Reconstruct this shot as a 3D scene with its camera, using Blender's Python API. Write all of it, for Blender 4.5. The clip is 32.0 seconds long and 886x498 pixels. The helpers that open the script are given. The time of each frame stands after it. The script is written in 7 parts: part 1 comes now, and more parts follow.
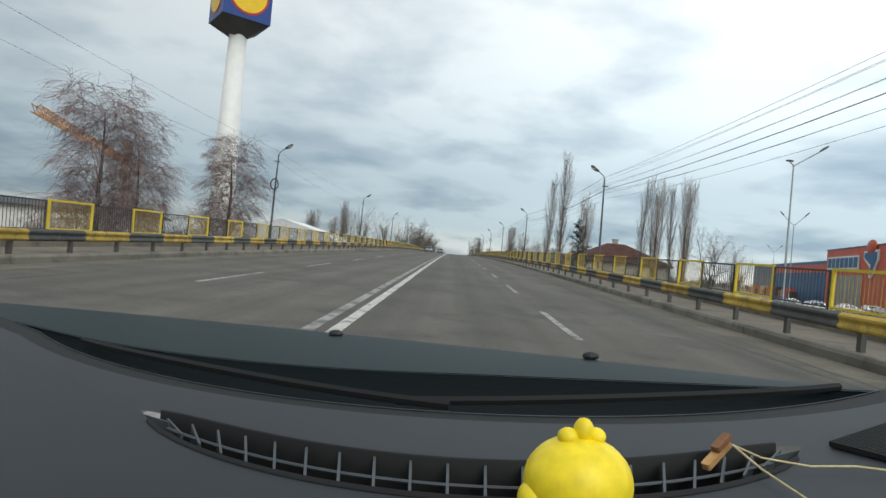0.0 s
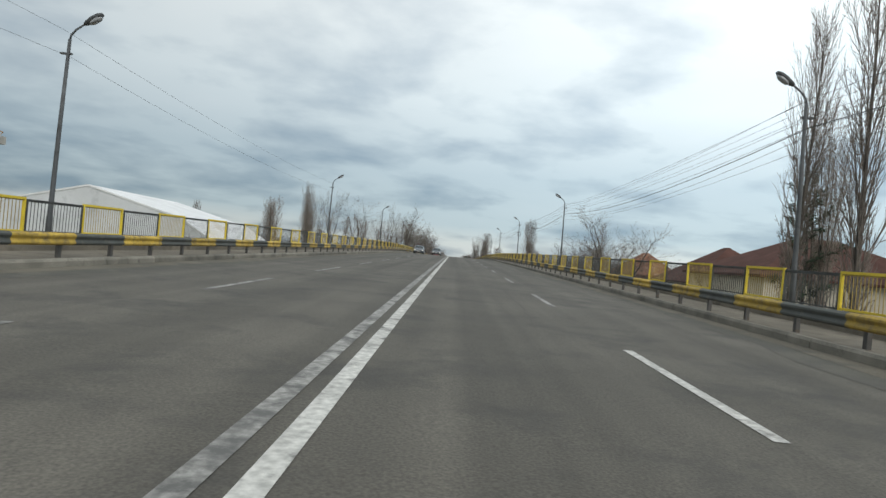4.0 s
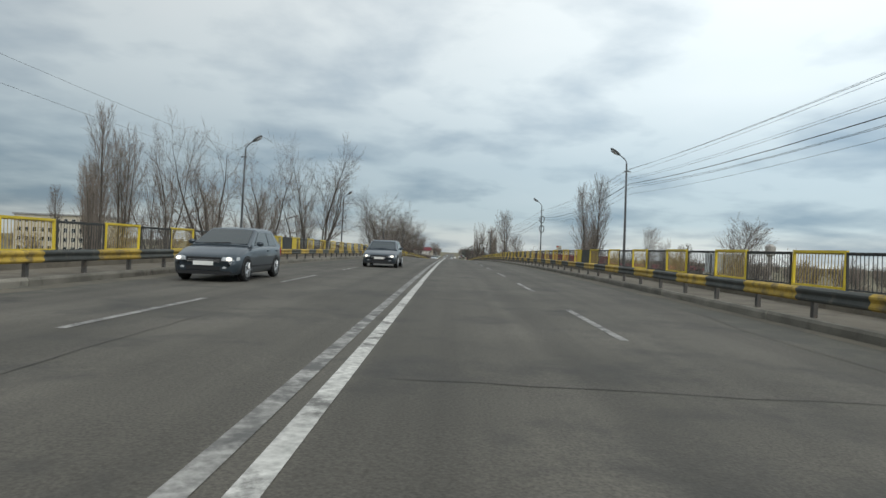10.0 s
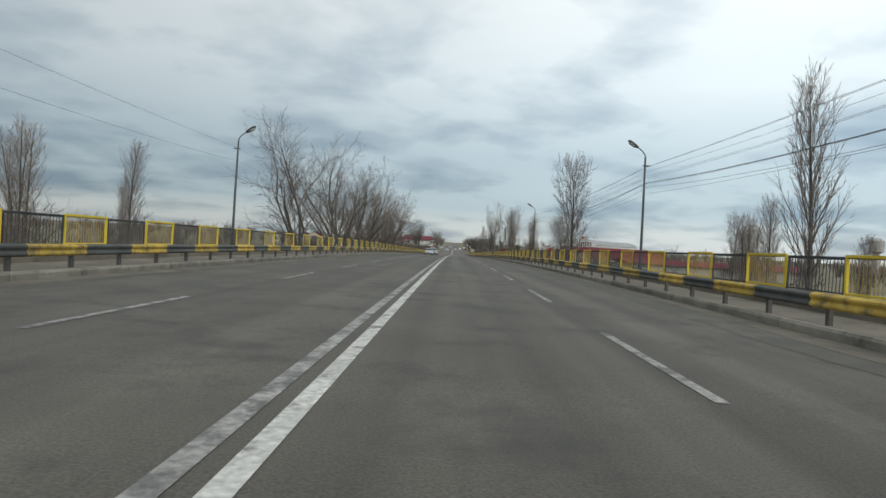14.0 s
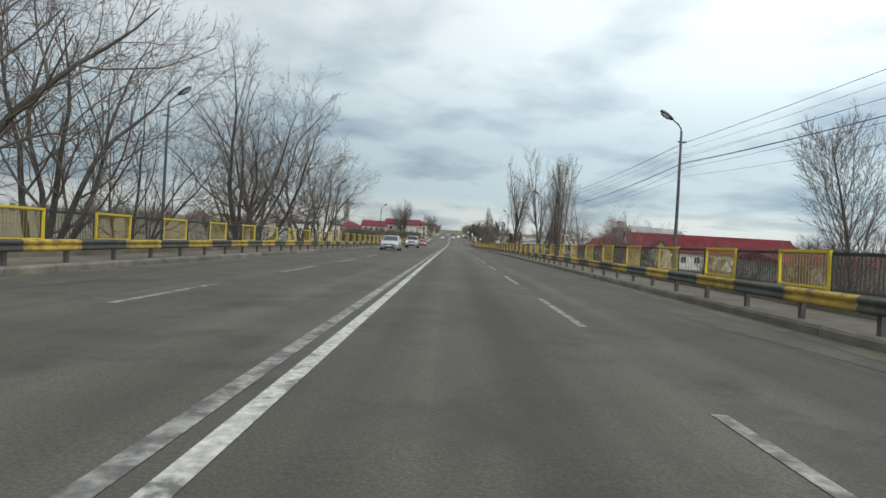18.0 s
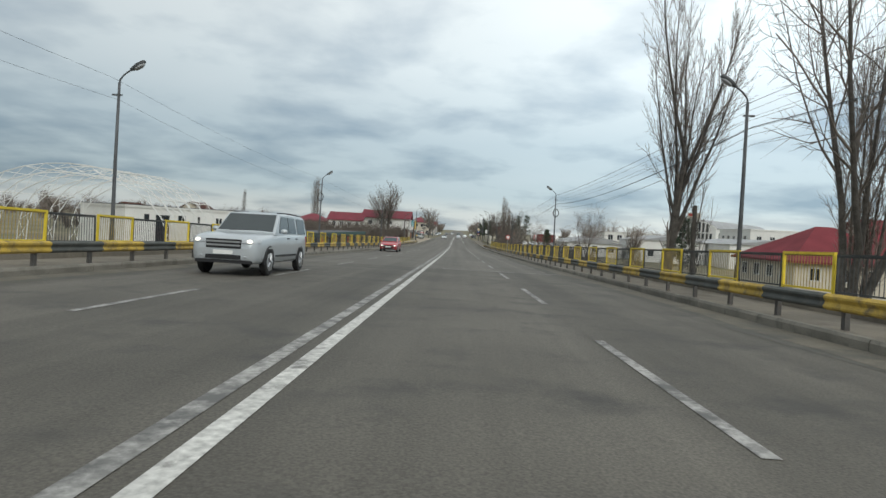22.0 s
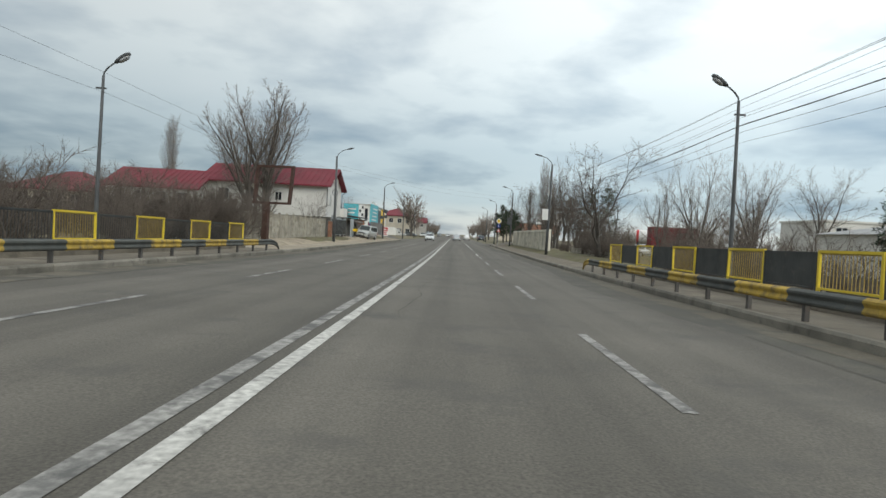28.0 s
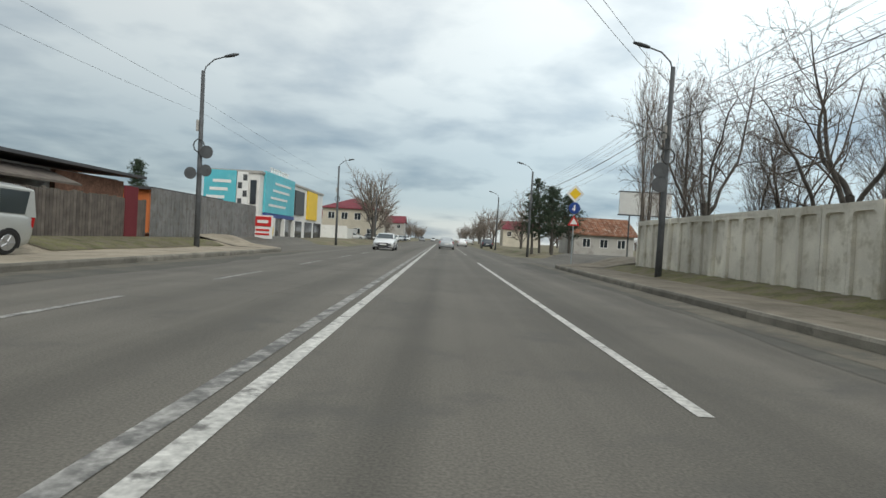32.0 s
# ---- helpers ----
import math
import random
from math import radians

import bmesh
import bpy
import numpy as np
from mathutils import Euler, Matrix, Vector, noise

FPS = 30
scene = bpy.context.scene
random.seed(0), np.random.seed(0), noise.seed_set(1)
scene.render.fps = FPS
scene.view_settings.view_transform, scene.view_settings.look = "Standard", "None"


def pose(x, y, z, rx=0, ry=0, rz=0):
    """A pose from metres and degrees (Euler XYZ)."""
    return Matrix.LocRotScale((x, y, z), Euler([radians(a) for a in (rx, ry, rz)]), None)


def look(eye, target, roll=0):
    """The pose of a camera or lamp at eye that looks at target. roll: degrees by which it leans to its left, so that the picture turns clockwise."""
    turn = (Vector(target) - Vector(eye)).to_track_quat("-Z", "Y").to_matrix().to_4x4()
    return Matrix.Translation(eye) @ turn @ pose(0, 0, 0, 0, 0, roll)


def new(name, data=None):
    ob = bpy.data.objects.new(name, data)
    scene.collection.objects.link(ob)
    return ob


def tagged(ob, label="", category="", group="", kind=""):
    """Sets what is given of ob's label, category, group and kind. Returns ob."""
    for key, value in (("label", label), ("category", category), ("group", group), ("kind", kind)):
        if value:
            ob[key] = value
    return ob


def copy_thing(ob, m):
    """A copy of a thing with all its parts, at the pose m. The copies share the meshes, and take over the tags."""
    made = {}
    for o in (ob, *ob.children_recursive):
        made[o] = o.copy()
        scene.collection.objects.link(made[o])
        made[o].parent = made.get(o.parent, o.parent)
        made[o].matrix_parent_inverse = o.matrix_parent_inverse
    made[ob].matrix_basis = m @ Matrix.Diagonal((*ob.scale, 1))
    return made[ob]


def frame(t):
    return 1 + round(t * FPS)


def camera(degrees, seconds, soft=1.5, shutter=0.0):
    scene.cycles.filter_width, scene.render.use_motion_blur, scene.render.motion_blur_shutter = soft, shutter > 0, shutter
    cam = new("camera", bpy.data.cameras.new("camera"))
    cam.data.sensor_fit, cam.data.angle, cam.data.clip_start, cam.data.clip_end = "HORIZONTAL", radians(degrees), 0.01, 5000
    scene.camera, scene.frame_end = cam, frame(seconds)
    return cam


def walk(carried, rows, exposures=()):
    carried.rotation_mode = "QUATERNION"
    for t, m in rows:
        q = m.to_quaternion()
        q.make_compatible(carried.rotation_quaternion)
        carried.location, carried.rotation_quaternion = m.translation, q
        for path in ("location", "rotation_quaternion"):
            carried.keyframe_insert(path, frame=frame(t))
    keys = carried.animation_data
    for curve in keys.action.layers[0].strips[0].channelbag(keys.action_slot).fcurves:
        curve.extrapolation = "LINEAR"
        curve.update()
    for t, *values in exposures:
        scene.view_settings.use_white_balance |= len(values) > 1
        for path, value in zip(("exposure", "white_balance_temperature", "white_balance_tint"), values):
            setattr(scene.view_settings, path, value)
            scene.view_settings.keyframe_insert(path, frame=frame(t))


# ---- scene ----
# ---------------- the drive: speed, road profile, camera ----------------
def lerp_table(table, v):
    """Linear reading of a table of (key, value) rows."""
    if v <= table[0][0]:
        return table[0][1]
    for (a, p), (b, q) in zip(table, table[1:]):
        if v <= b:
            return p + (q - p) * (v - a) / (b - a)
    return table[-1][1]


SPEED = [
    (0, 13.18), (1.5, 13.72), (3, 14.16), (5, 14.35), (7, 14.80), (9, 15.19), (11, 15.74), (13, 17.29), (15, 19.69), (17, 20.63), (19, 19.33), (21, 17.19), (22.5, 16.65), (24, 18.70), (25.5, 19.16), (27, 18.19), (28.5, 17.29), (30, 16.96), (32, 16.51),
]
GRADE = [
    (19, 0.0227), (77, 0.0161), (135, 0.0126), (194, -0.0034), (295, -0.0211), (394, -0.0244), (447, -0.0193), (481, -0.0126), (524, 0),
]
EYE = 1.20


def travelled(t):
    steps = 400
    return sum(lerp_table(SPEED, t * (i + 0.5) / steps) for i in range(steps)) * t / steps


PROFILE = {760: 0.0}
for yy in range(759, -201, -1):
    PROFILE[yy] = PROFILE[yy + 1] - lerp_table(GRADE, yy + 0.5)


def road_z(y):
    """Height of the carriageway over the plain at y along the road."""
    if y >= 760:
        return 0.0
    if y < -170:
        return 0.0
    a = math.floor(y)
    z = PROFILE[a] + (PROFILE[a + 1] - PROFILE[a]) * (y - a)
    return max(z, 0.0)


def road_slope(y):
    return math.degrees(math.atan((road_z(y + 1) - road_z(y - 1)) / 2))


SIDE = [
    (0, 1.566), (1.5, 1.344), (3, 1.06), (6, 0.858), (9, 1.038), (13, 1.165), (16.5, 1.219), (18, 1.411), (20, 1.543), (23, 1.505), (25.5, 1.629),
    (28, 1.635), (29, 1.759), (32, 1.493),
]
YAW = [
    (0, 1.02), (0.5, 1.03), (1, 1.03), (1.5, 1.18), (2, 1.31), (2.5, 1.25), (3, 1.29), (3.5, 1.22), (5.5, 0.56), (6, 0.43), (6.5, 0.32), (7, 0.36),
    (7.5, 0.42), (8, 0.9), (8.5, 0.98), (9, 0.75), (9.5, 0.68), (10, 0.73), (10.5, 0.77), (11, 0.8), (11.5, 0.8), (12, 0.78), (12.5, 0.85),
    (13, 0.94), (13.5, 0.99), (14, 1.13), (14.5, 1.07), (16.5, 0.92), (17, 0.92), (17.5, 0.92), (18, 0.92), (18.5, 0.85), (19, 0.86), (19.5, 1.05),
    (20, 1.21), (20.5, 1.39), (21, 1.47), (21.5, 1.5), (22, 1.39), (22.5, 1.21), (23, 1.09), (23.5, 1.04), (24, 1.04), (24.5, 0.96), (25, 1.06),
    (25.5, 1.12), (27.5, 1.26), (28, 1.17), (28.5, 1.15), (29, 1.14), (29.5, 1.12), (30, 0.95), (30.5, 0.89), (31, 0.81), (31.5, 0.33), (32, -0.04),
]
NOD = [
    (0, -0.38), (0.5, -0.46), (1, -0.71), (1.5, -0.39), (2, -0.51), (2.5, -0.55), (3, -0.46), (3.5, -0.33), (5.5, -0.06), (6, -0.37), (6.5, -0.11),
    (7, -0.27), (7.5, -0.09), (8, -0.21), (8.5, -0.2), (9, -0.11), (9.5, -0.49), (10, -0.43), (10.5, -0.66), (11, -0.29), (11.5, -0.71), (12, -0.36),
    (12.5, -0.43), (13, -0.47), (13.5, -0.66), (14, -0.48), (14.5, -0.7), (16.5, -0.84), (17, -0.7), (17.5, -1.24), (18, -0.83), (18.5, -0.85),
    (19, -1.04), (19.5, -1.15), (20, -0.95), (20.5, -0.83), (21, -0.91), (21.5, -0.69), (22, -0.62), (22.5, -0.6), (23, -0.77), (23.5, -0.72),
    (24, -0.98), (24.5, -0.65), (25, -0.7), (25.5, -0.89), (27.5, -0.75), (28, -0.67), (28.5, -0.57), (29, -0.67), (29.5, -0.78), (30, -0.79),
    (30.5, -1.09), (31, -1.21), (31.5, -0.95), (32, -0.95),
]
LEAN = [
    (0, 5.3), (7.55, 5.3), (7.8, 0.4), (8.3, 0.6), (9.1, 0.7), (9.4, 2.5), (11.1, 2.5), (11.5, 2.8), (11.9, 3.25), (32, 3.25),
]

FIELD = 73.2
cam = camera(FIELD, 32.0)
rows = []
for i in range(66):
    t = (i * 0.5, 7.7)[i == 65]
    y = travelled(t)
    rows.append((t, pose(lerp_table(SIDE, t), y, road_z(y) + EYE, 90 + lerp_table(NOD, t) + road_slope(y),
                         -lerp_table(LEAN, t), lerp_table(YAW, t))))
rows.sort(key=lambda r: r[0])
walk(cam, rows, exposures=((0.0, 0.0, 6520, 10), (4.5, -0.05, 6520, 10), (6.0, -0.12, 6520, 10), (14.0, -0.14, 6520, 10), (16.5, -0.03, 6560, 10), (20.0, 0.0, 6560, 10), (26.0, 0.0, 6560, 10), (28.0, 0.0, 6640, 10), (32.0, 0.0, 6640, 10)))

# ---------------- world and light ----------------
SUN_TURN, SUN_HIGH = radians(155), radians(40)
world = bpy.data.worlds.new("overcast_sky")
scene.world = world
world.use_nodes = True
wt = world.node_tree
wt.nodes.clear()


def wnode(kind, **inputs):
    n = wt.nodes.new(kind)
    for k, v in inputs.items():
        n.inputs[k].default_value = v
    return n


w_out = wnode("ShaderNodeOutputWorld")
w_bg = wnode("ShaderNodeBackground", Strength=1.0)
w_sky = wt.nodes.new("ShaderNodeTexSky")
w_sky.sky_type, w_sky.sun_disc = "NISHITA", False
w_sky.sun_elevation, w_sky.sun_rotation = SUN_HIGH, SUN_TURN
w_scale = wnode("ShaderNodeVectorMath")
w_scale.operation = "SCALE"
w_scale.inputs["Scale"].default_value = 0.10
wt.links.new(w_sky.outputs[0], w_scale.inputs[0])
w_co = wnode("ShaderNodeTexCoord")
w_sep = wnode("ShaderNodeSeparateXYZ")
wt.links.new(w_co.outputs["Generated"], w_sep.inputs[0])


def wmath(op, a, b=None):
    n = wnode("ShaderNodeMath")
    n.operation = op
    for i, v in enumerate((a, b)):
        if v is None:
            continue
        if isinstance(v, (int, float)):
            n.inputs[i].default_value = v
        else:
            wt.links.new(v, n.inputs[i])
    return n.outputs[0]


# clouds lie on a flat layer, so the direction is divided by its height
w_h = wmath("ADD", wmath("MAXIMUM", w_sep.outputs[2], 0.0), 0.17)
w_flat = wnode("ShaderNodeCombineXYZ")
wt.links.new(wmath("DIVIDE", w_sep.outputs[0], w_h), w_flat.inputs[0])
wt.links.new(wmath("DIVIDE", w_sep.outputs[1], w_h), w_flat.inputs[1])
w_n1 = wnode("ShaderNodeTexNoise", Scale=1.5, Detail=8.0, Roughness=0.50, Distortion=0.12)
w_n2 = wnode("ShaderNodeTexNoise", Scale=0.42, Detail=3.0, Roughness=0.5)
wt.links.new(w_flat.outputs[0], w_n1.inputs["Vector"])
wt.links.new(w_flat.outputs[0], w_n2.inputs["Vector"])
w_mix = wmath("ADD", wmath("MULTIPLY", w_n1.outputs[0], 0.62), wmath("MULTIPLY", w_n2.outputs[0], 0.38))
w_ramp = wnode("ShaderNodeValToRGB")
wt.links.new(w_mix, w_ramp.inputs[0])
for e, (p, c) in zip([w_ramp.color_ramp.elements[0], w_ramp.color_ramp.elements[1], w_ramp.color_ramp.elements.new(0.5), w_ramp.color_ramp.elements.new(0.56)],
                     [(0.37, (0.46, 0.545, 0.62, 1)), (0.60, (1.07, 1.09, 1.06, 1)), (0.45, (0.655, 0.715, 0.755, 1)), (0.52, (0.85, 0.895, 0.905, 1))]):
    e.position, e.color = p, c
# towards the horizon the layer thickens to blue-grey, with a paler strip at the rim
w_up = wnode("ShaderNodeValToRGB")
wt.links.new(w_sep.outputs[2], w_up.inputs[0])
w_up.color_ramp.elements[0].position, w_up.color_ramp.elements[0].color = 0.0, (0.76, 0.78, 0.77, 1)
w_up.color_ramp.elements[1].position, w_up.color_ramp.elements[1].color = 0.42, (1.07, 1.09, 1.09, 1)
for p, c in ((0.028, (0.76, 0.80, 0.79, 1)), (0.055, (0.59, 0.695, 0.745, 1)), (0.14, (0.63, 0.735, 0.795, 1)), (0.25, (0.90, 0.97, 1.00, 1))):
    e = w_up.color_ramp.elements.new(p)
    e.color = c
w_mul = wnode("ShaderNodeMixRGB")
w_mul.blend_type = "MULTIPLY"
w_mul.inputs[0].default_value = 1.0
wt.links.new(w_ramp.outputs[0], w_mul.inputs[1])
wt.links.new(w_up.outputs[0], w_mul.inputs[2])
w_fin = wnode("ShaderNodeMixRGB")
w_fin.inputs[0].default_value = 0.93
wt.links.new(w_scale.outputs[0], w_fin.inputs[1])
wt.links.new(w_mul.outputs[0], w_fin.inputs[2])
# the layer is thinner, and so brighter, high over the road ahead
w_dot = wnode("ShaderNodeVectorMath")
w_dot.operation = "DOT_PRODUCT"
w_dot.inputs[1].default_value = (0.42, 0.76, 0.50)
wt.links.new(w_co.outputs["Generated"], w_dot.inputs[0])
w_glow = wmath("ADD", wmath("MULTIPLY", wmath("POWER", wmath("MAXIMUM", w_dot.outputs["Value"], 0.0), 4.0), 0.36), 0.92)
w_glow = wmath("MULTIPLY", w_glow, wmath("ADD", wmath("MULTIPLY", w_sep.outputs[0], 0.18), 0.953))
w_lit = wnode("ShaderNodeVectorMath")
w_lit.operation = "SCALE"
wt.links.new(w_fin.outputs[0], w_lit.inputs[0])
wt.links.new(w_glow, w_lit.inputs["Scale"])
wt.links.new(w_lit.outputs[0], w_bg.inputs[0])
wt.links.new(w_bg.outputs[0], w_out.inputs[0])

sun = new("sun", bpy.data.lights.new("sun", "SUN"))
sun.data.energy, sun.data.angle, sun.data.color = 1.5, radians(40), (0.98, 0.98, 0.92)
sun.matrix_world = look((0, 0, 50), (-math.sin(SUN_TURN) * 50 * math.cos(SUN_HIGH), -math.cos(SUN_TURN) * 50 * math.cos(SUN_HIGH),
                                     50 - 50 * math.sin(SUN_HIGH)))

# ---------------- materials ----------------
def mat(name, colour, rough=0.8, metal=0.0, vary=0.15, size=1.5, grain=0.12, fine=60.0, bump=0.15, stain=None, stain_at=(0.55, 0.7),
        each=0.0, spec=0.4, coat=0.0, streak=0.0):
    """A surface with mottling at two scales, an optional stain colour and some bump. size is the number of mottles a metre."""
    m = bpy.data.materials.new(name)
    m.use_nodes = True
    nt = m.node_tree
    bs = nt.nodes["Principled BSDF"]
    bs.inputs["Roughness"].default_value = rough
    bs.inputs["Metallic"].default_value = metal
    bs.inputs["Specular IOR Level"].default_value = spec
    bs.inputs["Coat Weight"].default_value = coat
    co = nt.nodes.new("ShaderNodeTexCoord")
    big = nt.nodes.new("ShaderNodeTexNoise")
    big.inputs["Scale"].default_value, big.inputs["Detail"].default_value = size, 5
    small = nt.nodes.new("ShaderNodeTexNoise")
    small.inputs["Scale"].default_value, small.inputs["Detail"].default_value = fine, 3
    geo = nt.nodes.new("ShaderNodeNewGeometry")
    for n in (big, small):
        nt.links.new(geo.outputs["Position"], n.inputs["Vector"])

    def spread(src, amount):
        r = nt.nodes.new("ShaderNodeMapRange")
        r.inputs["From Min"].default_value, r.inputs["From Max"].default_value = 0.3, 0.7
        r.inputs["To Min"].default_value, r.inputs["To Max"].default_value = 1 - amount, 1 + amount
        nt.links.new(src, r.inputs["Value"])
        return r.outputs[0]

    def times(a, b):
        n = nt.nodes.new("ShaderNodeMath")
        n.operation = "MULTIPLY"
        nt.links.new(a, n.inputs[0])
        nt.links.new(b, n.inputs[1])
        return n.outputs[0]

    f = times(spread(big.outputs[0], vary), spread(small.outputs[0], grain))
    if streak:
        # long wear along the driving direction, as tyres leave it
        st = nt.nodes.new("ShaderNodeVectorMath")
        st.operation = "MULTIPLY"
        st.inputs[1].default_value = (1.1, 0.012, 0.0)
        nt.links.new(geo.outputs["Position"], st.inputs[0])
        sn_ = nt.nodes.new("ShaderNodeTexNoise")
        sn_.inputs["Scale"].default_value, sn_.inputs["Detail"].default_value = 1.0, 4
        nt.links.new(st.outputs[0], sn_.inputs["Vector"])
        f = times(f, spread(sn_.outputs[0], streak))
    if each:
        oi = nt.nodes.new("ShaderNodeObjectInfo")
        r = nt.nodes.new("ShaderNodeMapRange")
        r.inputs["To Min"].default_value, r.inputs["To Max"].default_value = 1 - each, 1 + each
        nt.links.new(oi.outputs["Random"], r.inputs["Value"])
        f = times(f, r.outputs[0])
    vm = nt.nodes.new("ShaderNodeVectorMath")
    vm.operation = "SCALE"
    vm.inputs[0].default_value = colour[:3]
    nt.links.new(f, vm.inputs["Scale"])
    last = vm.outputs[0]
    if stain:
        sn = nt.nodes.new("ShaderNodeTexNoise")
        sn.inputs["Scale"].default_value, sn.inputs["Detail"].default_value = size * 2.3, 8
        sn.inputs["Roughness"].default_value = 0.65
        nt.links.new(geo.outputs["Position"], sn.inputs["Vector"])
        r = nt.nodes.new("ShaderNodeMapRange")
        r.inputs["From Min"].default_value, r.inputs["From Max"].default_value = stain_at
        nt.links.new(sn.outputs[0], r.inputs["Value"])
        mx = nt.nodes.new("ShaderNodeMixRGB")
        mx.inputs[2].default_value = (*stain[:3], 1)
        nt.links.new(r.outputs[0], mx.inputs[0])
        nt.links.new(last, mx.inputs[1])
        last = mx.outputs[0]
    nt.links.new(last, bs.inputs["Base Color"])
    if bump:
        bp = nt.nodes.new("ShaderNodeBump")
        bp.inputs["Strength"].default_value, bp.inputs["Distance"].default_value = bump, 0.01
        nt.links.new(small.outputs[0], bp.inputs["Height"])
        nt.links.new(bp.outputs[0], bs.inputs["Normal"])
    return m


ASPHALT = mat("asphalt", (0.098, 0.0895, 0.075), 0.82, vary=0.16, size=0.35, grain=0.28, fine=45, bump=0.5, stain=(0.055, 0.052, 0.047), stain_at=(0.52, 0.72), streak=0.30)
PAINT_WHITE = mat("worn_road_paint", (0.50, 0.49, 0.46), 0.75, vary=0.15, size=1.2, grain=0.3, fine=14, stain=(0.15, 0.145, 0.135), stain_at=(0.54, 0.66))
PAINT_OLD = mat("faded_road_paint", (0.30, 0.292, 0.275), 0.8, vary=0.2, size=1.2, grain=0.35, fine=14, stain=(0.12, 0.118, 0.113), stain_at=(0.46, 0.6))
GUTTER = mat("sandy_gutter_dust", (0.140, 0.125, 0.098), 0.95, vary=0.2, size=0.5, grain=0.25, fine=40, stain=(0.092, 0.087, 0.075), stain_at=(0.46, 0.62), bump=0.3)
GUTTER_THIN = mat("thin_dust_on_asphalt", (0.105, 0.099, 0.083), 0.93, vary=0.2, size=0.5, grain=0.25, fine=45, stain=(0.086, 0.082, 0.072), stain_at=(0.44, 0.56), bump=0.4)
KERB = mat("concrete_kerb", (0.20, 0.185, 0.155), 0.9, vary=0.3, size=1.2, grain=0.25, stain=(0.09, 0.083, 0.07), stain_at=(0.54, 0.74), each=0.2)
WALKWAY = mat("dusty_pavement", (0.165, 0.145, 0.115), 0.92, vary=0.25, size=0.6, grain=0.22, stain=(0.10, 0.087, 0.068), stain_at=(0.5, 0.68))
DUSTY_WALK = mat("sandy_pavement", (0.33, 0.285, 0.22), 0.95, vary=0.2, size=0.5, grain=0.22, stain=(0.20, 0.17, 0.125), stain_at=(0.52, 0.7), bump=0.4)
YELLOW = mat("yellow_paint", (0.53, 0.355, 0.06), 0.6, vary=0.25, size=1.6, grain=0.15, stain=(0.17, 0.13, 0.07), stain_at=(0.50, 0.66), each=0.18)
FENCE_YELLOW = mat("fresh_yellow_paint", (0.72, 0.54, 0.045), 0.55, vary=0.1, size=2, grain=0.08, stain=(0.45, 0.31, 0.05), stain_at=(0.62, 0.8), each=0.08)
BAR_YELLOW = mat("dull_yellow_bars", (0.36, 0.26, 0.075), 0.8, vary=0.2, size=3, grain=0.15, stain=(0.22, 0.17, 0.09), each=0.2)
RAIL_YELLOW = mat("grimy_yellow_rail_paint", (0.455, 0.305, 0.05), 0.7, vary=0.25, size=1.6, grain=0.18, stain=(0.15, 0.115, 0.06), stain_at=(0.47, 0.68), each=0.18)
RAIL_BLACK = mat("scuffed_black_rail_paint", (0.070, 0.074, 0.068), 0.7, vary=0.25, size=2, grain=0.18, stain=(0.14, 0.13, 0.105), stain_at=(0.54, 0.75), each=0.18)
BLACK = mat("black_paint", (0.056, 0.059, 0.058), 0.6, vary=0.25, size=2, stain=(0.13, 0.12, 0.10), stain_at=(0.58, 0.75), each=0.15)
POST = mat("dark_steel_post", (0.09, 0.085, 0.08), 0.7, vary=0.2, size=3, stain=(0.14, 0.10, 0.07))
POLE = mat("grey_painted_pole", (0.085, 0.09, 0.095), 0.6, vary=0.2, size=2, stain=(0.05, 0.05, 0.05))
LAMP_GLASS = mat("lamp_cover", (0.35, 0.36, 0.37), 0.3, vary=0.05, bump=0)
BARK = mat("grey_bark", (0.100, 0.090, 0.080), 0.95, vary=0.3, size=4, grain=0.3, fine=25, bump=0.6)
TWIG = mat("bare_twigs", (0.172, 0.147, 0.128), 0.95, vary=0.25, size=1.0, bump=0, each=0.12)
TWIG_PALE = mat("pale_bare_twigs", (0.215, 0.180, 0.152), 0.95, vary=0.25, size=1.0, bump=0, each=0.12)
TWIG_PINK = mat("reddish_birch_twigs", (0.265, 0.195, 0.19), 0.95, vary=0.25, size=1.0, bump=0, each=0.1)
NEEDLE = mat("dark_conifer_needles", (0.035, 0.055, 0.03), 0.9, vary=0.3, size=2.0, bump=0, each=0.15)
EARTH = mat("dry_winter_ground", (0.17, 0.145, 0.095), 0.95, vary=0.35, size=0.08, grain=0.3, fine=9, stain=(0.10, 0.12, 0.045), stain_at=(0.5, 0.66), bump=0.5)
WHITE_WALL = mat("white_render", (0.72, 0.71, 0.68), 0.9, vary=0.06, size=0.5, stain=(0.52, 0.50, 0.46), stain_at=(0.58, 0.8))
CREAM_WALL = mat("cream_render", (0.55, 0.50, 0.41), 0.9, vary=0.1, size=0.5, stain=(0.38, 0.34, 0.28), stain_at=(0.55, 0.8))
GREY_WALL = mat("grey_render", (0.40, 0.385, 0.36), 0.9, vary=0.14, size=0.5, stain=(0.24, 0.225, 0.205))
BRICK_WALL = mat("old_brick", (0.26, 0.135, 0.09), 0.95, vary=0.3, size=2.5, grain=0.3, fine=14)
RED_ROOF = mat("red_metal_tiles", (0.185, 0.032, 0.045), 0.6, spec=0.25, vary=0.15, size=0.6, stain=(0.15, 0.045, 0.05), stain_at=(0.5, 0.7))
BROWN_ROOF = mat("brown_roof_tiles", (0.10, 0.052, 0.043), 0.9, vary=0.2, size=0.8, spec=0.1)
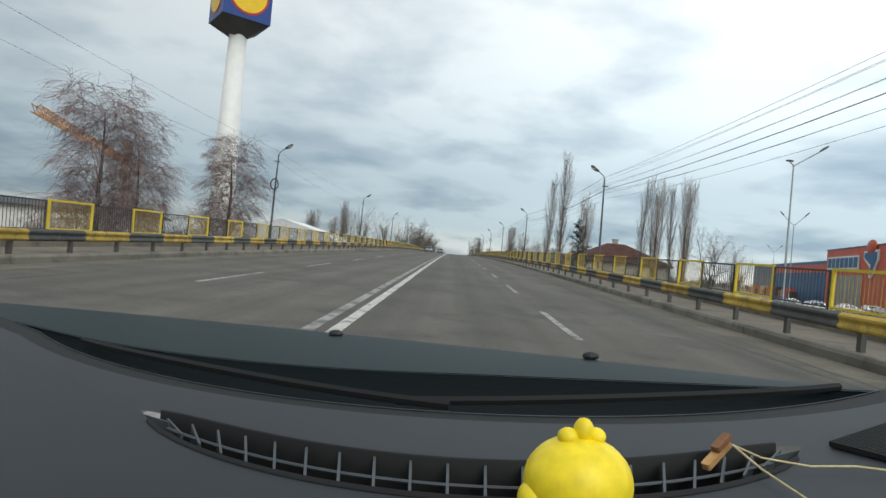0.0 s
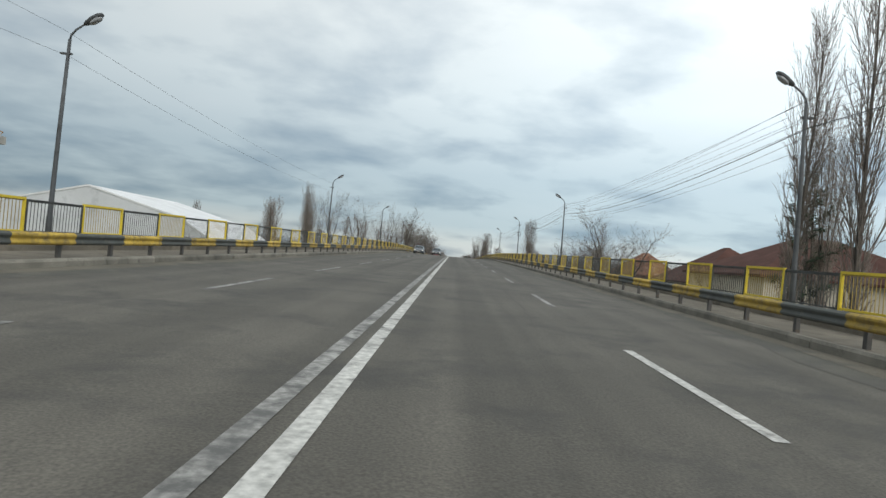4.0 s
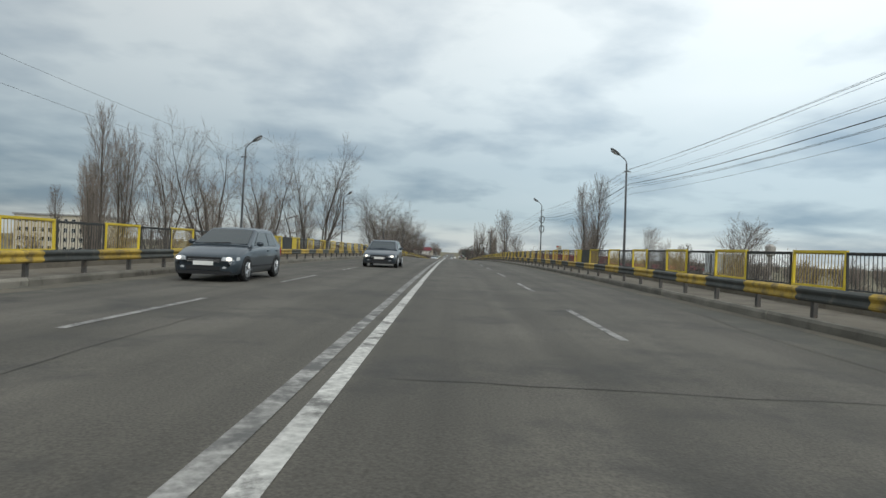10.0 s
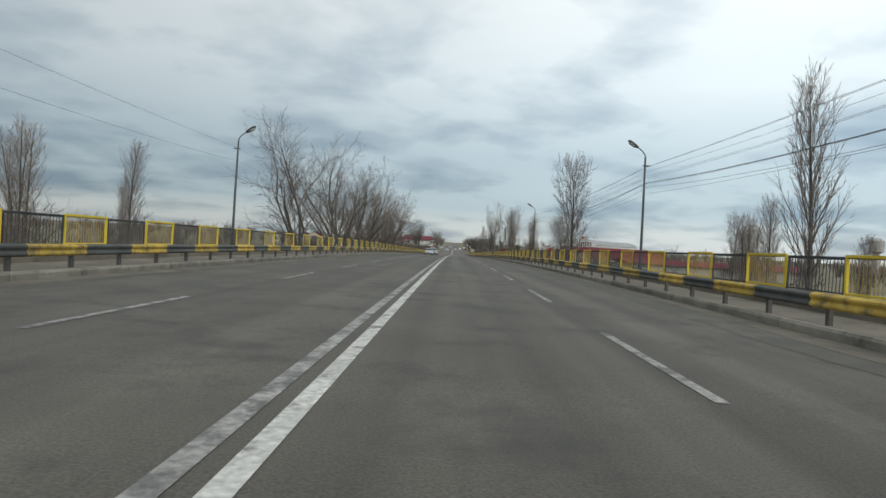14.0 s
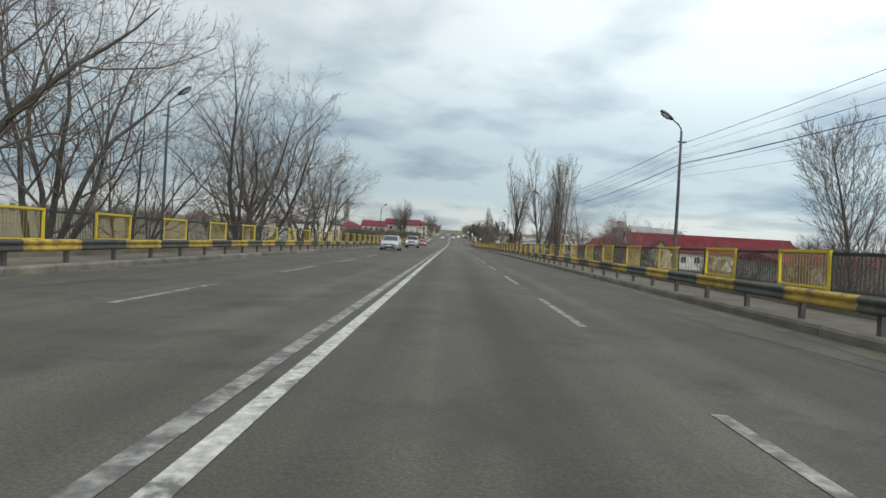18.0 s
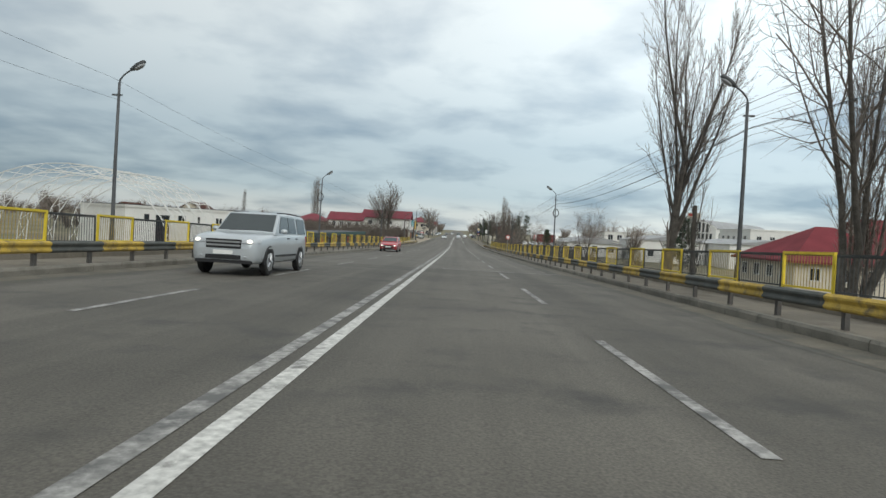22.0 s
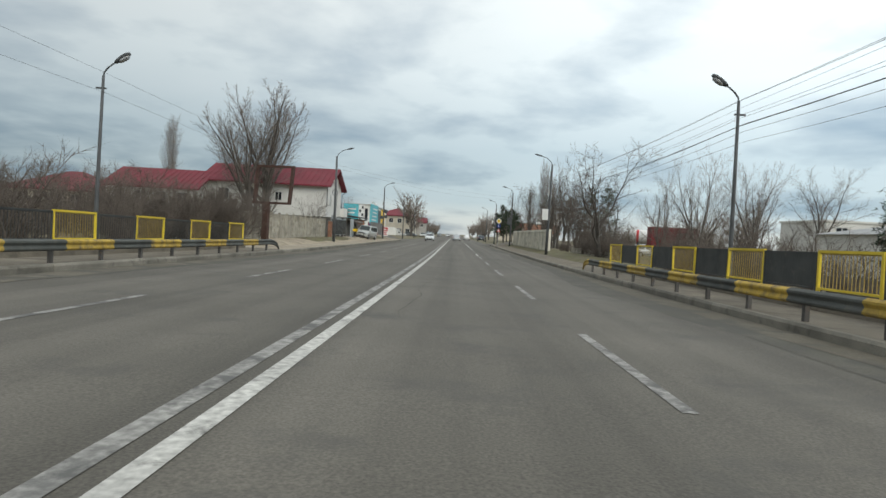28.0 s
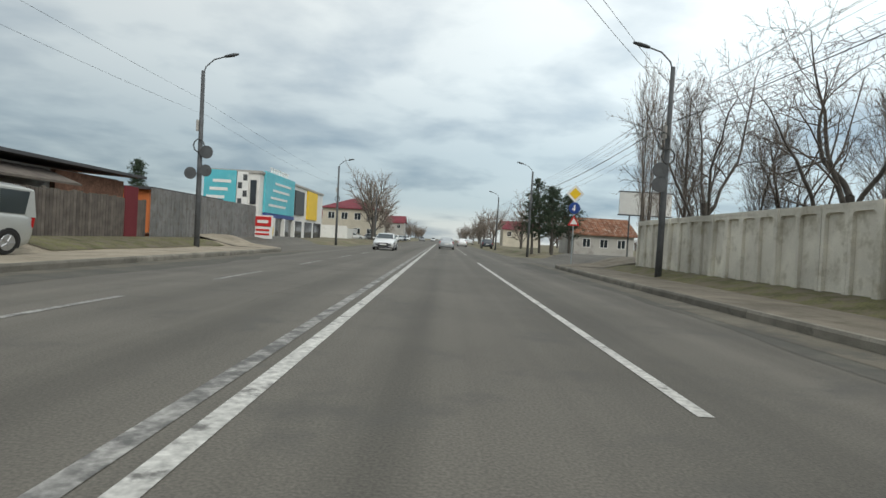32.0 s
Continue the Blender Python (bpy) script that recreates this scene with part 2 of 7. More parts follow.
RUST_ROOF = mat("rusty_old_roof", (0.20, 0.095, 0.06), 0.9, vary=0.3, size=0.9, stain=(0.34, 0.27, 0.22), stain_at=(0.52, 0.64), spec=0.1)
GREEN_SHEET = mat("dark_green_sheet", (0.03, 0.075, 0.07), 0.6, vary=0.1, size=1.0)
OLD_RED = mat("dull_red_sheet_roof", (0.17, 0.035, 0.042), 0.85, vary=0.2, size=0.4, spec=0.15)
GREY_ROOF = mat("grey_sheet_roof", (0.30, 0.30, 0.30), 0.6, vary=0.15, size=0.4)
DARK_ROOF = mat("dark_sheet_roof", (0.07, 0.07, 0.075), 0.7, vary=0.2, size=0.4)
GLASS = mat("dark_window_glass", (0.025, 0.03, 0.036), 0.06, vary=0.1, bump=0, spec=0.7)
FRAME_WHITE = mat("white_frame", (0.68, 0.68, 0.66), 0.5, vary=0.05, bump=0)
GRASS = mat("short_winter_grass", (0.12, 0.115, 0.05), 0.95, vary=0.4, size=0.9, grain=0.4, fine=18, stain=(0.15, 0.125, 0.09), stain_at=(0.46, 0.58), bump=0.8)
BLUE = mat("blue_cladding", (0.03, 0.12, 0.26), 0.5, vary=0.1, size=0.3)
RED = mat("red_cladding", (0.60, 0.10, 0.05), 0.5, vary=0.1, size=0.3)
SIGN_BLUE = mat("blue_sign_face", (0.02, 0.06, 0.25), 0.4, vary=0.06, bump=0)
SIGN_YELLOW = mat("yellow_sign_face", (0.85, 0.55, 0.02), 0.4, vary=0.05, bump=0)
SIGN_WHITE = mat("white_sign_face", (0.78, 0.78, 0.76), 0.4, vary=0.05, bump=0)
SIGN_RED = mat("red_sign_face", (0.55, 0.03, 0.03), 0.4, vary=0.05, bump=0)
MEMBRANE = mat("white_membrane", (0.74, 0.74, 0.74), 0.6, vary=0.08, size=0.4, stain=(0.6, 0.6, 0.6))
CRANE_ORANGE = mat("orange_crane_paint", (0.60, 0.26, 0.05), 0.6, vary=0.1)
TURQUOISE = mat("turquoise_panel", (0.10, 0.48, 0.56), 0.5, vary=0.1, size=0.4, stain=(0.2, 0.55, 0.6))
TIN = mat("zinc_sheet", (0.38, 0.41, 0.42), 0.5, metal=0.4, vary=0.15, size=1.0)
PLANK = mat("weathered_dark_boards", (0.13, 0.11, 0.095), 0.95, vary=0.3, size=2.5, each=0.2)
CONCRETE = mat("precast_concrete", (0.65, 0.62, 0.54), 0.9, vary=0.2, size=0.7, grain=0.14, stain=(0.36, 0.325, 0.235), stain_at=(0.52, 0.74), each=0.12)
OLD_PRECAST = mat("grimy_precast_boards", (0.39, 0.36, 0.30), 0.95, vary=0.22, size=1.2, grain=0.2, stain=(0.20, 0.18, 0.14), stain_at=(0.50, 0.70), each=0.15)
OLD_SHEET = mat("weathered_grey_sheet", (0.20, 0.195, 0.19), 0.7, vary=0.2, size=1.2, grain=0.12, stain=(0.13, 0.115, 0.095), stain_at=(0.5, 0.7))
TWIG_DARK = mat("dark_shrub_twigs", (0.125, 0.104, 0.088), 0.95, vary=0.3, size=0.8, bump=0, each=0.15)
ASPHALT_PALE = mat("pale_newer_asphalt", (0.121, 0.111, 0.094), 0.82, vary=0.14, size=0.35, grain=0.26, fine=45, bump=0.5, stain=(0.085, 0.081, 0.073), stain_at=(0.54, 0.74), streak=0.26)
DIRTY_WALK = mat("dirt_covered_pavement", (0.185, 0.160, 0.125), 0.95, vary=0.25, size=0.5, grain=0.25, stain=(0.105, 0.092, 0.068), stain_at=(0.48, 0.66), bump=0.4)
# membrane of the hall's end wall, with its shade mixed into the colour
GABLE = mat("shade_grey_membrane", (0.60, 0.61, 0.62), 0.7, vary=0.08, size=0.4, stain=(0.42, 0.43, 0.44))
RUST = mat("rusty_steel", (0.075, 0.042, 0.033), 0.8, vary=0.3, size=3)
GATE = mat("dark_grey_gate", (0.06, 0.065, 0.07), 0.5, vary=0.15, size=2)
ORANGE_WALL = mat("orange_wall", (0.55, 0.16, 0.05), 0.8, vary=0.15, size=0.5)


# ---------------- building tools ----------------
class Shape:
    """Gathers vertices and faces, and becomes one mesh."""

    def __init__(self):
        self.v, self.f = [], []

    def box(self, x0, y0, z0, x1, y1, z1, m=None, cut=0.0):
        """A box; cut chamfers its upright edges."""
        if cut:
            ring = [(x0 + cut, y0), (x1 - cut, y0), (x1, y0 + cut), (x1, y1 - cut), (x1 - cut, y1), (x0 + cut, y1), (x0, y1 - cut), (x0, y0 + cut)]
        else:
            ring = [(x0, y0), (x1, y0), (x1, y1), (x0, y1)]
        return self.stack([[(x, y, z0) for x, y in ring], [(x, y, z1) for x, y in ring]], m)

    def stack(self, rings, m=None, caps=True):
        """A skin over rings of equal length, closed round and capped."""
        n, b = len(rings[0]), len(self.v)
        for r in rings:
            for p in r:
                self.v.append(tuple(m @ Vector(p)) if m else tuple(p))
        for i in range(len(rings) - 1):
            for j in range(n):
                k = (j + 1) % n
                self.f.append((b + i * n + j, b + i * n + k, b + (i + 1) * n + k, b + (i + 1) * n + j))
        if caps:
            self.f.append(tuple(b + j for j in reversed(range(n))))
            self.f.append(tuple(b + (len(rings) - 1) * n + j for j in range(n)))
        return self

    def sheet(self, grid):
        """An open skin over rows of points."""
        n, b = len(grid[0]), len(self.v)
        for r in grid:
            self.v.extend(tuple(p) for p in r)
        for i in range(len(grid) - 1):
            for j in range(n - 1):
                self.f.append((b + i * n + j, b + i * n + j + 1, b + (i + 1) * n + j + 1, b + (i + 1) * n + j))
        return self

    def tube(self, pts, radii, n=6, caps=True):
        """A round bar along points; radii is one number or one for each point."""
        pts = [Vector(p) for p in pts]
        if not isinstance(radii, (list, tuple)):
            radii = [radii] * len(pts)
        d = (pts[1] - pts[0]).normalized()
        side = d.orthogonal().normalized()
        rings = []
        for i, p in enumerate(pts):
            if i:
                d = (pts[min(i + 1, len(pts) - 1)] - pts[i - 1]).normalized()
            side = (side - d * side.dot(d)).normalized()
            up = d.cross(side)
            rings.append([p + (side * math.cos(6.2832 * k / n) + up * math.sin(6.2832 * k / n)) * radii[i] for k in range(n)])
        return self.stack(rings, None, caps)

    def prism(self, outline, a0, a1, axis="y", m=None):
        """An outline of two coordinates pushed along an axis: y takes (x, z), x takes (y, z), z takes (x, y)."""
        def at(p, a):
            return {"y": (p[0], a, p[1]), "x": (a, p[0], p[1]), "z": (p[0], p[1], a)}[axis]
        return self.stack([[at(p, a0) for p in outline], [at(p, a1) for p in outline]], m)

    def ball(self, c, r, m=None, n=12, rows_=8):
        rx, ry, rz = r if isinstance(r, (tuple, list)) else (r, r, r)
        rings = []
        for i in range(rows_ + 1):
            a = math.pi * (i + 0.02) / (rows_ + 0.04) - math.pi / 2
            rings.append([(c[0] + rx * math.cos(a) * math.cos(6.2832 * j / n), c[1] + ry * math.cos(a) * math.sin(6.2832 * j / n), c[2] + rz * math.sin(a)) for j in range(n)])
        return self.stack(rings, m)

    def mesh(self, name, material, smooth=False):
        me = bpy.data.meshes.new(name)
        me.from_pydata(self.v, [], self.f)
        if material:
            me.materials.append(material)
        if smooth:
            me.polygons.foreach_set("use_smooth", [True] * len(me.polygons))
        bm = bmesh.new()
        bm.from_mesh(me)
        bmesh.ops.recalc_face_normals(bm, faces=bm.faces)
        bm.to_mesh(me)
        bm.free()
        me.update()
        return me


def part(name, shape, material, parent, label="", smooth=False):
    """One mesh object under a thing or a part. shape is a Shape or a mesh made before."""
    ob = new(name, shape if isinstance(shape, bpy.types.Mesh) else shape.mesh(name, material, smooth))
    ob.parent = parent
    return tagged(ob, label)


def thing(name, label, category, place=None, group="", kind=""):
    """An Empty at the base of a thing; its parts are children."""
    ob = new(name)
    ob.empty_display_size = 0.2
    if place is not None:
        ob.matrix_basis = place
    return tagged(ob, label, category, group, kind)


def solid(name, shape, material, label, category, place=None, group="", kind="", smooth=False):
    """A thing that is one mesh."""
    ob = new(name, shape if isinstance(shape, bpy.types.Mesh) else shape.mesh(name, material, smooth))
    if place is not None:
        ob.matrix_basis = place
    return tagged(ob, label, category, group, kind)


def strip(x0, x1, y0, y1, dz, step=4.0):
    """A sheet that lies dz over the carriageway's height."""
    n = max(1, round((y1 - y0) / step))
    return Shape().sheet([[(x, y0 + (y1 - y0) * i / n, road_z(y0 + (y1 - y0) * i / n) + dz) for x in (x0, x1)] for i in range(n + 1)])


# ---------------- ground, carriageway, kerbs ----------------
RAIL_END_R, RAIL_END_L, FENCE_END_R, FENCE_END_L = 499.5, 502.8, 503.0, 504.0
EDGE = 7.4


# how far each place along the plan lies from its first rough survey: (survey y of the viewpoint, shift)
SHIFT = [(0, 0.0), (42.7, -1.6), (86.9, -2.8), (133.8, -5.1), (182.3, -6.5), (214.4, -3.8), (261.1, 8.9), (306.3, 22.5), (335.1, 28.4),
         (349.2, 31.2), (363.4, 35.0), (377.6, 39.6), (422.0, 50.7), (454.2, 52.9), (486.5, 54.1)]


def along(x, y):
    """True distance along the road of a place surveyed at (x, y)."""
    return y + lerp_table(SHIFT, y - max(35.0, 1.8 * abs(x)))


def plain_z(y):
    """The plain lies higher before the bridge than beyond it."""
    return lerp_table([(190, 1.12), (330, 0.0)], y)


def ground_z(x, y):
    """The plain, raised to the road by earth banks."""
    top, low = road_z(y), plain_z(y)
    side = max(0.0, abs(x) - 10.2)
    z = max(low, top - side / 1.6) if side > 0 else top
    if y > 498:
        z += 0.5 * min(1.0, (y - 498) / 14) * min(1.0, side / 1.2)
    return z


xs = [-2500, -900, -400, -200, -120, -80, -55, -40, -30, -24, -20, -17, -14.5, -12.5, -11, -10.3, -9.9, -7.0, 0, 7.0, 9.9, 10.3, 11, 12.5, 14.5, 17, 20, 24, 30, 40, 55, 80, 120, 200, 400, 900, 2500]
ys = [-2500, -900, -400] + list(range(-180, 560, 6)) + [575, 600, 660, 760, 1000, 1400, 2500]
grid = []
for y in ys:
    row = []
    for x in xs:
        z = ground_z(x, y) - 0.12
        if abs(x) > 11:
            z += 0.25 * noise.noise((x * 0.11, y * 0.11, 0.3)) - 0.1
        row.append((x, y, z))
    grid.append(row)
solid("ground", Shape().sheet(grid), EARTH, "dry brown winter grass and earth", "ground", kind="structure")

solid("road_bridge", strip(-EDGE, EDGE, -180, 391.0, 0.0), ASPHALT, "grey worn asphalt four-lane road on the bridge", "road", kind="structure")
solid("road_ramp", strip(-EDGE, EDGE, 391.0, 1500, 0.0), ASPHALT_PALE, "paler grey asphalt four-lane road past the joint", "road", kind="structure")
STREET = [(EDGE, 0.0), (9.9, 0.03), (10.4, 0.12), (11.0, 0.38), (12.0, 0.60), (80, 0.66)]
for sx, name, y0, y1 in ((1, "side_street_east", 571.3, 591), (-1, "side_street_west", 573.3, 596)):
    solid(name, Shape().sheet([[(sx * x, y, z) for x, z in STREET] for y in (y0, y1)]), ASPHALT_PALE, "grey asphalt side street", "road", kind="structure")

WALK_Z = 0.17
YARD = mat("dusty_earth", (0.36, 0.305, 0.23), 0.95, vary=0.2, size=0.5, grain=0.25, fine=22, stain=(0.15, 0.125, 0.09), stain_at=(0.54, 0.72), bump=0.5)
for sx, name in ((-1, "pavement_west"), (1, "pavement_east")):
    end = 571 if sx > 0 else 573
    outer = 9.85
    sh = strip(min(sx * (EDGE + 0.15), sx * outer), max(sx * (EDGE + 0.15), sx * outer), -180, 505, WALK_Z)
    solid(name, sh, WALKWAY, "dusty grey-brown pavement beside the road", "pavement", kind="structure")
    sh = strip(min(sx * (EDGE + 0.15), sx * outer), max(sx * (EDGE + 0.15), sx * outer), 505, end, WALK_Z)
    solid(name.replace("pavement", "pavement_beyond"), sh, DUSTY_WALK if sx < 0 else DIRTY_WALK, "sandy pavement past the end of the railing", "pavement", kind="structure")
    wide = Shape().sheet([[(sx * x, y, WALK_Z + (z - WALK_Z) * min(1.0, (y - 497) / 13) - (0.25 if y < 497.5 else 0)) for x, z in ((9.85, WALK_Z), (10.6, 0.36), (11.4, 0.47), (12.6, 0.5))] for y in (497, 498, 500, 502, 504, 506, 508, 510, end)])
    solid("verge_west" if sx < 0 else "verge_east", wide, YARD if sx < 0 else GRASS, "dusty earth driveway" if sx < 0 else "strip of short grass beside the pavement", "grass verge", kind="structure")
    if sx < 0:
        lawn = Shape().sheet([[(-x + 0.25 * noise.noise((y * 0.5, x, 0)), y, z) for x, z in ((10.2, 0.27), (10.6, 0.40), (11.4, 0.53), (12.2, 0.53))] for y in range(523, 543)])
        solid("grass_strip", lawn, GRASS, "strip of short green grass before the fence", "grass", kind="structure")
    if sx < 0:
        far_lawn = Shape().sheet([[(-x + 0.25 * noise.noise((y * 0.5, x, 3)), y, z) for x, z in ((9.95, 0.22), (10.6, 0.41), (11.4, 0.54), (12.2, 0.55))] for y in range(558, 573)])
        solid("grass_patch", far_lawn, GRASS, "patchy short grass before the plank fence", "grass", kind="structure")
    kerb = thing("kerb_west" if sx < 0 else "kerb_east", "weathered concrete kerb along the carriageway", "kerb", kind="structure")
    for y0 in range(-30, end, 6):
        sh = Shape()
        a, b = sx * EDGE, sx * (EDGE + 0.16)
        ring = []
        for y in (y0, min(y0 + 5.98, end)):
            z = road_z(y)
            ring.append([(a, y, z - 0.1), (a, y, z + 0.13), (a + sx * 0.03, y, z + WALK_Z + 0.012), (b, y, z + WALK_Z + 0.012), (b, y, z - 0.1)])
        part("kerb_stone", sh.stack(ring), KERB, kerb)
    # the pavement turns round the corner into the side street
    arc = [(sx * (12.4 - 5.0 * math.cos(a * math.pi / 20)), end + 5.0 * math.sin(a * math.pi / 20)) for a in range(11)]
    inner = [(sx * (12.4 - 2.6 * math.cos(a * math.pi / 20)), end + 2.6 * math.sin(a * math.pi / 20)) for a in range(11)]
    rows = [[(x, y, lerp_table(STREET, abs(x)) + WALK_Z + 0.003) for x, y in line] for line in (arc, inner)]
    rows.append([(sx * 12.4, end, 0.78)] * 11)
    solid("pavement_corner_west" if sx < 0 else "pavement_corner_east", Shape().sheet(rows), DUSTY_WALK if sx < 0 else DIRTY_WALK, "dusty pavement rounding the corner", "pavement", kind="structure")
    for k in range(10):
        ring = []
        for x, y in (arc[k], arc[k + 1]):
            lift = lerp_table(STREET, abs(x))
            ox, oy = (sx * 12.4 - x) / 5.0, (end - y) / 5.0
            ring.append([(x, y, lift - 0.1), (x, y, 0.13 + lift), (x + 0.03 * ox, y + 0.03 * oy, WALK_Z + 0.014 + lift), (x + 0.16 * ox, y + 0.16 * oy, WALK_Z + 0.014 + lift), (x + 0.16 * ox, y + 0.16 * oy, lift - 0.1)])
        part("kerb_stone", Shape().stack(ring), KERB, kerb)

# sand and dust that the rain leaves along the kerbs
for sx in (-1, 1):
    for name, m, w, lift in (("gutter_dust_thin", GUTTER_THIN, 1.25, 0.004), ("gutter_dust", GUTTER, 0.62, 0.008)):
        rows = []
        for k in range(-12, 290):
            y = k * 2.0
            inner = EDGE - w * (1.0 + 0.7 * noise.noise((y * 0.06, sx * 3.0, w)) + 0.3 * noise.noise((y * 0.4, sx * 7.0, w)))
            rows.append([(sx * inner, y, road_z(y) + lift), (sx * (EDGE - 0.004), y, road_z(y) + lift)])
        solid(name + ("_west" if sx < 0 else "_east"), Shape().sheet(rows), m, "sandy dust lying along the kerb", "road dust", kind="structure")

# ---------------- road markings ----------------
lines = thing("lane_markings", "worn white lane markings on the asphalt", "road marking", kind="structure")
for x, m, label in ((-0.16, PAINT_OLD, "faded white line"), (0.16, PAINT_WHITE, "white line")):
    y = -40
    while y < 680:
        part("centre_line", strip(x - 0.085, x + 0.085, y, y + 29.97, 0.006), m, lines, label)
        y += 30
for x, runs in ((3.5, ((-25.3, 56, 8.5, 3.9), (59.7, 88, 10.1, 3.9), (90.2, 100, 9.0, 3.9), (107.0, 285, 9.05, 4.0), (290.4, 350, 9.05, 4.4), (357.8, 436, 9.3, 4.4), (441.2, 500, 9.0, 3.9), (503.9, 513, 8.5, 3.8),
                      (518.6, 519, 9.0, 5.2), (528.4, 529, 9.0, 3.4), (536.3, 537, 9.0, 4.3), (544.9, 546, 9.0, 28.5), (590, 700, 9.0, 3.9))),
                (-3.58, ((-24.2, 108, 9.05, 4.2), (113.5, 222, 9.42, 4.2), (227.1, 364, 8.99, 3.9), (371.3, 530, 8.96, 3.9), (532.9, 552, 6.8, 3.6), (553.9, 700, 8.1, 3.6)))):
    for y, stop, every, length in runs:
        while y < stop:
            part("lane_dash", strip(x - 0.065, x + 0.065, y, y + length, 0.006, 3), PAINT_WHITE if (int(y) // 3) % 3 == 1 and y > 20 and x > 0 else PAINT_OLD, lines)
            y += every
part("cross_line", strip(0.9, 6.4, 391.2, 391.36, 0.006), PAINT_OLD, lines, "faded strip across the lanes")

# ---------------- cracks in the asphalt ----------------
CRACK = mat("dark_crack_filler", (0.058, 0.054, 0.047), 0.85, vary=0.2, size=3, grain=0.2)
cracks = thing("road_cracks", "thin dark cracks and sealed joints in the asphalt", "road crack", kind="structure")
crack_rng = random.Random(31)


def crack(x, y, dx, dy, wide):
    """A wandering thin strip over the asphalt from (x, y), dx across and dy along."""
    n = max(6, int(math.hypot(dx, dy) / 0.45))
    rows, off = [], 0.0
    long = math.hypot(dx, dy)
    px, py = -dy / long, dx / long
    for i in range(n + 1):
        u = i / n
        off = off * 0.85 + crack_rng.gauss(0, 0.035)
        w = wide * crack_rng.uniform(0.5, 1.1) * min(1.0, 6 * u + 0.2, 6 * (1 - u) + 0.2)
        a, b = x + dx * u + px * off, y + dy * u + py * off
        rows.append([(a - px * w, b - py * w, road_z(b - py * w) + 0.0035), (a + px * w, b + py * w, road_z(b + py * w) + 0.0035)])
    part("crack", Shape().sheet(rows), CRACK, cracks)


for k in range(26):
    crack(crack_rng.choice((-5.4, -1.9, 1.7, 5.3)) + crack_rng.uniform(-0.8, 0.8), 8 + 22.5 * k + crack_rng.uniform(0, 12), crack_rng.uniform(-0.3, 0.3), crack_rng.uniform(4, 13), 0.009)
for k in range(18):
    left = crack_rng.choice((-7.1, -3.3, 0.4))
    crack(left, 21 + 31 * k + crack_rng.uniform(0, 9), crack_rng.uniform(2.6, 6.4), crack_rng.uniform(-0.3, 0.3), 0.011)

# ---------------- guard rails ----------------
# section of the beam, a double wave standing upright: (out from the posts, height)
WAVE = [(0.0, 0.455), (0.035, 0.47), (0.07, 0.49), (0.074, 0.52), (0.048, 0.56), (0.038, 0.585), (0.048, 0.61), (0.074, 0.65), (0.07, 0.685), (0.035, 0.71), (0.0, 0.73)]


def beam_mesh(name, material, length, sx):
    outer = [(-sx * o, z) for o, z in WAVE]
    inner = [(-sx * (o - 0.012), z) for o, z in reversed(WAVE)]
    return Shape().prism(outer + inner, 0.0, length).mesh(name, material)


def slope_pose(x, y, dz=0.0):
    return pose(x, y, road_z(y) + dz, road_slope(y + 1.0), 0, 0)


RAIL_X = 7.78
for sx, end, name in ((-1, RAIL_END_L, "guard_rail_west"), (1, RAIL_END_R, "guard_rail_east")):
    rail = thing(name, "steel guard rail painted in black and yellow lengths", "guard rail", group="guard rails")
    yel, blk = beam_mesh("beam", RAIL_YELLOW, 2.0, sx), beam_mesh("beam", RAIL_BLACK, 2.0, sx)
    post = Shape().box(-0.04, -0.05, WALK_Z - 0.1, 0.04, 0.05, 0.7).box(-sx * 0.06 - 0.02, -0.05, 0.46, -sx * 0.06 + 0.02, 0.05, 0.69).mesh("post", POST)
    for i in range(int((end + 24) / 2)):
        y = end - 2.0 * (i + 1)
        b = part("beam", yel if i % 2 else blk, None, rail)
        b.matrix_basis = slope_pose(sx * (RAIL_X - 0.06), y)
        p = part("post", post, None, rail)
        p.matrix_basis = slope_pose(sx * RAIL_X, y + 1.6)
    tip = Shape()
    n = 8
    for j in range(n):
        a, c = j / n, (j + 1) / n
        for k in range(len(WAVE) - 1):
            q = []
            for u, w in ((a, k), (c, k), (c, k + 1), (a, k + 1)):
                o, z = WAVE[w]
                q.append((sx * (RAIL_X - 0.06 - o + 0.25 * u * u), end + 2.2 * u, road_z(end + 2.2 * u) + (z - 0.1) * (1 - u * u * 0.85) + 0.1))
            b0 = len(tip.v)
            tip.v.extend(q)
            tip.f.append((b0, b0 + 1, b0 + 2, b0 + 3))
    part("end_piece", tip, RAIL_BLACK if sx < 0 else RAIL_YELLOW, rail, "bent-down rail end")

# ---------------- pavement fences ----------------
FENCE_X, FENCE_TOP, FENCE_FOOT = 9.55, 1.47, 0.62


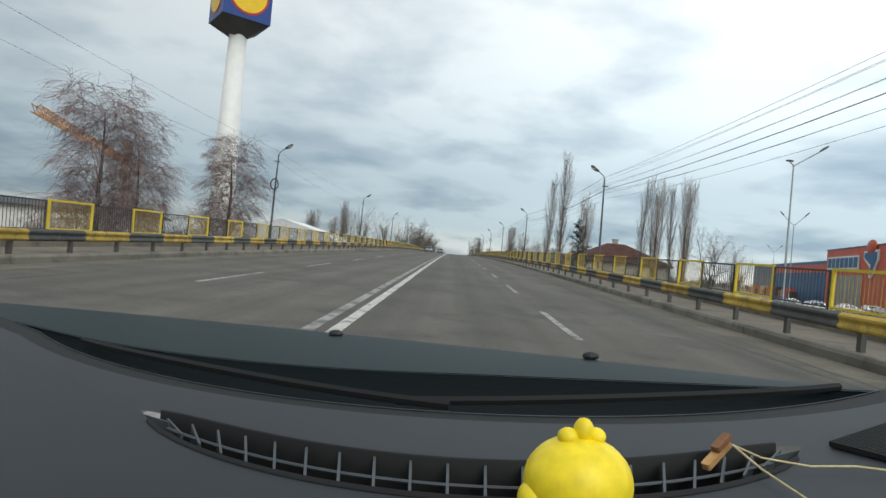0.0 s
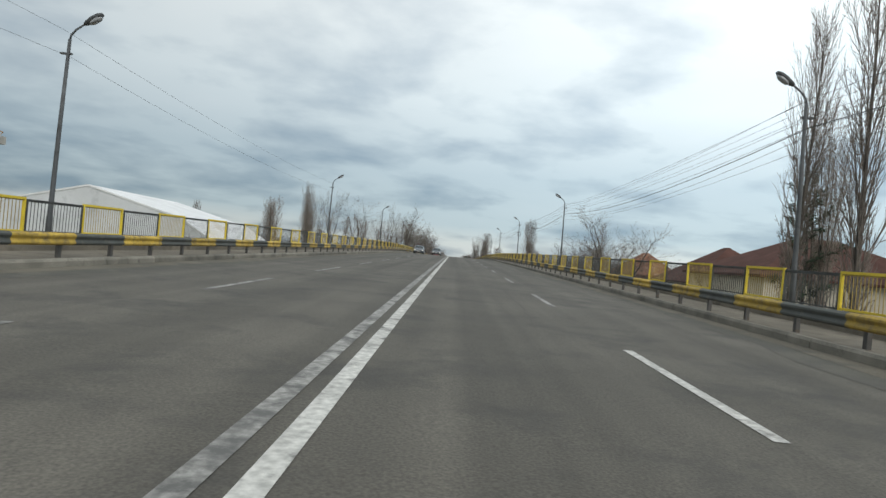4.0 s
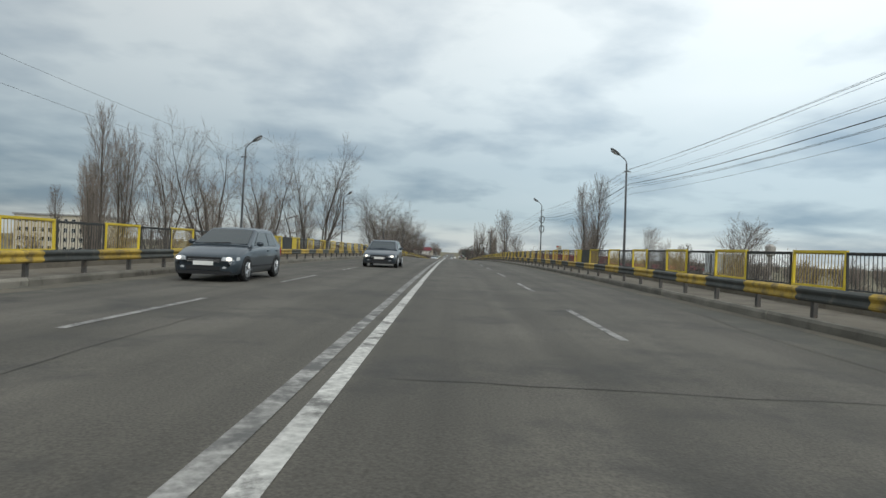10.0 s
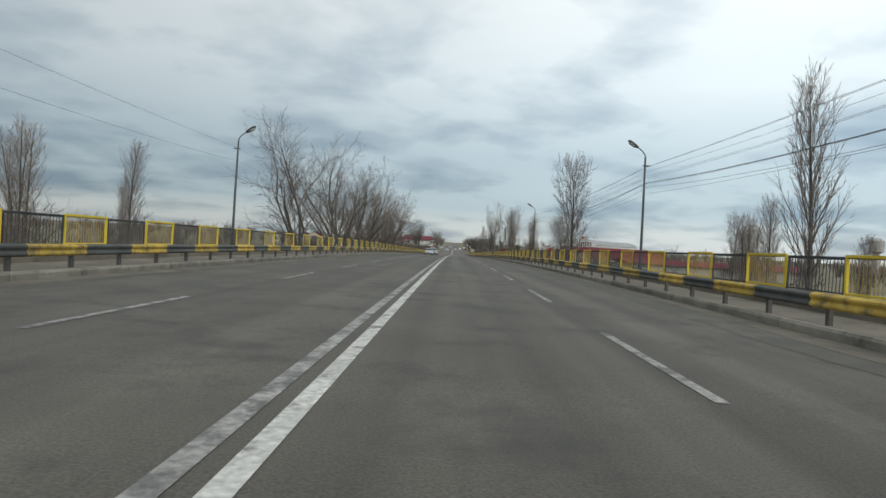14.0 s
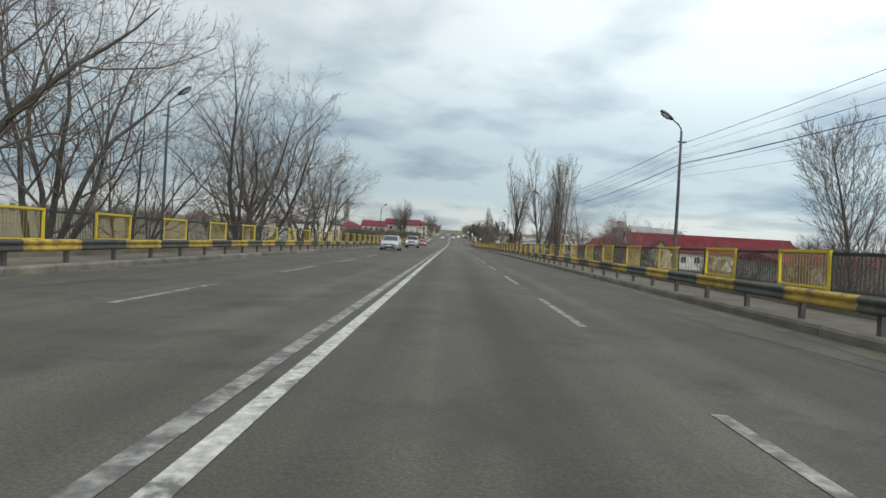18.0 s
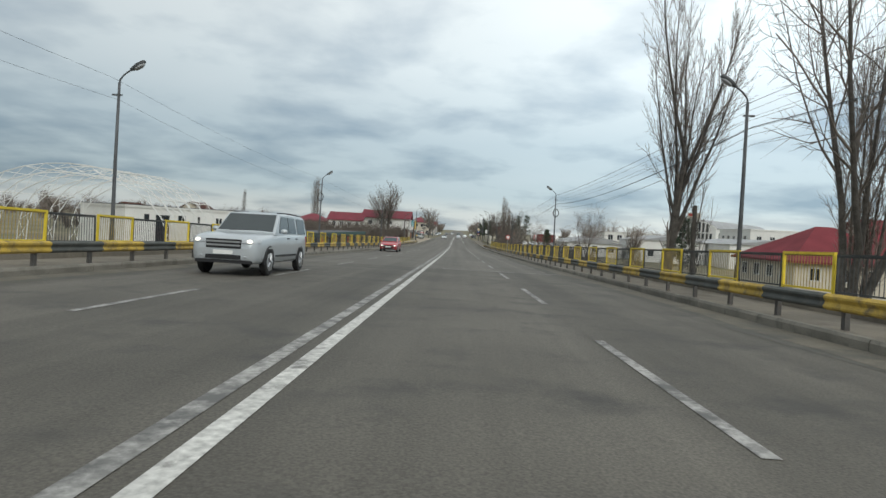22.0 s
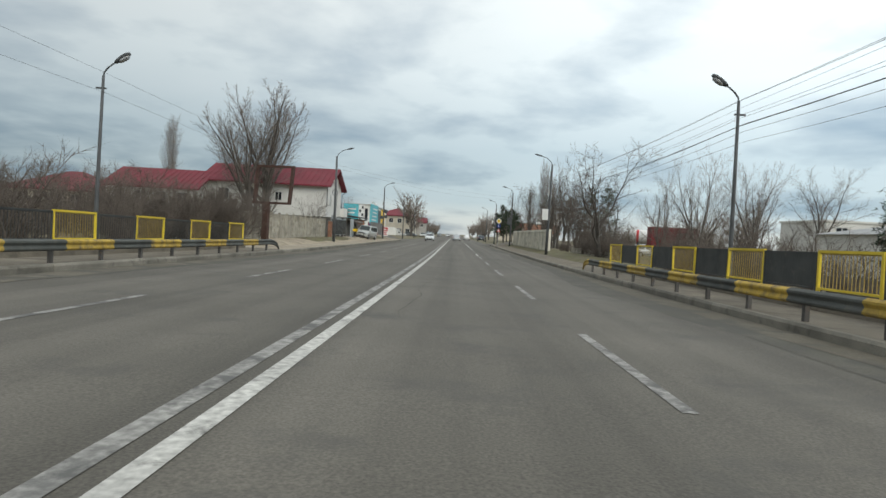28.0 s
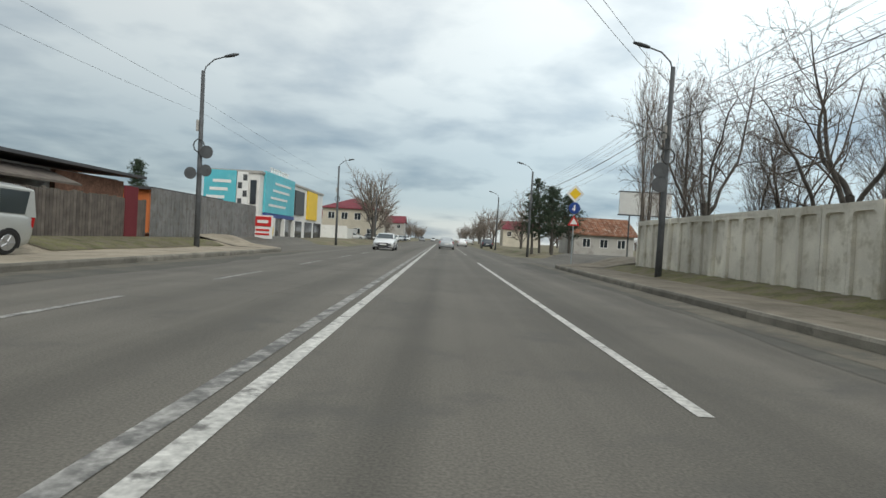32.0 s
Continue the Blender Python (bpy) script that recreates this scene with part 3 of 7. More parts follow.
def panel_meshes(name, material, bar_material, width, top, bars, thick):
    fr = Shape()
    t = thick
    fr.box(-t, 0, WALK_Z - 0.05, t, 2 * t, top)
    fr.box(-t, width - 2 * t, WALK_Z - 0.05, t, width, top)
    fr.box(-t, 2 * t, top - 2 * t, t, width - 2 * t, top)
    fr.box(-t, 2 * t, FENCE_FOOT, t, width - 2 * t, FENCE_FOOT + 1.6 * t)
    spots = [2 * t + (width - 4 * t) * (i + 1) / (bars + 1) for i in range(bars)]
    # a welded comb: one flat strip under the top rail with all bars hanging from it
    z0, z1, z2 = FENCE_FOOT + 0.02, top - 2 * t - 0.03, top - 2 * t
    cols = [2 * t]
    for y in spots:
        cols += [y - 0.0065, y + 0.0065]
    cols.append(width - 2 * t)
    cb = Shape()
    n = len(cols)
    for x in (-0.006, 0.006):
        for z in (z0, z1, z2):
            cb.v.extend((x, y, z) for y in cols)
    for side in (0, 3 * n):
        for i in range(n - 1):
            cb.f.append((side + n + i, side + n + i + 1, side + 2 * n + i + 1, side + 2 * n + i))
            if i % 2:
                cb.f.append((side + i, side + i + 1, side + n + i + 1, side + n + i))
    for i in range(n - 1):
        if i % 2:
            cb.f.append((i, n + i, 4 * n + i, 3 * n + i))
            cb.f.append((i + 1, n + i + 1, 4 * n + i + 1, 3 * n + i + 1))
            cb.f.append((i, i + 1, 3 * n + i + 1, 3 * n + i))
    one = Shape().box(-0.006, -0.0065, z0, 0.006, 0.0065, z2)
    return fr.mesh(name, material), cb.mesh("infill", bar_material), one.mesh("bar", bar_material), spots


fence_rng = random.Random(5)
for sx, name in ((-1, "parapet_west"), (1, "parapet_east")):
    rows = []
    for k in range(-30, 169):
        y = k * 3.0
        z = road_z(y)
        rows.append([(sx * x, y, z + h) for x, h in ((9.40, WALK_Z), (9.42, 0.38), (9.68, 0.38), (9.72, -0.3))])
    solid(name, Shape().sheet(rows), WALKWAY, "low dusty concrete upstand that carries the railing", "parapet", kind="structure")
for sx, end, name in ((-1, FENCE_END_L, "pavement_fence_west"), (1, FENCE_END_R, "pavement_fence_east")):
    fence = thing(name, "railing of alternating yellow and black barred steel panels", "fence", group="pavement fences")
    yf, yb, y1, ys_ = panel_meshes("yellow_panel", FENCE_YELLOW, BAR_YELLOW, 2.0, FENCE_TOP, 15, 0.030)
    bf, bb, b1, bs_ = panel_meshes("black_panel", BLACK, BLACK, 2.2, FENCE_TOP - 0.04, 16, 0.020)
    y, i = end, 0
    while y > -22:
        w = 2.0 if i % 2 == 0 else 2.2
        y -= w + 0.05
        lean = fence_rng.uniform(-1.2, 1.2)
        f = part("yellow_panel" if i % 2 == 0 else "black_panel", yf if i % 2 == 0 else bf, None, fence)
        f.matrix_basis = slope_pose(sx * FENCE_X, y) @ pose(0, 0, 0, 0, lean, 0)
        if sx > 0 and y > 458 and i % 2:
            part("sheet", Shape().box(-0.004, 0.05, FENCE_FOOT + 0.04, 0.004, 2.15, FENCE_TOP - 0.09), BLACK, f, "dark sheet behind the bars")
        if abs(y - 181.5) < 2.3:
            part("sheet", Shape().box(-0.012, 0.06, FENCE_FOOT + 0.03, 0.006, w * (0.62 if i % 2 == 0 else 0.97), FENCE_TOP - 0.03), FENCE_YELLOW if i % 2 == 0 else BLACK, f, "solid painted sheet over the bars")
        if 4 < y < 48:
            for at in (ys_ if i % 2 == 0 else bs_):
                part("bar", y1 if i % 2 == 0 else b1, None, f).location = (0, at, 0)
        else:
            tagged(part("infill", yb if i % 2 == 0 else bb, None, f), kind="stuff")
        i += 1

# ---------------- street lamps ----------------
def lamp_parts(holder, sx, high=5.72):
    """A tapered pole with a short bent arm over the road and an oval lamp head; sx is the side that it stands on."""
    part("pole", Shape().tube([(0, 0, -0.6), (0, 0, 0.9), (0, 0, 1.0), (-sx * 0.02, 0, 3.2), (-sx * 0.06, 0, high)], [0.085, 0.078, 0.066, 0.055, 0.042], 10), POLE, holder, smooth=True)
    pts = [(-sx * 0.06, 0, high - 0.05), (-sx * 0.08, 0, high + 0.10), (-sx * 0.20, 0, high + 0.26), (-sx * 0.46, 0, high + 0.46)]
    part("arm", Shape().tube(pts, 0.026, 8), POLE, holder, smooth=True)
    m = Matrix.Translation((-sx * 0.42, 0, high + 0.43)) @ pose(0, 0, 0, 0, sx * 34, 0)
    rings = []
    for u, w, h in ((0.0, 0.045, 0.045), (0.08, 0.085, 0.07), (0.28, 0.125, 0.085), (0.46, 0.115, 0.075), (0.56, 0.055, 0.04)):
        rings.append([(-sx * u, w * math.cos(6.2832 * k / 10), h * math.sin(6.2832 * k / 10)) for k in range(10)])
    hd = part("lamp_head", Shape().stack(rings, m), POLE, holder, "grey oval lamp head", smooth=True)
    lens = Shape().stack([[(-sx * (0.31 + 0.21 * math.cos(6.2832 * k / 12)), 0.105 * math.sin(6.2832 * k / 12), -0.045) for k in range(12)],
                          [(-sx * (0.31 + 0.17 * math.cos(6.2832 * k / 12)), 0.08 * math.sin(6.2832 * k / 12), -0.105) for k in range(12)]], m)
    part("lens", lens, LAMP_GLASS, hd, "clear lamp cover", smooth=True)
    part("bracket", Shape().box(-0.16, -0.03, high - 0.42, 0.16, 0.03, high - 0.37), POLE, holder, "short cable bracket")


POLE_X = 9.85
LAMPS_R = [34.4, 71.0, 105.2, 140.0, 174.4, 202.5, 238.5, 276.3, 313.0, 347.7, 381.3, 415.0, 454.4, 490.6]
LAMPS_L = [36.6, 71.0, 105.6, 140.8, 174.9, 203.4, 240.0, 277.9, 313.3, 347.5, 382.9, 412.4, 452.2, 491.5]
for sx, spots, lx in ((1, LAMPS_R, POLE_X), (-1, LAMPS_L, POLE_X)):
    first = None
    for y in spots:
        m = pose(sx * lx, y, road_z(y) + 0.1)
        if first is None:
            first = thing("street_lamp", "grey steel street lamp with a bent arm beside the fence", "street lamp", m, group="street lamps")
            lamp_parts(first, sx)
        else:
            copy_thing(first, m)

# tall concrete poles past the end of the bridge
TALL_R, TALL_L = [527.2, 563.9, 600.0, 636.0], [529.8, 568.5, 605.0, 642.0]
for sx, spots in ((1, TALL_R), (-1, TALL_L)):
    first = None
    for y in spots:
        m = pose(sx * 10.0, y, 0.0, 0, sx * 0.6, 0)
        if first is None:
            first = thing("utility_pole", "weathered round concrete pole carrying a lamp and cables", "utility pole", m, group="utility poles")
            part("pole", Shape().tube([(0, 0, -0.4), (0, 0, 3.0), (0, 0, 8.4)], [0.135, 0.118, 0.085], 12), POLE, first, smooth=True)
            part("arm", Shape().tube([(0, 0, 8.2), (-sx * 0.12, 0, 8.6), (-sx * 0.5, 0, 8.95), (-sx * 1.0, 0, 9.1)], 0.03, 7), POLE, first)
            part("lamp_head", Shape().stack([[(-sx * u, w * math.cos(6.2832 * k / 10), 9.1 + sx * 0.0 + 0.22 * (u - 0.95) + h * math.sin(6.2832 * k / 10)) for k in range(10)]
                                             for u, w, h in ((0.95, 0.04, 0.04), (1.05, 0.1, 0.07), (1.4, 0.13, 0.08), (1.62, 0.05, 0.04))]), POLE, first, "grey lamp head", smooth=True)
            part("meter_box", Shape().box(-0.2, -0.12, 5.6, -0.09, 0.12, 6.1, cut=0.02), GREY_WALL, first, "grey metal box")
            ring = [(0.25 * math.cos(a * 0.6283) , -0.17, 4.9 + 0.3 * math.sin(a * 0.6283)) for a in range(11)]
            part("cable_coil", Shape().tube(ring, 0.03, 5), BLACK, first, "coil of black cable")
        else:
            copy_thing(first, m)
# cable coils strapped to some lamps
for sx, y, z in ((-1, 36.6, 4.0), (1, 202.5, 3.6), (1, 202.5, 4.5), (1, 454.4, 4.0), (1, 454.4, 4.6), (1, 140.0, 4.2), (1, 415.0, 4.3), (-1, 412.4, 4.4), (1, 563.9, 5.5)):
    base = road_z(y) + z
    sh = Shape()
    for turn in range(3):
        sh.tube([((0.26 - 0.03 * turn) * math.cos(a * 0.5236), -0.1 - 0.03 * turn, (0.36 - 0.03 * turn) * math.sin(a * 0.5236)) for a in range(13)], 0.014, 5)
    solid("cable_coil", sh, BLACK, "coil of spare black cable tied to a lamp pole", "cable", pose(sx * POLE_X, y, base), group="cable coils")

# ---------------- overhead cables ----------------
def cable(a, b, sag, r, n=10):
    a, b = Vector(a), Vector(b)
    return Shape().tube([a.lerp(b, i / n) - Vector((0, 0, 4 * sag * (i / n) * (1 - i / n))) for i in range(n + 1)], r, 4)


spans_r = [(-4.0, 0.0)] + [(y, 0) for y in LAMPS_R] + [(y, 1) for y in TALL_R]
spans_l = [(2.0, 0)] + [(y, 0) for y in LAMPS_L] + [(y, 1) for y in TALL_L]
for za, zb, sag in ((7.5, 7.7, 0.5), (7.2, 7.3, 0.65)):
    over = thing("overhead_cable", "thin black cable crossing high over the road", "cable", group="overhead cables")
    part("cable", cable((-10.0, 528.7, za), (10.0, 563.9, zb), sag, 0.007, 14), BLACK, over)
wire_rng = random.Random(8)
CABLE_LIFT = [(0, 0.95), (37, 0.6), (72, 0.55), (108, 0.3), (240, 0.0), (312, 0.0), (380, 0.45), (500, 0.5)]
for sx, spans, offs in ((1, spans_r, ((5.3, 0.1, 0.30, 0.006), (5.2, -0.12, 0.35, 0.005), (5.05, 0.05, 0.3, 0.0045), (4.85, 0.1, 0.35, 0.0045), (4.7, -0.05, 0.4, 0.005), (4.55, 0.12, 0.45, 0.013), (4.45, -0.1, 0.55, 0.006), (4.35, 0.15, 0.60, 0.006), (4.05, 0.2, 0.5, 0.005))),
                        (-1, spans_l, ((5.4, 0.1, 0.25, 0.0045), (4.7, -0.1, 0.4, 0.0045)))):
    for (ya, ka), (yb, kb) in zip(spans, spans[1:]):
        run = thing("overhead_cable", "black cables sagging between lamp poles", "cable", group="overhead cables")
        for z, dx, sag, r in offs:
            za = road_z(ya) + z + (1.5 if ka else lerp_table(CABLE_LIFT, ya)) + 0.1
            zb = road_z(yb) + z + (1.5 if kb else lerp_table(CABLE_LIFT, yb)) + 0.1
            part("cable", cable((sx * (POLE_X + dx), ya, za), (sx * (POLE_X + dx), yb, zb), sag * wire_rng.uniform(0.7, 1.3), r), BLACK, run)


# ---------------- trees ----------------
def branch(shape, p, d, length, r, segs, sides, rng, wander, lift, tip=0.35):
    """Adds one tapered, wandering branch to the shape; returns its points, directions and radii."""
    pts, rad, dirs = [p.copy()], [r], [d.copy()]
    step = length / segs
    for i in range(segs):
        d = (d + Vector((rng.gauss(0, wander), rng.gauss(0, wander), rng.gauss(0, wander) + lift))).normalized()
        p = p + d * step
        pts.append(p)
        dirs.append(d)
        rad.append(r * (1 - (1 - tip) * (i + 1) / segs))
    side = dirs[0].orthogonal().normalized()
    b = len(shape.v)
    if segs == 1 and sides == 3:
        # a twig that ends in a point
        up = dirs[0].cross(side)
        for k in range(3):
            a = 2.0944 * k
            shape.v.append(tuple(pts[0] + (side * math.cos(a) + up * math.sin(a)) * (r * 1.25)))
        shape.v.append(tuple(pts[1]))
        shape.f.extend([(b, b + 1, b + 3), (b + 1, b + 2, b + 3), (b + 2, b, b + 3)])
        return pts, dirs, rad
    for q, u, w in zip(pts, dirs, rad):
        side = (side - u * side.dot(u)).normalized()
        up = u.cross(side)
        for k in range(sides):
            a = 6.2832 * k / sides
            shape.v.append(tuple(q + side * (w * math.cos(a)) + up * (w * math.sin(a))))
    for i in range(segs):
        for k in range(sides):
            j = (k + 1) % sides
            shape.f.append((b + i * sides + k, b + i * sides + j, b + (i + 1) * sides + j, b + (i + 1) * sides + k))
    return pts, dirs, rad


def fork(d, angle, rng, turn=None):
    """A direction that leaves d by an angle in degrees."""
    side = d.orthogonal().normalized()
    side.rotate(Matrix.Rotation(rng.uniform(0, 6.2832) if turn is None else turn, 3, d))
    return (d * math.cos(radians(angle)) + side * math.sin(radians(angle))).normalized()


def twigs(shape, line, rng, plan, level, least=0.0068):
    """Children along a branch; plan has for each level: count, first place, angle, length ratio, segs, wander, lift, radius ratio."""
    if level >= len(plan):
        return
    pts, dirs, rad, length = line
    count, start, angle, ratio, segs, wander, lift, thin = plan[level]
    turn = rng.uniform(0, 6.28)
    for i in range(count):
        u = start + (1 - start) * (i + rng.random() * 0.8) / count
        k = min(int(u * (len(pts) - 1)), len(pts) - 2)
        w = u * (len(pts) - 1) - k
        p = pts[k].lerp(pts[k + 1], w)
        turn += 2.4
        d = fork(dirs[k], angle * rng.uniform(0.7, 1.3), rng, turn)
        ln = length * ratio * rng.uniform(0.65, 1.2) * (1.15 - 0.5 * u)
        r = max(rad[k] * thin, least)
        got = branch(shape, p, d, ln, r, segs, 4 if level == 0 else 3, rng, wander, lift)
        twigs(shape, (*got, ln), rng, plan, level + 1, least)


def whips(shape, line, rng, count, start, angle, reach, plan, least):
    """Rising side branches along a stem; reach gives their length at each part of its height, so that the crown has an outline."""
    pts, dirs, rad = line
    turn = rng.uniform(0, 6.28)
    for i in range(count):
        u = start + (0.98 - start) * (i + rng.random()) / count
        k = min(int(u * (len(pts) - 1)), len(pts) - 2)
        p = pts[k].lerp(pts[k + 1], u * (len(pts) - 1) - k)
        turn += 2.4
        ln = reach(u) * rng.uniform(0.72, 1.12)
        got = branch(shape, p, fork(dirs[k], angle * rng.uniform(0.75, 1.25), rng, turn), ln, max(rad[k] * 0.3, least * 1.6), 5, 4, rng, 0.05, 0.13, 0.3)
        twigs(shape, (*got, ln), rng, plan, 0, least)


def tree_meshes(name, seed, kind):
    """Trunk and crown of a bare tree of height 10 m."""
    rng = random.Random(seed)
    tr, cr = Shape(), Shape()
    if kind == "poplar":
        got = branch(tr, Vector((0, 0, -0.3)), Vector((0, 0, 1)), 10.0, 0.14, 10, 8, rng, 0.02, 0.02, 0.08)
        whips(cr, got, rng, 58, 0.05, 27, lambda u: 2.7 * math.sin(math.pi * (0.06 + 0.94 * (1 - u))) ** 0.6, [(10, 0.1, 24, 0.42, 2, 0.06, 0.14, 0.55), (4, 0.15, 24, 0.55, 1, 0.06, 0.08, 0.8)], 0.0068)
    elif kind == "column":
        for j in range(5):
            top = rng.uniform(7.6, 10.2)
            got = branch(tr, Vector((rng.uniform(-0.25, 0.25), rng.uniform(-0.25, 0.25), -0.3)), fork(Vector((0, 0, 1)), 6.5, rng, j * 1.26), top, 0.10, 9, 6, rng, 0.02, 0.10, 0.1)
            whips(cr, got, rng, 24, 0.12, 27, lambda u: 2.4 * math.sin(math.pi * (0.12 + 0.86 * (1 - u))), [(8, 0.12, 23, 0.45, 2, 0.07, 0.12, 0.55), (4, 0.15, 24, 0.55, 1, 0.07, 0.06, 0.8)], 0.0072)
    elif kind == "oval":
        got = branch(tr, Vector((0, 0, -0.3)), Vector((0, 0, 1)), 9.8, 0.19, 10, 8, rng, 0.04, 0.03, 0.1)
        whips(cr, got, rng, 46, 0.14, 42, lambda u: 4.0 * math.sin(math.pi * (0.08 + 0.92 * (1 - u))) ** 0.7, [(11, 0.15, 34, 0.45, 3, 0.10, 0.10, 0.5), (7, 0.1, 30, 0.5, 1, 0.10, 0.06, 0.7)], 0.009)
    elif kind in ("broad", "leaning"):
        lean = 0.0 if kind == "broad" else 0.32
        got = branch(tr, Vector((0, 0, -0.3)), Vector((lean * 0.3, 0, 1)).normalized(), 1.8, 0.25, 4, 9, rng, 0.05, 0.05, 0.8)
        many = rng.choice((4, 5, 6))
        for j in range(many):
            at = got[0][2 + j % 3]
            ln = rng.uniform(6.5, 9.6)
            d = fork(Vector((lean, 0, 1)).normalized(), rng.uniform(8, 34), rng, j * 6.28 / many + rng.uniform(-0.5, 0.5))
            limb = branch(tr, at, d, ln, rng.uniform(0.10, 0.15), 10, 6, rng, 0.12, 0.035, 0.1)
            twigs(cr, (*limb, ln), rng, [(11, 0.2, 42, 0.46, 5, 0.14, 0.07, 0.45), (9, 0.12, 38, 0.46, 3, 0.14, 0.06, 0.42), (6, 0.1, 36, 0.52, 1, 0.13, 0.04, 0.5)], 0, 0.0062)
    elif kind == "crooked":
        got = branch(tr, Vector((0, 0, -0.3)), Vector((0, 0, 1)), 3.0, 0.2, 5, 9, rng, 0.06, 0.04, 0.8)
        many = rng.choice((4, 5))
        for j in range(many):
            ln = rng.uniform(5.0, 7.6)
            limb = branch(tr, got[0][2 + j % 4], fork(Vector((0, 0, 1)), rng.uniform(14, 42), rng, j * 6.28 / many + rng.uniform(-0.5, 0.5)), ln, rng.uniform(0.08, 0.12), 10, 6, rng, 0.16, 0.05, 0.12)
            twigs(cr, (*limb, ln), rng, [(11, 0.2, 52, 0.42, 5, 0.17, 0.04, 0.45), (8, 0.12, 46, 0.46, 3, 0.18, 0.03, 0.45), (6, 0.1, 42, 0.5, 1, 0.15, 0.02, 0.55)], 0, 0.0072)
    elif kind == "vase":
        got = branch(tr, Vector((0, 0, -0.3)), Vector((0, 0, 1)), 4.6, 0.24, 8, 10, rng, 0.035, 0.03, 0.6)
        for j in range(9):
            ln = rng.uniform(4.6, 6.2)
            limb = branch(tr, got[0][4 + j % 5], fork(Vector((0, 0, 1)), rng.uniform(14, 40), rng, j * 2.2), ln, rng.uniform(0.06, 0.10), 9, 6, rng, 0.06, 0.13, 0.12)
            whips(cr, limb, rng, 16, 0.1, 34, lambda u: 1.9 * (1.15 - 0.6 * u), [(7, 0.12, 24, 0.45, 2, 0.08, 0.11, 0.55), (4, 0.15, 26, 0.55, 1, 0.08, 0.06, 0.8)], 0.0062)
        whips(cr, got, rng, 9, 0.25, 30, lambda u: 1.5, [(5, 0.12, 26, 0.45, 2, 0.08, 0.11, 0.55)], 0.0062)
    elif kind == "stub":
        got = branch(tr, Vector((0, 0, -0.3)), Vector((0, 0, 1)), 8.0, 0.30, 8, 10, rng, 0.03, 0.02, 0.75)
        for j in range(10):
            ln = rng.uniform(3.5, 6.0)
            shoot = branch(tr, got[0][2 + j % 6], fork(Vector((0, 0, 1)), rng.uniform(18, 34), rng, j * 2.3), ln, 0.06, 7, 5, rng, 0.06, 0.16, 0.2)
            whips(cr, shoot, rng, 9, 0.1, 26, lambda u: 1.7, [(6, 0.12, 24, 0.45, 2, 0.08, 0.11, 0.55)], 0.008)
    elif kind == "birch":
        got = branch(tr, Vector((0, 0, -0.3)), Vector((0, 0, 1)), 9.6, 0.17, 10, 8, rng, 0.03, 0.02, 0.1)
        twigs(cr, (*got, 4.2), rng, [(31, 0.12, 44, 0.72, 5, 0.10, 0.10, 0.34), (12, 0.2, 50, 0.6, 4, 0.11, -0.26, 0.45), (11, 0.1, 32, 1.0, 3, 0.09, -0.42, 0.8)], 0, 0.0095)
    elif kind == "bush":
        for j in range(13):
            got = branch(tr, Vector((rng.uniform(-2.2, 2.2), rng.uniform(-2.2, 2.2), -0.3)), fork(Vector((0, 0, 1)), rng.uniform(5, 32), rng), rng.uniform(5, 10), 0.05, 4, 4, rng, 0.08, 0.03, 0.4)
            twigs(cr, (*got, 4.5), rng, [(13, 0.05, 34, 0.6, 2, 0.1, 0.10, 0.7), (10, 0.05, 36, 0.6, 1, 0.1, 0.05, 0.9)], 0, 0.0115)
    elif kind == "far":
        got = branch(tr, Vector((0, 0, -0.3)), Vector((0, 0, 1)), 3.0, 0.26, 3, 6, rng, 0.04, 0.04, 0.8)
        for j in range(7):
            ln = rng.uniform(4.5, 7.2)
            limb = branch(tr, got[0][1 + j % 3], fork(Vector((0, 0, 1)), rng.uniform(8, 40), rng, j * 0.9), ln, 0.12, 5, 4, rng, 0.07, 0.06, 0.2)
            twigs(cr, (*limb, ln), rng, [(9, 0.12, 34, 0.48, 2, 0.08, 0.07, 0.6), (9, 0.05, 36, 0.55, 1, 0.1, 0.05, 1.0)], 0, 0.02)
    return tr, cr


def plain_mesh(name, shape, material):
    me = bpy.data.meshes.new(name)
    me.from_pydata(shape.v, [], shape.f)
    me.materials.append(material)
    me.polygons.foreach_set("use_smooth", [True] * len(me.polygons))
    me.update()
    return me


TREES = {}
KINDS = {
    "poplar": (3, TWIG, "tall narrow bare poplar behind the railing", "bare_poplar"),
    "column": (3, TWIG_PALE, "bare poplar with several upright stems", "bare_poplar"),
    "broad": (3, TWIG, "bare spreading tree with rising grey limbs", "bare_tree"),
    "leaning": (3, TWIG, "bare tree with limbs leaning over the railing", "bare_tree"),
    "oval": (2, TWIG, "bare tree with an oval crown of fine twigs", "bare_tree"),
    "crooked": (3, TWIG_DARK, "dark bare tree with crooked limbs", "bare_tree"),
    "vase": (2, TWIG, "tall bare poplar forking into upright limbs", "bare_poplar"),
    "stub": (1, TWIG, "cut-off poplar trunk with thin upright shoots", "bare_poplar"),
    "birch": (2, TWIG_PINK, "weeping birch with reddish hanging twigs", "weeping_birch"),
    "bush": (3, TWIG_DARK, "tangled bare shrub on the bank", "bare_shrub"),
    "far": (2, TWIG_PALE, "bare tree standing in the distance", "bare_tree"),
}
plant_rng = random.Random(21)
STRETCH = [(0, 0.0), (130, 2.6), (300, 3.4), (375, 2.6), (420, 3.0), (480, 4.6), (520, 5.5), (560, 8.0)]
TOPS = {}
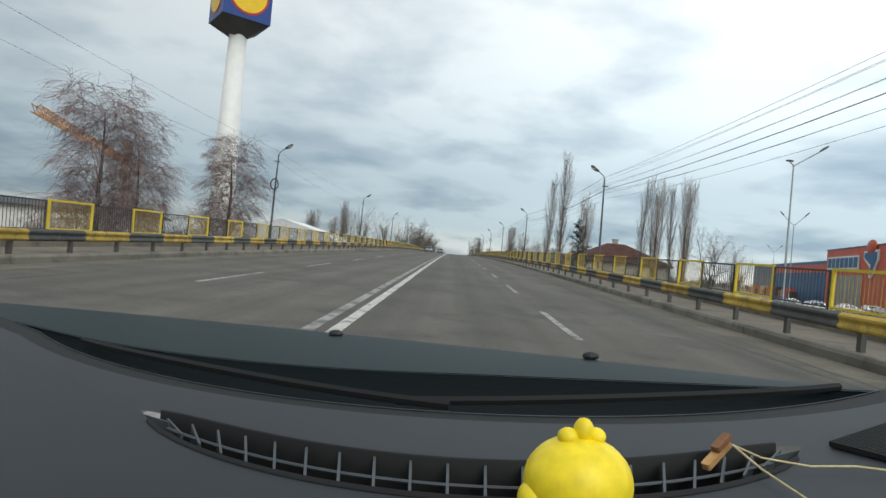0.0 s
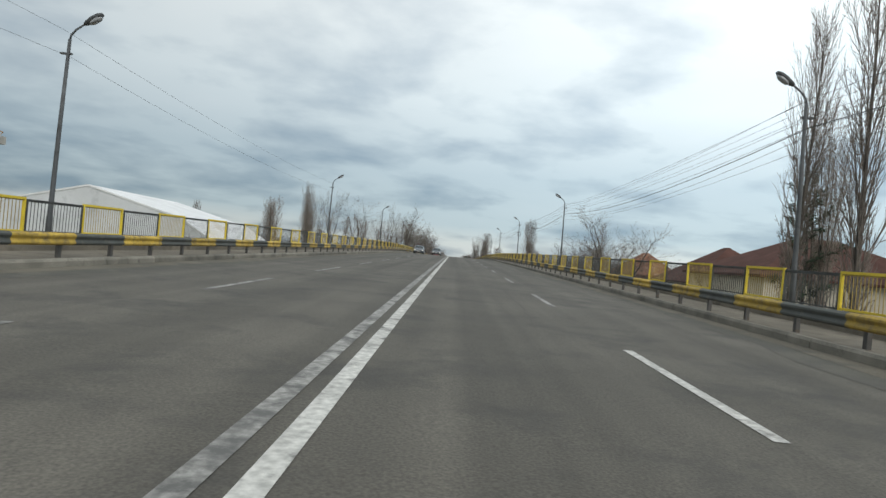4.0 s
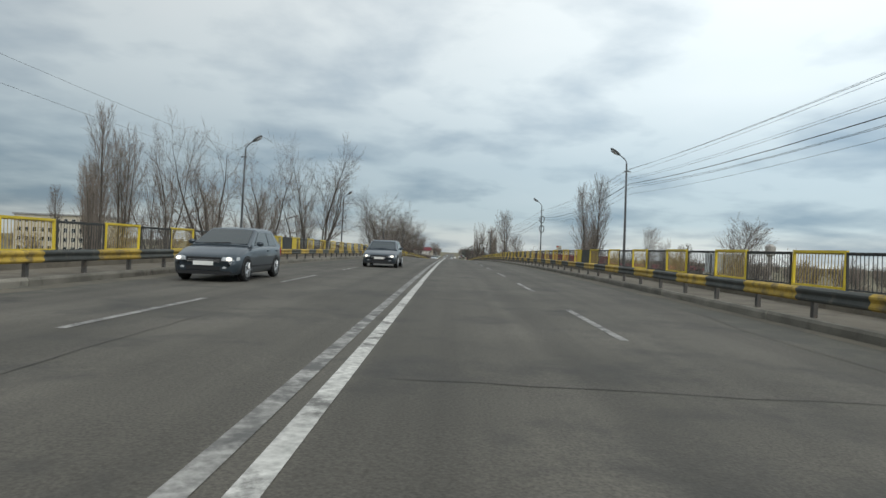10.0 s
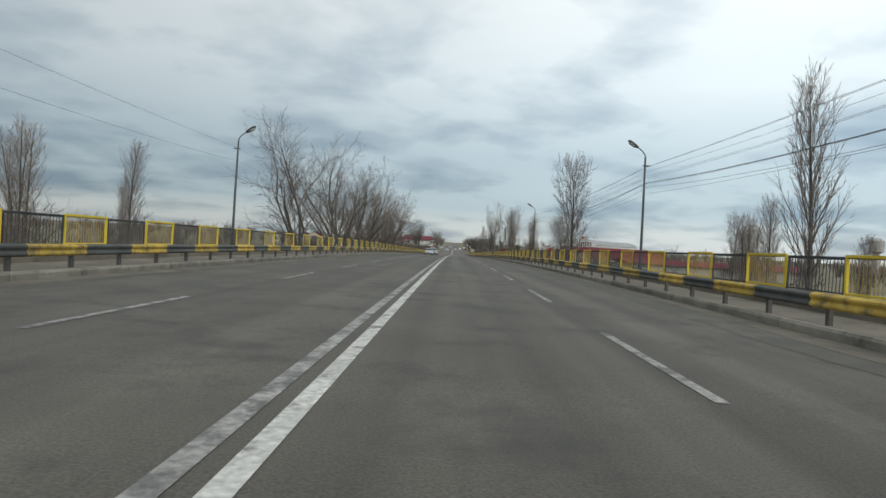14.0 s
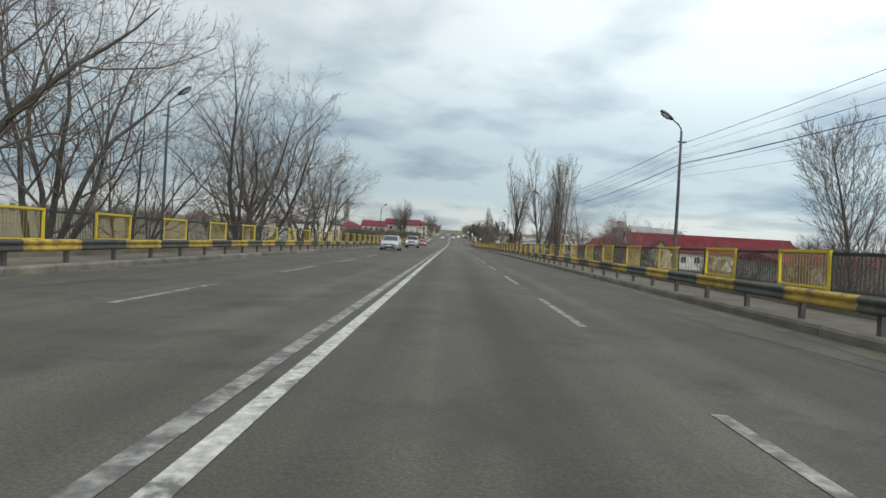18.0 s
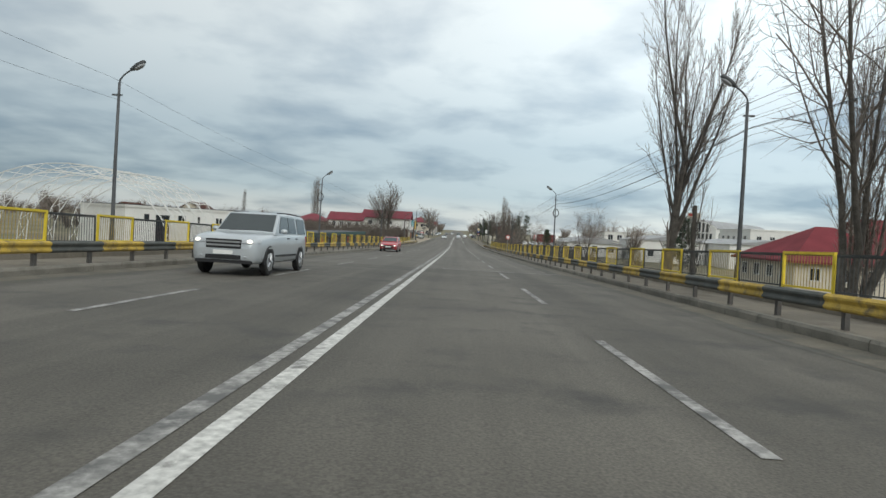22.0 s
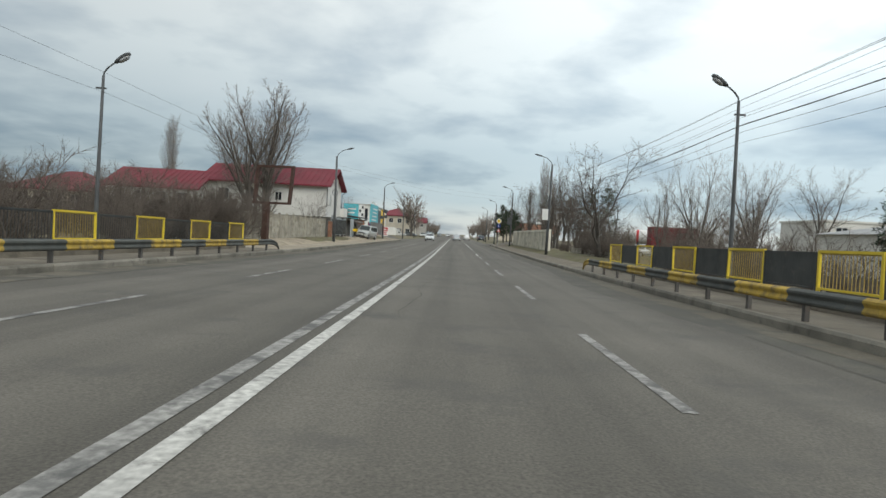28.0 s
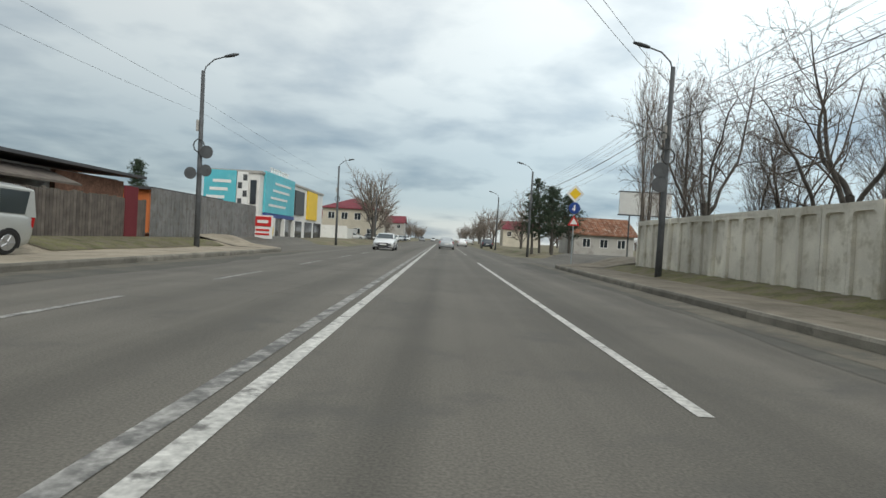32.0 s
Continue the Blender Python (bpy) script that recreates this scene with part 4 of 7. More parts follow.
GAIN = {"broad": 1.2, "leaning": 1.25, "poplar": 1.03, "column": 1.03, "birch": 1.15, "bush": 1.05, "far": 1.15, "oval": 1.0, "vase": 1.0, "stub": 1.0, "crooked": 1.05}


def plant(kind, x, y, high, wide=1.0, z=None, variant=None, turn=None, true=False):
    """A tree of that height at a place; copies share the meshes of a few grown ones."""
    many, twig, label, name = KINDS[kind]
    if not true:
        y = along(x, y + lerp_table(STRETCH, y))
    k = plant_rng.randrange(many) if variant is None else variant % many
    if (kind, k) not in TREES:
        tr, cr = tree_meshes(name, 100 + 17 * k + len(kind), kind)
        TOPS[(kind, k)] = max(p[2] for p in cr.v)
        TREES[(kind, k)] = (plain_mesh("trunk", tr, BARK if kind != "bush" else twig), plain_mesh("crown", cr, twig))
    if z is None:
        z = ground_z(x, y) - 0.1
    s = high / TOPS[(kind, k)] * GAIN[kind]
    a = plant_rng.uniform(0, 360) if turn is None else turn
    t = thing(name, label, "shrub" if kind == "bush" else "tree", Matrix.Translation((x, y, z)) @ Matrix.Rotation(radians(a), 4, "Z") @ Matrix.Diagonal((s * wide, s * wide, s, 1)),
              group={"bush": "shrubs", "birch": "birches"}.get(kind, "poplars" if kind in ("poplar", "column", "vase", "stub") else "bare trees"))
    part("trunk", TREES[(kind, k)][0], None, t, "grey bark trunk")
    part("crown", TREES[(kind, k)][1], None, t, "bare twigs")
    return t


# west side
plant("birch", -20.9, 37.0, 11.1, 1.35, variant=0, true=True)
plant("birch", -12.6, 36.4, 7.9, 1.3, variant=1, true=True)
plant("birch", -19.6, 38.6, 9.6, 1.1, variant=1, true=True)
for x, y, h, w in ((-15.5, 35, 3.2, 1.2), (-16, 36, 3.4, 1.2), (-20, 44, 3.6, 1.2), (-14.5, 40, 3.4, 1.2), (-25, 38, 4, 1.2), (-13.0, 33, 2.6, 1.2), (-16.5, 45, 3.2, 1.3), (-22, 33, 3.0, 1.3)):
    plant("bush", x, y, h, w)
for x, y, h, k, w, v, a in ((-55.8, 237.7, 18.8, "column", 0.95, 0, 0), (-57.6, 240.0, 17.6, "column", 0.9, 1, 90), (-38.3, 210.4, 20.6, "poplar", 0.85, 1, 40), (-39.1, 216.5, 19.4, "column", 0.8, 2, 10),
                            (-37.0, 219.4, 17.4, "broad", 0.55, 1, 30), (-33.1, 215.6, 16.6, "broad", 0.55, 2, 200), (-22.5, 203.5, 15.6, "broad", 0.85, 0, 40), (-25.5, 226.0, 13.0, "poplar", 0.9, 2, 0),
                            (-13.5, 203.0, 12.6, "broad", 0.72, 1, 120), (-11.8, 203.0, 10.8, "leaning", 0.75, 0, 20), (-17.4, 201.5, 12.2, "broad", 0.75, 2, 210), (-15.6, 212.0, 9.6, "broad", 0.7, 0, 70), (-113.5, 315.5, 20.5, "poplar", 1.0, 0, 0),
                            (-14.6, 208.0, 4.6, "bush", 0.9, 1, 50)):
    plant(k, x, y, h, w, variant=v, turn=a, true=True)
plant("poplar", -42.8, 290.0, 17.4, 1.0, true=True)
plant("column", -58.0, 290.0, 20.0, 1.2, true=True)
plant("broad", -54.0, 288.0, 10.0, 1.0, true=True)
plant("poplar", -36, 232, 9.5, 0.8)
plant("poplar", -59, 318, 13.5, 0.9)
plant("poplar", -72, 300, 13.0, 0.9)
plant("poplar", -80, 302, 12.0, 0.9)
for x, y, h, k, v, a in ((-14.5, 268, 13.0, "leaning", 0, 200), (-13.6, 275, 12.5, "broad", 1, 20), (-14.5, 281.5, 13.5, "leaning", 1, 330), (-15.5, 287, 12.5, "broad", 2, 60),
                         (-13.5, 294, 13.0, "broad", 0, 150), (-14.5, 298.5, 12.0, "leaning", 2, 10), (-16, 306, 11.5, "broad", 1, 250), (-13.8, 313, 12.0, "leaning", 0, 340),
                         (-14.2, 318, 11.0, "broad", 2, 80), (-14.0, 327.0, 11.5, "leaning", 1, 350), (-13.3, 331.0, 11.0, "leaning", 2, 5), (-17, 322, 10.5, "broad", 0, 30)):
    plant(k, x, y, h * 1.14, 0.92, variant=v, turn=a)
for x, y, h in ((-17, 284, 4), (-18, 300, 4.5), (-16, 310, 3.5), (-20, 318, 4), (-17, 290, 3.5), (-22, 296, 5)):
    plant("bush", x, y, h, 1.2)
plant("poplar", -49.7, 579.0, 19.6, 0.7, true=True)
plant("poplar", -51.5, 581.0, 18.7, 0.7, true=True)
plant("poplar", -37, 430, 9.0, 0.5)
plant("vase", -18.2, 535.2, 17.2, 1.25, variant=0, turn=250, z=0.2, true=True)
plant("vase", -19.2, 533.4, 15.4, 1.2, variant=1, turn=200, z=0.2, true=True)
plant("broad", -13.4, 536.0, 4.4, 0.9, z=0.2, true=True)
plant("broad", -12.9, 549.3, 4.7, 0.8, variant=2, z=0.3, true=True)
thick = random.Random(3)
for i in range(12):
    plant("bush", thick.uniform(-14.6, -12.2), 504.5 + 0.95 * i, thick.uniform(2.9, 3.9), thick.uniform(0.9, 1.3), true=True)
for i in range(84):
    y = thick.uniform(462, 518)
    x = thick.uniform(-34, -12.8) if y > 472 else thick.uniform(-40, -21)
    plant("bush", x, y, thick.uniform(3.4, 4.9) * (0.75 if x > -14.5 else 1.0), thick.uniform(0.8, 1.3), true=True)
for i in range(22):
    plant("bush", thick.uniform(-78, -38), thick.uniform(466, 496), thick.uniform(4.8, 6.4), thick.uniform(1.0, 1.4), true=True)
# east side
for x, y, h, k, w, v, a in ((13.4, 77.6, 13.4, "poplar", 0.60, 0, 20), (14.9, 76.2, 17.6, "poplar", 0.62, 1, 130), (20.2, 87.0, 14.6, "column", 0.6, 2, 10),
                            (28.4, 87.1, 17.0, "poplar", 0.60, 2, 0), (31.2, 89.0, 18.9, "column", 0.62, 1, 40), (34.4, 91.3, 17.6, "poplar", 0.55, 0, 200), (36.7, 92.3, 19.4, "column", 0.6, 0, 80)):
    plant(k, x, y, h, w, variant=v, turn=a, true=True)
plant("broad", 46, 103, 11.0, 0.8)
plant("broad", 53, 108, 10.0, 0.8)
plant("bush", 24, 104, 5.5, 1.0)
plant("broad", 14.8, 110.5, 8.2, 1.2, variant=1, true=True)
plant("broad", 15.6, 111.5, 7.6, 1.2, variant=2, true=True)
plant("bush", 15.2, 111.0, 6.6, 1.0, true=True)
plant("bush", 12.8, 116.0, 4.6, 1.0, true=True)
plant("broad", 20.0, 136.0, 5.8, 1.1, true=True)
plant("bush", 21, 132, 5.0, 1.2)
plant("broad", 32, 140, 6.0, 1.0)
plant("bush", 38, 150, 5.0, 1.2)
plant("poplar", 23.3, 236.1, 18.6, 0.95, variant=0, true=True)
plant("poplar", 24.9, 250.8, 18.8, 0.9, variant=2, true=True)
plant("column", 23.8, 239.5, 12.0, 0.6, variant=2, true=True)
plant("oval", 36.1, 218.4, 12.2, 1.1, variant=1, true=True)
plant("oval", 77.2, 375.0, 20.0, 0.9, variant=0, true=True)
plant("poplar", 28.0, 262.0, 11.6, 1.0, true=True)
plant("column", 29.4, 269.0, 10.2, 0.9, true=True)
plant("column", 30.8, 271.0, 10.8, 0.9, true=True)
plant("oval", 12.2, 266.0, 12.4, 0.75, variant=0, true=True)
plant("broad", 12.6, 268.5, 7.5, 0.7)
plant("poplar", 60, 300, 10.5, 1.2)
plant("poplar", 63, 303, 11.0, 1.2)
plant("far", 72, 270, 9.0, 1.0)
plant("far", 80, 262, 8.0, 1.0)
plant("oval", 21.2, 319.8, 13.4, 0.8, true=True)
plant("bush", 18.6, 358.2, 6.6, 0.9, true=True)
plant("bush", 25.5, 300, 6.0, 1.1)
plant("bush", 28, 303, 5.0, 1.1)
for x, y, h, k, w in ((12.0, 393.5, 18.0, "vase", 0.64), (13.2, 393.0, 8.8, "stub", 0.6), (21.5, 365.0, 7.6, "birch", 1.2), (17.2, 380.0, 17.6, "column", 0.85), (15.0, 384.0, 16.2, "broad", 0.55),
                      (19.3, 374.0, 11.5, "broad", 0.75), (18.0, 388.0, 13.0, "column", 0.8), (22.7, 361.0, 9.4, "broad", 0.9), (27.0, 366.0, 7.0, "broad", 1.0), (28.0, 328.0, 9.0, "broad", 0.8), (25.5, 325.0, 5.6, "broad", 0.9), (27.0, 331.0, 6.0, "bush", 1.1), (31.0, 334.0, 6.5, "bush", 1.2), (12.3, 296.0, 8.2, "column", 0.9)):
    plant(k, x, y, h, w, true=True)
for x, y, h in ((20, 325, 5.5), (24, 322, 6), (17, 329, 4), (21, 340, 5), (28, 330, 6), (36, 335, 6.5)):
    plant("bush", x, y, h, 1.1)
plant("broad", 18.5, 402, 7.0, 0.75)
plant("bush", 15, 398, 3.8, 1.0)
plant("bush", 13.2, 404, 3.0, 1.0)
plant("bush", 16, 413, 4.0, 1.2)
plant("far", 34, 432, 6.5, 1.0)
for x, y, h in ((16.0, 508.0, 6.4), (17.5, 512.0, 6.8), (16.2, 515.5, 6.0), (19.5, 509.0, 5.6), (22.0, 514.0, 6.4), (14.6, 527.0, 4.6)):
    plant("broad", x, y, h, 0.7, true=True)
plant("far", 31, 448, 7.0, 1.0)
for x, y, h, k, w, v in ((15.8, 555.6, 12.4, "crooked", 0.7, 2), (14.9, 560.0, 9.8, "crooked", 0.85, 1), (17.5, 568.5, 7.8, "crooked", 1.0, 2), (13.4, 567.4, 10.2, "crooked", 0.8, 0),
                         (16.4, 569.2, 8.2, "oval", 0.8, 1), (18.9, 564.0, 8.4, "oval", 0.8, 0), (19.4, 593.8, 17.6, "column", 0.55, 1), (21.0, 594.5, 13.6, "column", 0.55, 2), (24.6, 593.6, 13.0, "crooked", 0.8, 2)):
    plant(k, x, y, h, w, variant=v, true=True)
plant("crooked", 12.4, 517.0, 8.4, 0.9, variant=1, turn=160, true=True)
plant("broad", 13.4, 519.0, 5.6, 0.9, true=True)
plant("broad", 41.0, 538.0, 9.0, 0.9, true=True)
for i in range(30):
    y = thick.uniform(380, 474)
    plant("bush", thick.uniform(12.3, 17) if y > 440 else thick.uniform(12.5, 24), y, thick.uniform(1.8, 3.4), thick.uniform(0.9, 1.4))
for x, y, h, k, w in ((13.8, 512, 9.5, "poplar", 1.0), (17, 499, 10.5, "crooked", 0.9), (14.5, 494, 7.6, "crooked", 0.9), (19.5, 503, 9.5, "crooked", 0.9),
                      (17.5, 488, 6.5, "bush", 1.0)):
    plant(k, x, y, h, w)
for x, y, h, k in ((31, 204, 7.6, "broad"), (33, 234, 9.0, "column"), (36, 236, 8.0, "column"), (52, 250, 7.0, "far")):
    plant(k, x, y, h, 0.9, true=True)
for i in range(22):
    plant("bush", thick.uniform(12.6, 16.0), 505.5 + 1.35 * i, thick.uniform(1.5, 2.5), thick.uniform(0.9, 1.3), true=True)
for x, y, h in ((14.5, 148, 4.6), (17, 156, 5.4), (20, 170, 6.0), (16, 182, 5.0), (23, 190, 6.4), (15, 205, 5.2), (19, 214, 6.2), (26, 226, 6.8), (17, 246, 5.8), (15, 280, 5.4)):
    plant("bush", x, y, h, 1.1, true=True)
for x, y, h in ((-17, 228, 5.2), (-21, 236, 5.8), (-30, 246, 7.0), (-24, 255, 6.2), (-36, 262, 7.4), (-28, 272, 6.8), (-42, 280, 7.6), (-33, 296, 7.2), (-24, 310, 6.0)):
    plant("bush", x, y, h, 1.25, true=True)
# beyond the far junction, and the woods on the skyline
plant("far", -6.8 - 5, 592, 13.5, 1.0, variant=0)
plant("far", -12.8, 606, 12.5, 1.0, variant=1)
for i in range(26):
    side = -1 if i % 2 else 1
    plant("far", side * thick.uniform(11.5, 17), 560 + i * 14 + (70 if side < 0 else 0), thick.uniform(7, 10), 1.0)
for i in range(60):
    a = thick.uniform(-1, 1)
    y = thick.uniform(420, 760)
    x = (40 + abs(a) * 260) * (1 if a > 0 else -1)
    plant("far", x, y, thick.uniform(6, 11), 1.3)
for i in range(24):
    a = thick.uniform(-1, 1)
    y = thick.uniform(230, 420)
    x = (70 + abs(a) * 200) * (1 if a > 0 else -1)
    plant("far", x, y, thick.uniform(6, 9), 1.3)


def far_wood():
    """Bare woods on the skyline: slender twigs gathered into low uneven crowns."""
    rng = random.Random(77)
    sh = Shape()
    for i in range(430):
        west = i % 2
        y = rng.uniform(150, 900) if west else rng.uniform(255, 900)
        x = rng.uniform(75, 420) * (-1 if west else 1)
        if (west and (y < 200 and x > -110 or 330 < y < 372 and -150 < x < -100)) or (not west and (x < 150 and 470 < y < 640 or 100 < x < 215 and y < 290)):
            continue
        high, wide = rng.uniform(6.0, 11.5), rng.uniform(2.0, 4.2)
        c = Vector((x, y, plain_z(y) - 0.4))
        for j in range(58):
            a, u = rng.uniform(0, 6.283), rng.random() ** 0.7
            foot = c + Vector((wide * 0.5 * u * math.cos(a), wide * 0.5 * u * math.sin(a), high * rng.uniform(0.05, 0.5)))
            tip = c + Vector((wide * u * math.cos(a), wide * u * math.sin(a), high * (1.0 - 0.45 * u * u) * rng.uniform(0.72, 1.0)))
            w = rng.uniform(0.07, 0.17)
            b = len(sh.v)
            turn = rng.uniform(0, 3.14)
            q = Vector((math.cos(turn), math.sin(turn), 0)) * w
            sh.v.extend([tuple(foot - q), tuple(foot + q), tuple(tip)])
            sh.f.append((b, b + 1, b + 2))
    return sh


ob = new("distant_wood", plain_mesh("distant_wood", far_wood(), TWIG))
tagged(ob, "grey-brown bare woods along the skyline", "woods", kind="stuff")


def pine(x, y, high, wide, seed):
    """A conifer: trunk and limbs, with many small tufts of needles."""
    rng = random.Random(seed)
    tr, cr = Shape(), Shape()
    got = branch(tr, Vector((0, 0, -0.3)), Vector((0, 0, 1)), high, 0.16, 8, 8, rng, 0.02, 0.02, 0.15)
    for i in range(34):
        u = 0.25 + 0.75 * i / 34
        k = min(int(u * 8), 7)
        p = got[0][k].lerp(got[0][k + 1], u * 8 - k)
        ln = wide * (1.15 - u) * rng.uniform(0.5, 1.15) + 0.25
        limb = branch(tr, p, fork(Vector((0, 0, 1)), rng.uniform(55, 85), rng, i * 2.4), ln, 0.04, 4, 4, rng, 0.08, 0.05, 0.3)
        for j in range(34):
            w = rng.uniform(0.25, 1.0) * 4
            a = min(int(w), 3)
            c = limb[0][a].lerp(limb[0][a + 1], w - a) + Vector((rng.gauss(0, 0.16), rng.gauss(0, 0.16), rng.gauss(0, 0.12)))
            for s in range(5):
                d = Vector((rng.gauss(0, 1), rng.gauss(0, 1), rng.gauss(0.4, 0.8))).normalized()
                q = d.orthogonal().normalized() * 0.03
                b = len(cr.v)
                e = c + d * rng.uniform(0.16, 0.3)
                cr.v.extend([tuple(c - q), tuple(c + q), tuple(e)])
                cr.f.append((b, b + 1, b + 2))
    y = along(x, y)
    t = thing("pine_tree", "dark green pine with tufted branches", "tree", pose(x, y, ground_z(x, y)), group="pines")
    part("trunk", plain_mesh("trunk", tr, BARK), None, t, "brown trunk")
    part("crown", plain_mesh("crown", cr, NEEDLE), None, t, "dark green needles")


pine(23.4, 391.0, 6.6, 3.0, 1)
pine(19.4, 89.3, 10.2, 3.2, 2)
pine(21.0, 507, 9.0, 3.2, 3)
pine(24.2, 510, 9.6, 3.4, 4)
pine(10.9, 549, 6.4, 2.6, 10)
pine(12.8, 548, 6.8, 2.6, 11)
pine(15.0, 550, 6.4, 2.6, 12)
pine(12.8, 556, 8.5, 2.8, 5)
pine(15.2, 562, 8.0, 2.8, 6)
pine(-74, 500, 6.0, 1.4, 7)
pine(-29, 545, 7.0, 1.6, 8)
pine(22, 452, 5.0, 1.6, 9)


# ---------------- buildings ----------------
before = set(bpy.data.objects)

def window_on(parent, axis, c, out, a0, a1, z0, z1, frame_mat=FRAME_WHITE, bars=1, name="window"):
    """A window on a wall in the plane axis = c; out is the way that the wall faces."""
    t = 0.07
    fr = Shape()

    def bx(sh, p0, p1, q0, q1, d0, d1):
        lo, hi = sorted((c + out * d0, c + out * d1))
        if axis == "y":
            sh.box(p0, lo, q0, p1, hi, q1)
        else:
            sh.box(lo, p0, q0, hi, p1, q1)
    bx(fr, a0, a1, z0, z0 + t, -0.05, 0.05)
    bx(fr, a0, a1, z1 - t, z1, -0.05, 0.05)
    bx(fr, a0, a0 + t, z0 + t, z1 - t, -0.05, 0.05)
    bx(fr, a1 - t, a1, z0 + t, z1 - t, -0.05, 0.05)
    for i in range(bars):
        m = a0 + (a1 - a0) * (i + 1) / (bars + 1)
        bx(fr, m - 0.03, m + 0.03, z0 + t, z1 - t, -0.05, 0.045)
    w = part(name, fr, frame_mat, parent)
    pane = Shape()
    bx(pane, a0 + t, a1 - t, z0 + t, z1 - t, -0.04, 0.02)
    part("pane", pane, GLASS, w)
    return w


def gable_roof(parent, x0, x1, y0, y1, eave, ridge, axis, material, over=0.45, thick=0.16, label=""):
    """Two roof slabs with a ridge along the axis; standing ribs are folded out of each slab's skin."""
    lo, hi, m0, m1 = (x0, x1, y0, y1) if axis == "x" else (y0, y1, x0, x1)
    mid, half = (m0 + m1) / 2, (m1 - m0) / 2
    k, e = (ridge - eave) / half, half + over
    n = int((hi - lo + 2 * over) / 0.6)
    for s in (-1, 1):
        rings = []
        for i in range(n + 1):
            a = lo - over + (hi - lo + 2 * over) * i / n
            for da, up in ((-0.03, 0.0), (-0.015, 0.05), (0.015, 0.05), (0.03, 0.0)):
                sec = [(mid, ridge), (mid + s * e, ridge - k * e), (mid + s * e, ridge - k * e + thick + up), (mid, ridge + thick + up)]
                rings.append([(a + da, p, z) if axis == "x" else (p, a + da, z) for p, z in sec])
        part("roof_slope", Shape().stack(rings), material, parent, label)


def gable_walls(x0, x1, y0, y1, z0, eave, ridge, axis):
    if axis == "x":
        return Shape().prism([(y0, z0), (y1, z0), (y1, eave), ((y0 + y1) / 2, ridge), (y0, eave)], x0, x1, "x")
    return Shape().prism([(x0, z0), (x1, z0), (x1, eave), ((x0 + x1) / 2, ridge), (x0, eave)], y0, y1, "y")


def hip_roof(parent, x0, x1, y0, y1, eave, ridge, material, over=0.5, label=""):
    """A hipped roof with its ridge along the longer side."""
    a0, a1, b0, b1 = x0 - over, x1 + over, y0 - over, y1 + over
    if x1 - x0 >= y1 - y0:
        h = (b1 - b0) / 2
        top = [(a0 + h * 0.9, (b0 + b1) / 2), (a1 - h * 0.9, (b0 + b1) / 2)]
    else:
        h = (a1 - a0) / 2
        top = [((a0 + a1) / 2, b0 + h * 0.9), ((a0 + a1) / 2, b1 - h * 0.9)]
    sh = Shape()
    base = [(a0, b0), (a1, b0), (a1, b1), (a0, b1)]
    for z in (eave - 0.18, eave):
        sh.v.extend([(x, y, z) for x, y in base])
    sh.v.extend([(x, y, ridge) for x, y in top])
    sh.f.extend([(0, 1, 2, 3), (0, 1, 5, 4), (1, 2, 6, 5), (2, 3, 7, 6), (3, 0, 4, 7)])
    if x1 - x0 >= y1 - y0:
        sh.f.extend([(4, 5, 9, 8), (6, 7, 8, 9), (5, 6, 9), (7, 4, 8)])
    else:
        sh.f.extend([(4, 5, 8), (6, 7, 9), (5, 6, 9, 8), (7, 4, 8, 9)])
    return part("roof", sh, material, parent, label)


def house(label, x0, x1, y0, y1, z0, eave, ridge, axis, wall, roof, windows=(), hip=False, chimney=None, group="houses"):
    """windows: rows of (axis, plane, out, from, to, sill, head)."""
    h = thing("house", label, "house", group=group)
    if hip:
        part("wall", Shape().box(x0, y0, z0, x1, y1, eave), wall, h)
        r = hip_roof(h, x0, x1, y0, y1, eave, ridge, roof)
    else:
        part("wall", gable_walls(x0, x1, y0, y1, z0, eave, ridge, axis), wall, h)
        gable_roof(h, x0, x1, y0, y1, eave, ridge, axis, roof)
    for ax, c, out, a0, a1, q0, q1 in windows:
        window_on(h, ax, c, out, a0, a1, q0, q1)
    if chimney:
        cx, cy, cz = chimney
        part("chimney", Shape().box(cx - 0.4, cy - 0.4, cz - 2.5, cx + 0.4, cy + 0.4, cz).box(cx - 0.5, cy - 0.5, cz, cx + 0.5, cy + 0.5, cz + 0.12), GREY_WALL, h, "grey chimney")
    return h


def spread_windows(axis, c, out, a0, a1, n, w, sill, head):
    """n windows of width w, evenly over a wall."""
    return [(axis, c, out, a0 + (a1 - a0) * (i + 0.5) / n - w / 2, a0 + (a1 - a0) * (i + 0.5) / n + w / 2, sill, head) for i in range(n)]


# ----- west: store pylon -----
pylon = thing("store_pylon_sign", "white tapered column under a blue box sign with a yellow disc", "pylon sign", pose(-17.6, 48.5, 0))
part("column", Shape().tube([(0, 0, -0.5), (0, 0, 8), (0, 0, 20.2)], [1.05, 0.92, 0.68], 20), SIGN_WHITE, pylon, "white steel column", smooth=True)
box_m = pose(0, 0, 0, 0, 0, 38)
part("collar", Shape().stack([[(r * math.cos(a * 1.5708 + 0.785), r * math.sin(a * 1.5708 + 0.785), z) for a in range(4)] for r, z in ((0.7, 19.2), (2.6, 20.3))], box_m), DARK_ROOF, pylon, "dark underside")
boxsign = part("sign_box", Shape().box(-1.9, -1.9, 20.3, 1.9, 1.9, 24.2, box_m), SIGN_BLUE, pylon, "blue sign box")
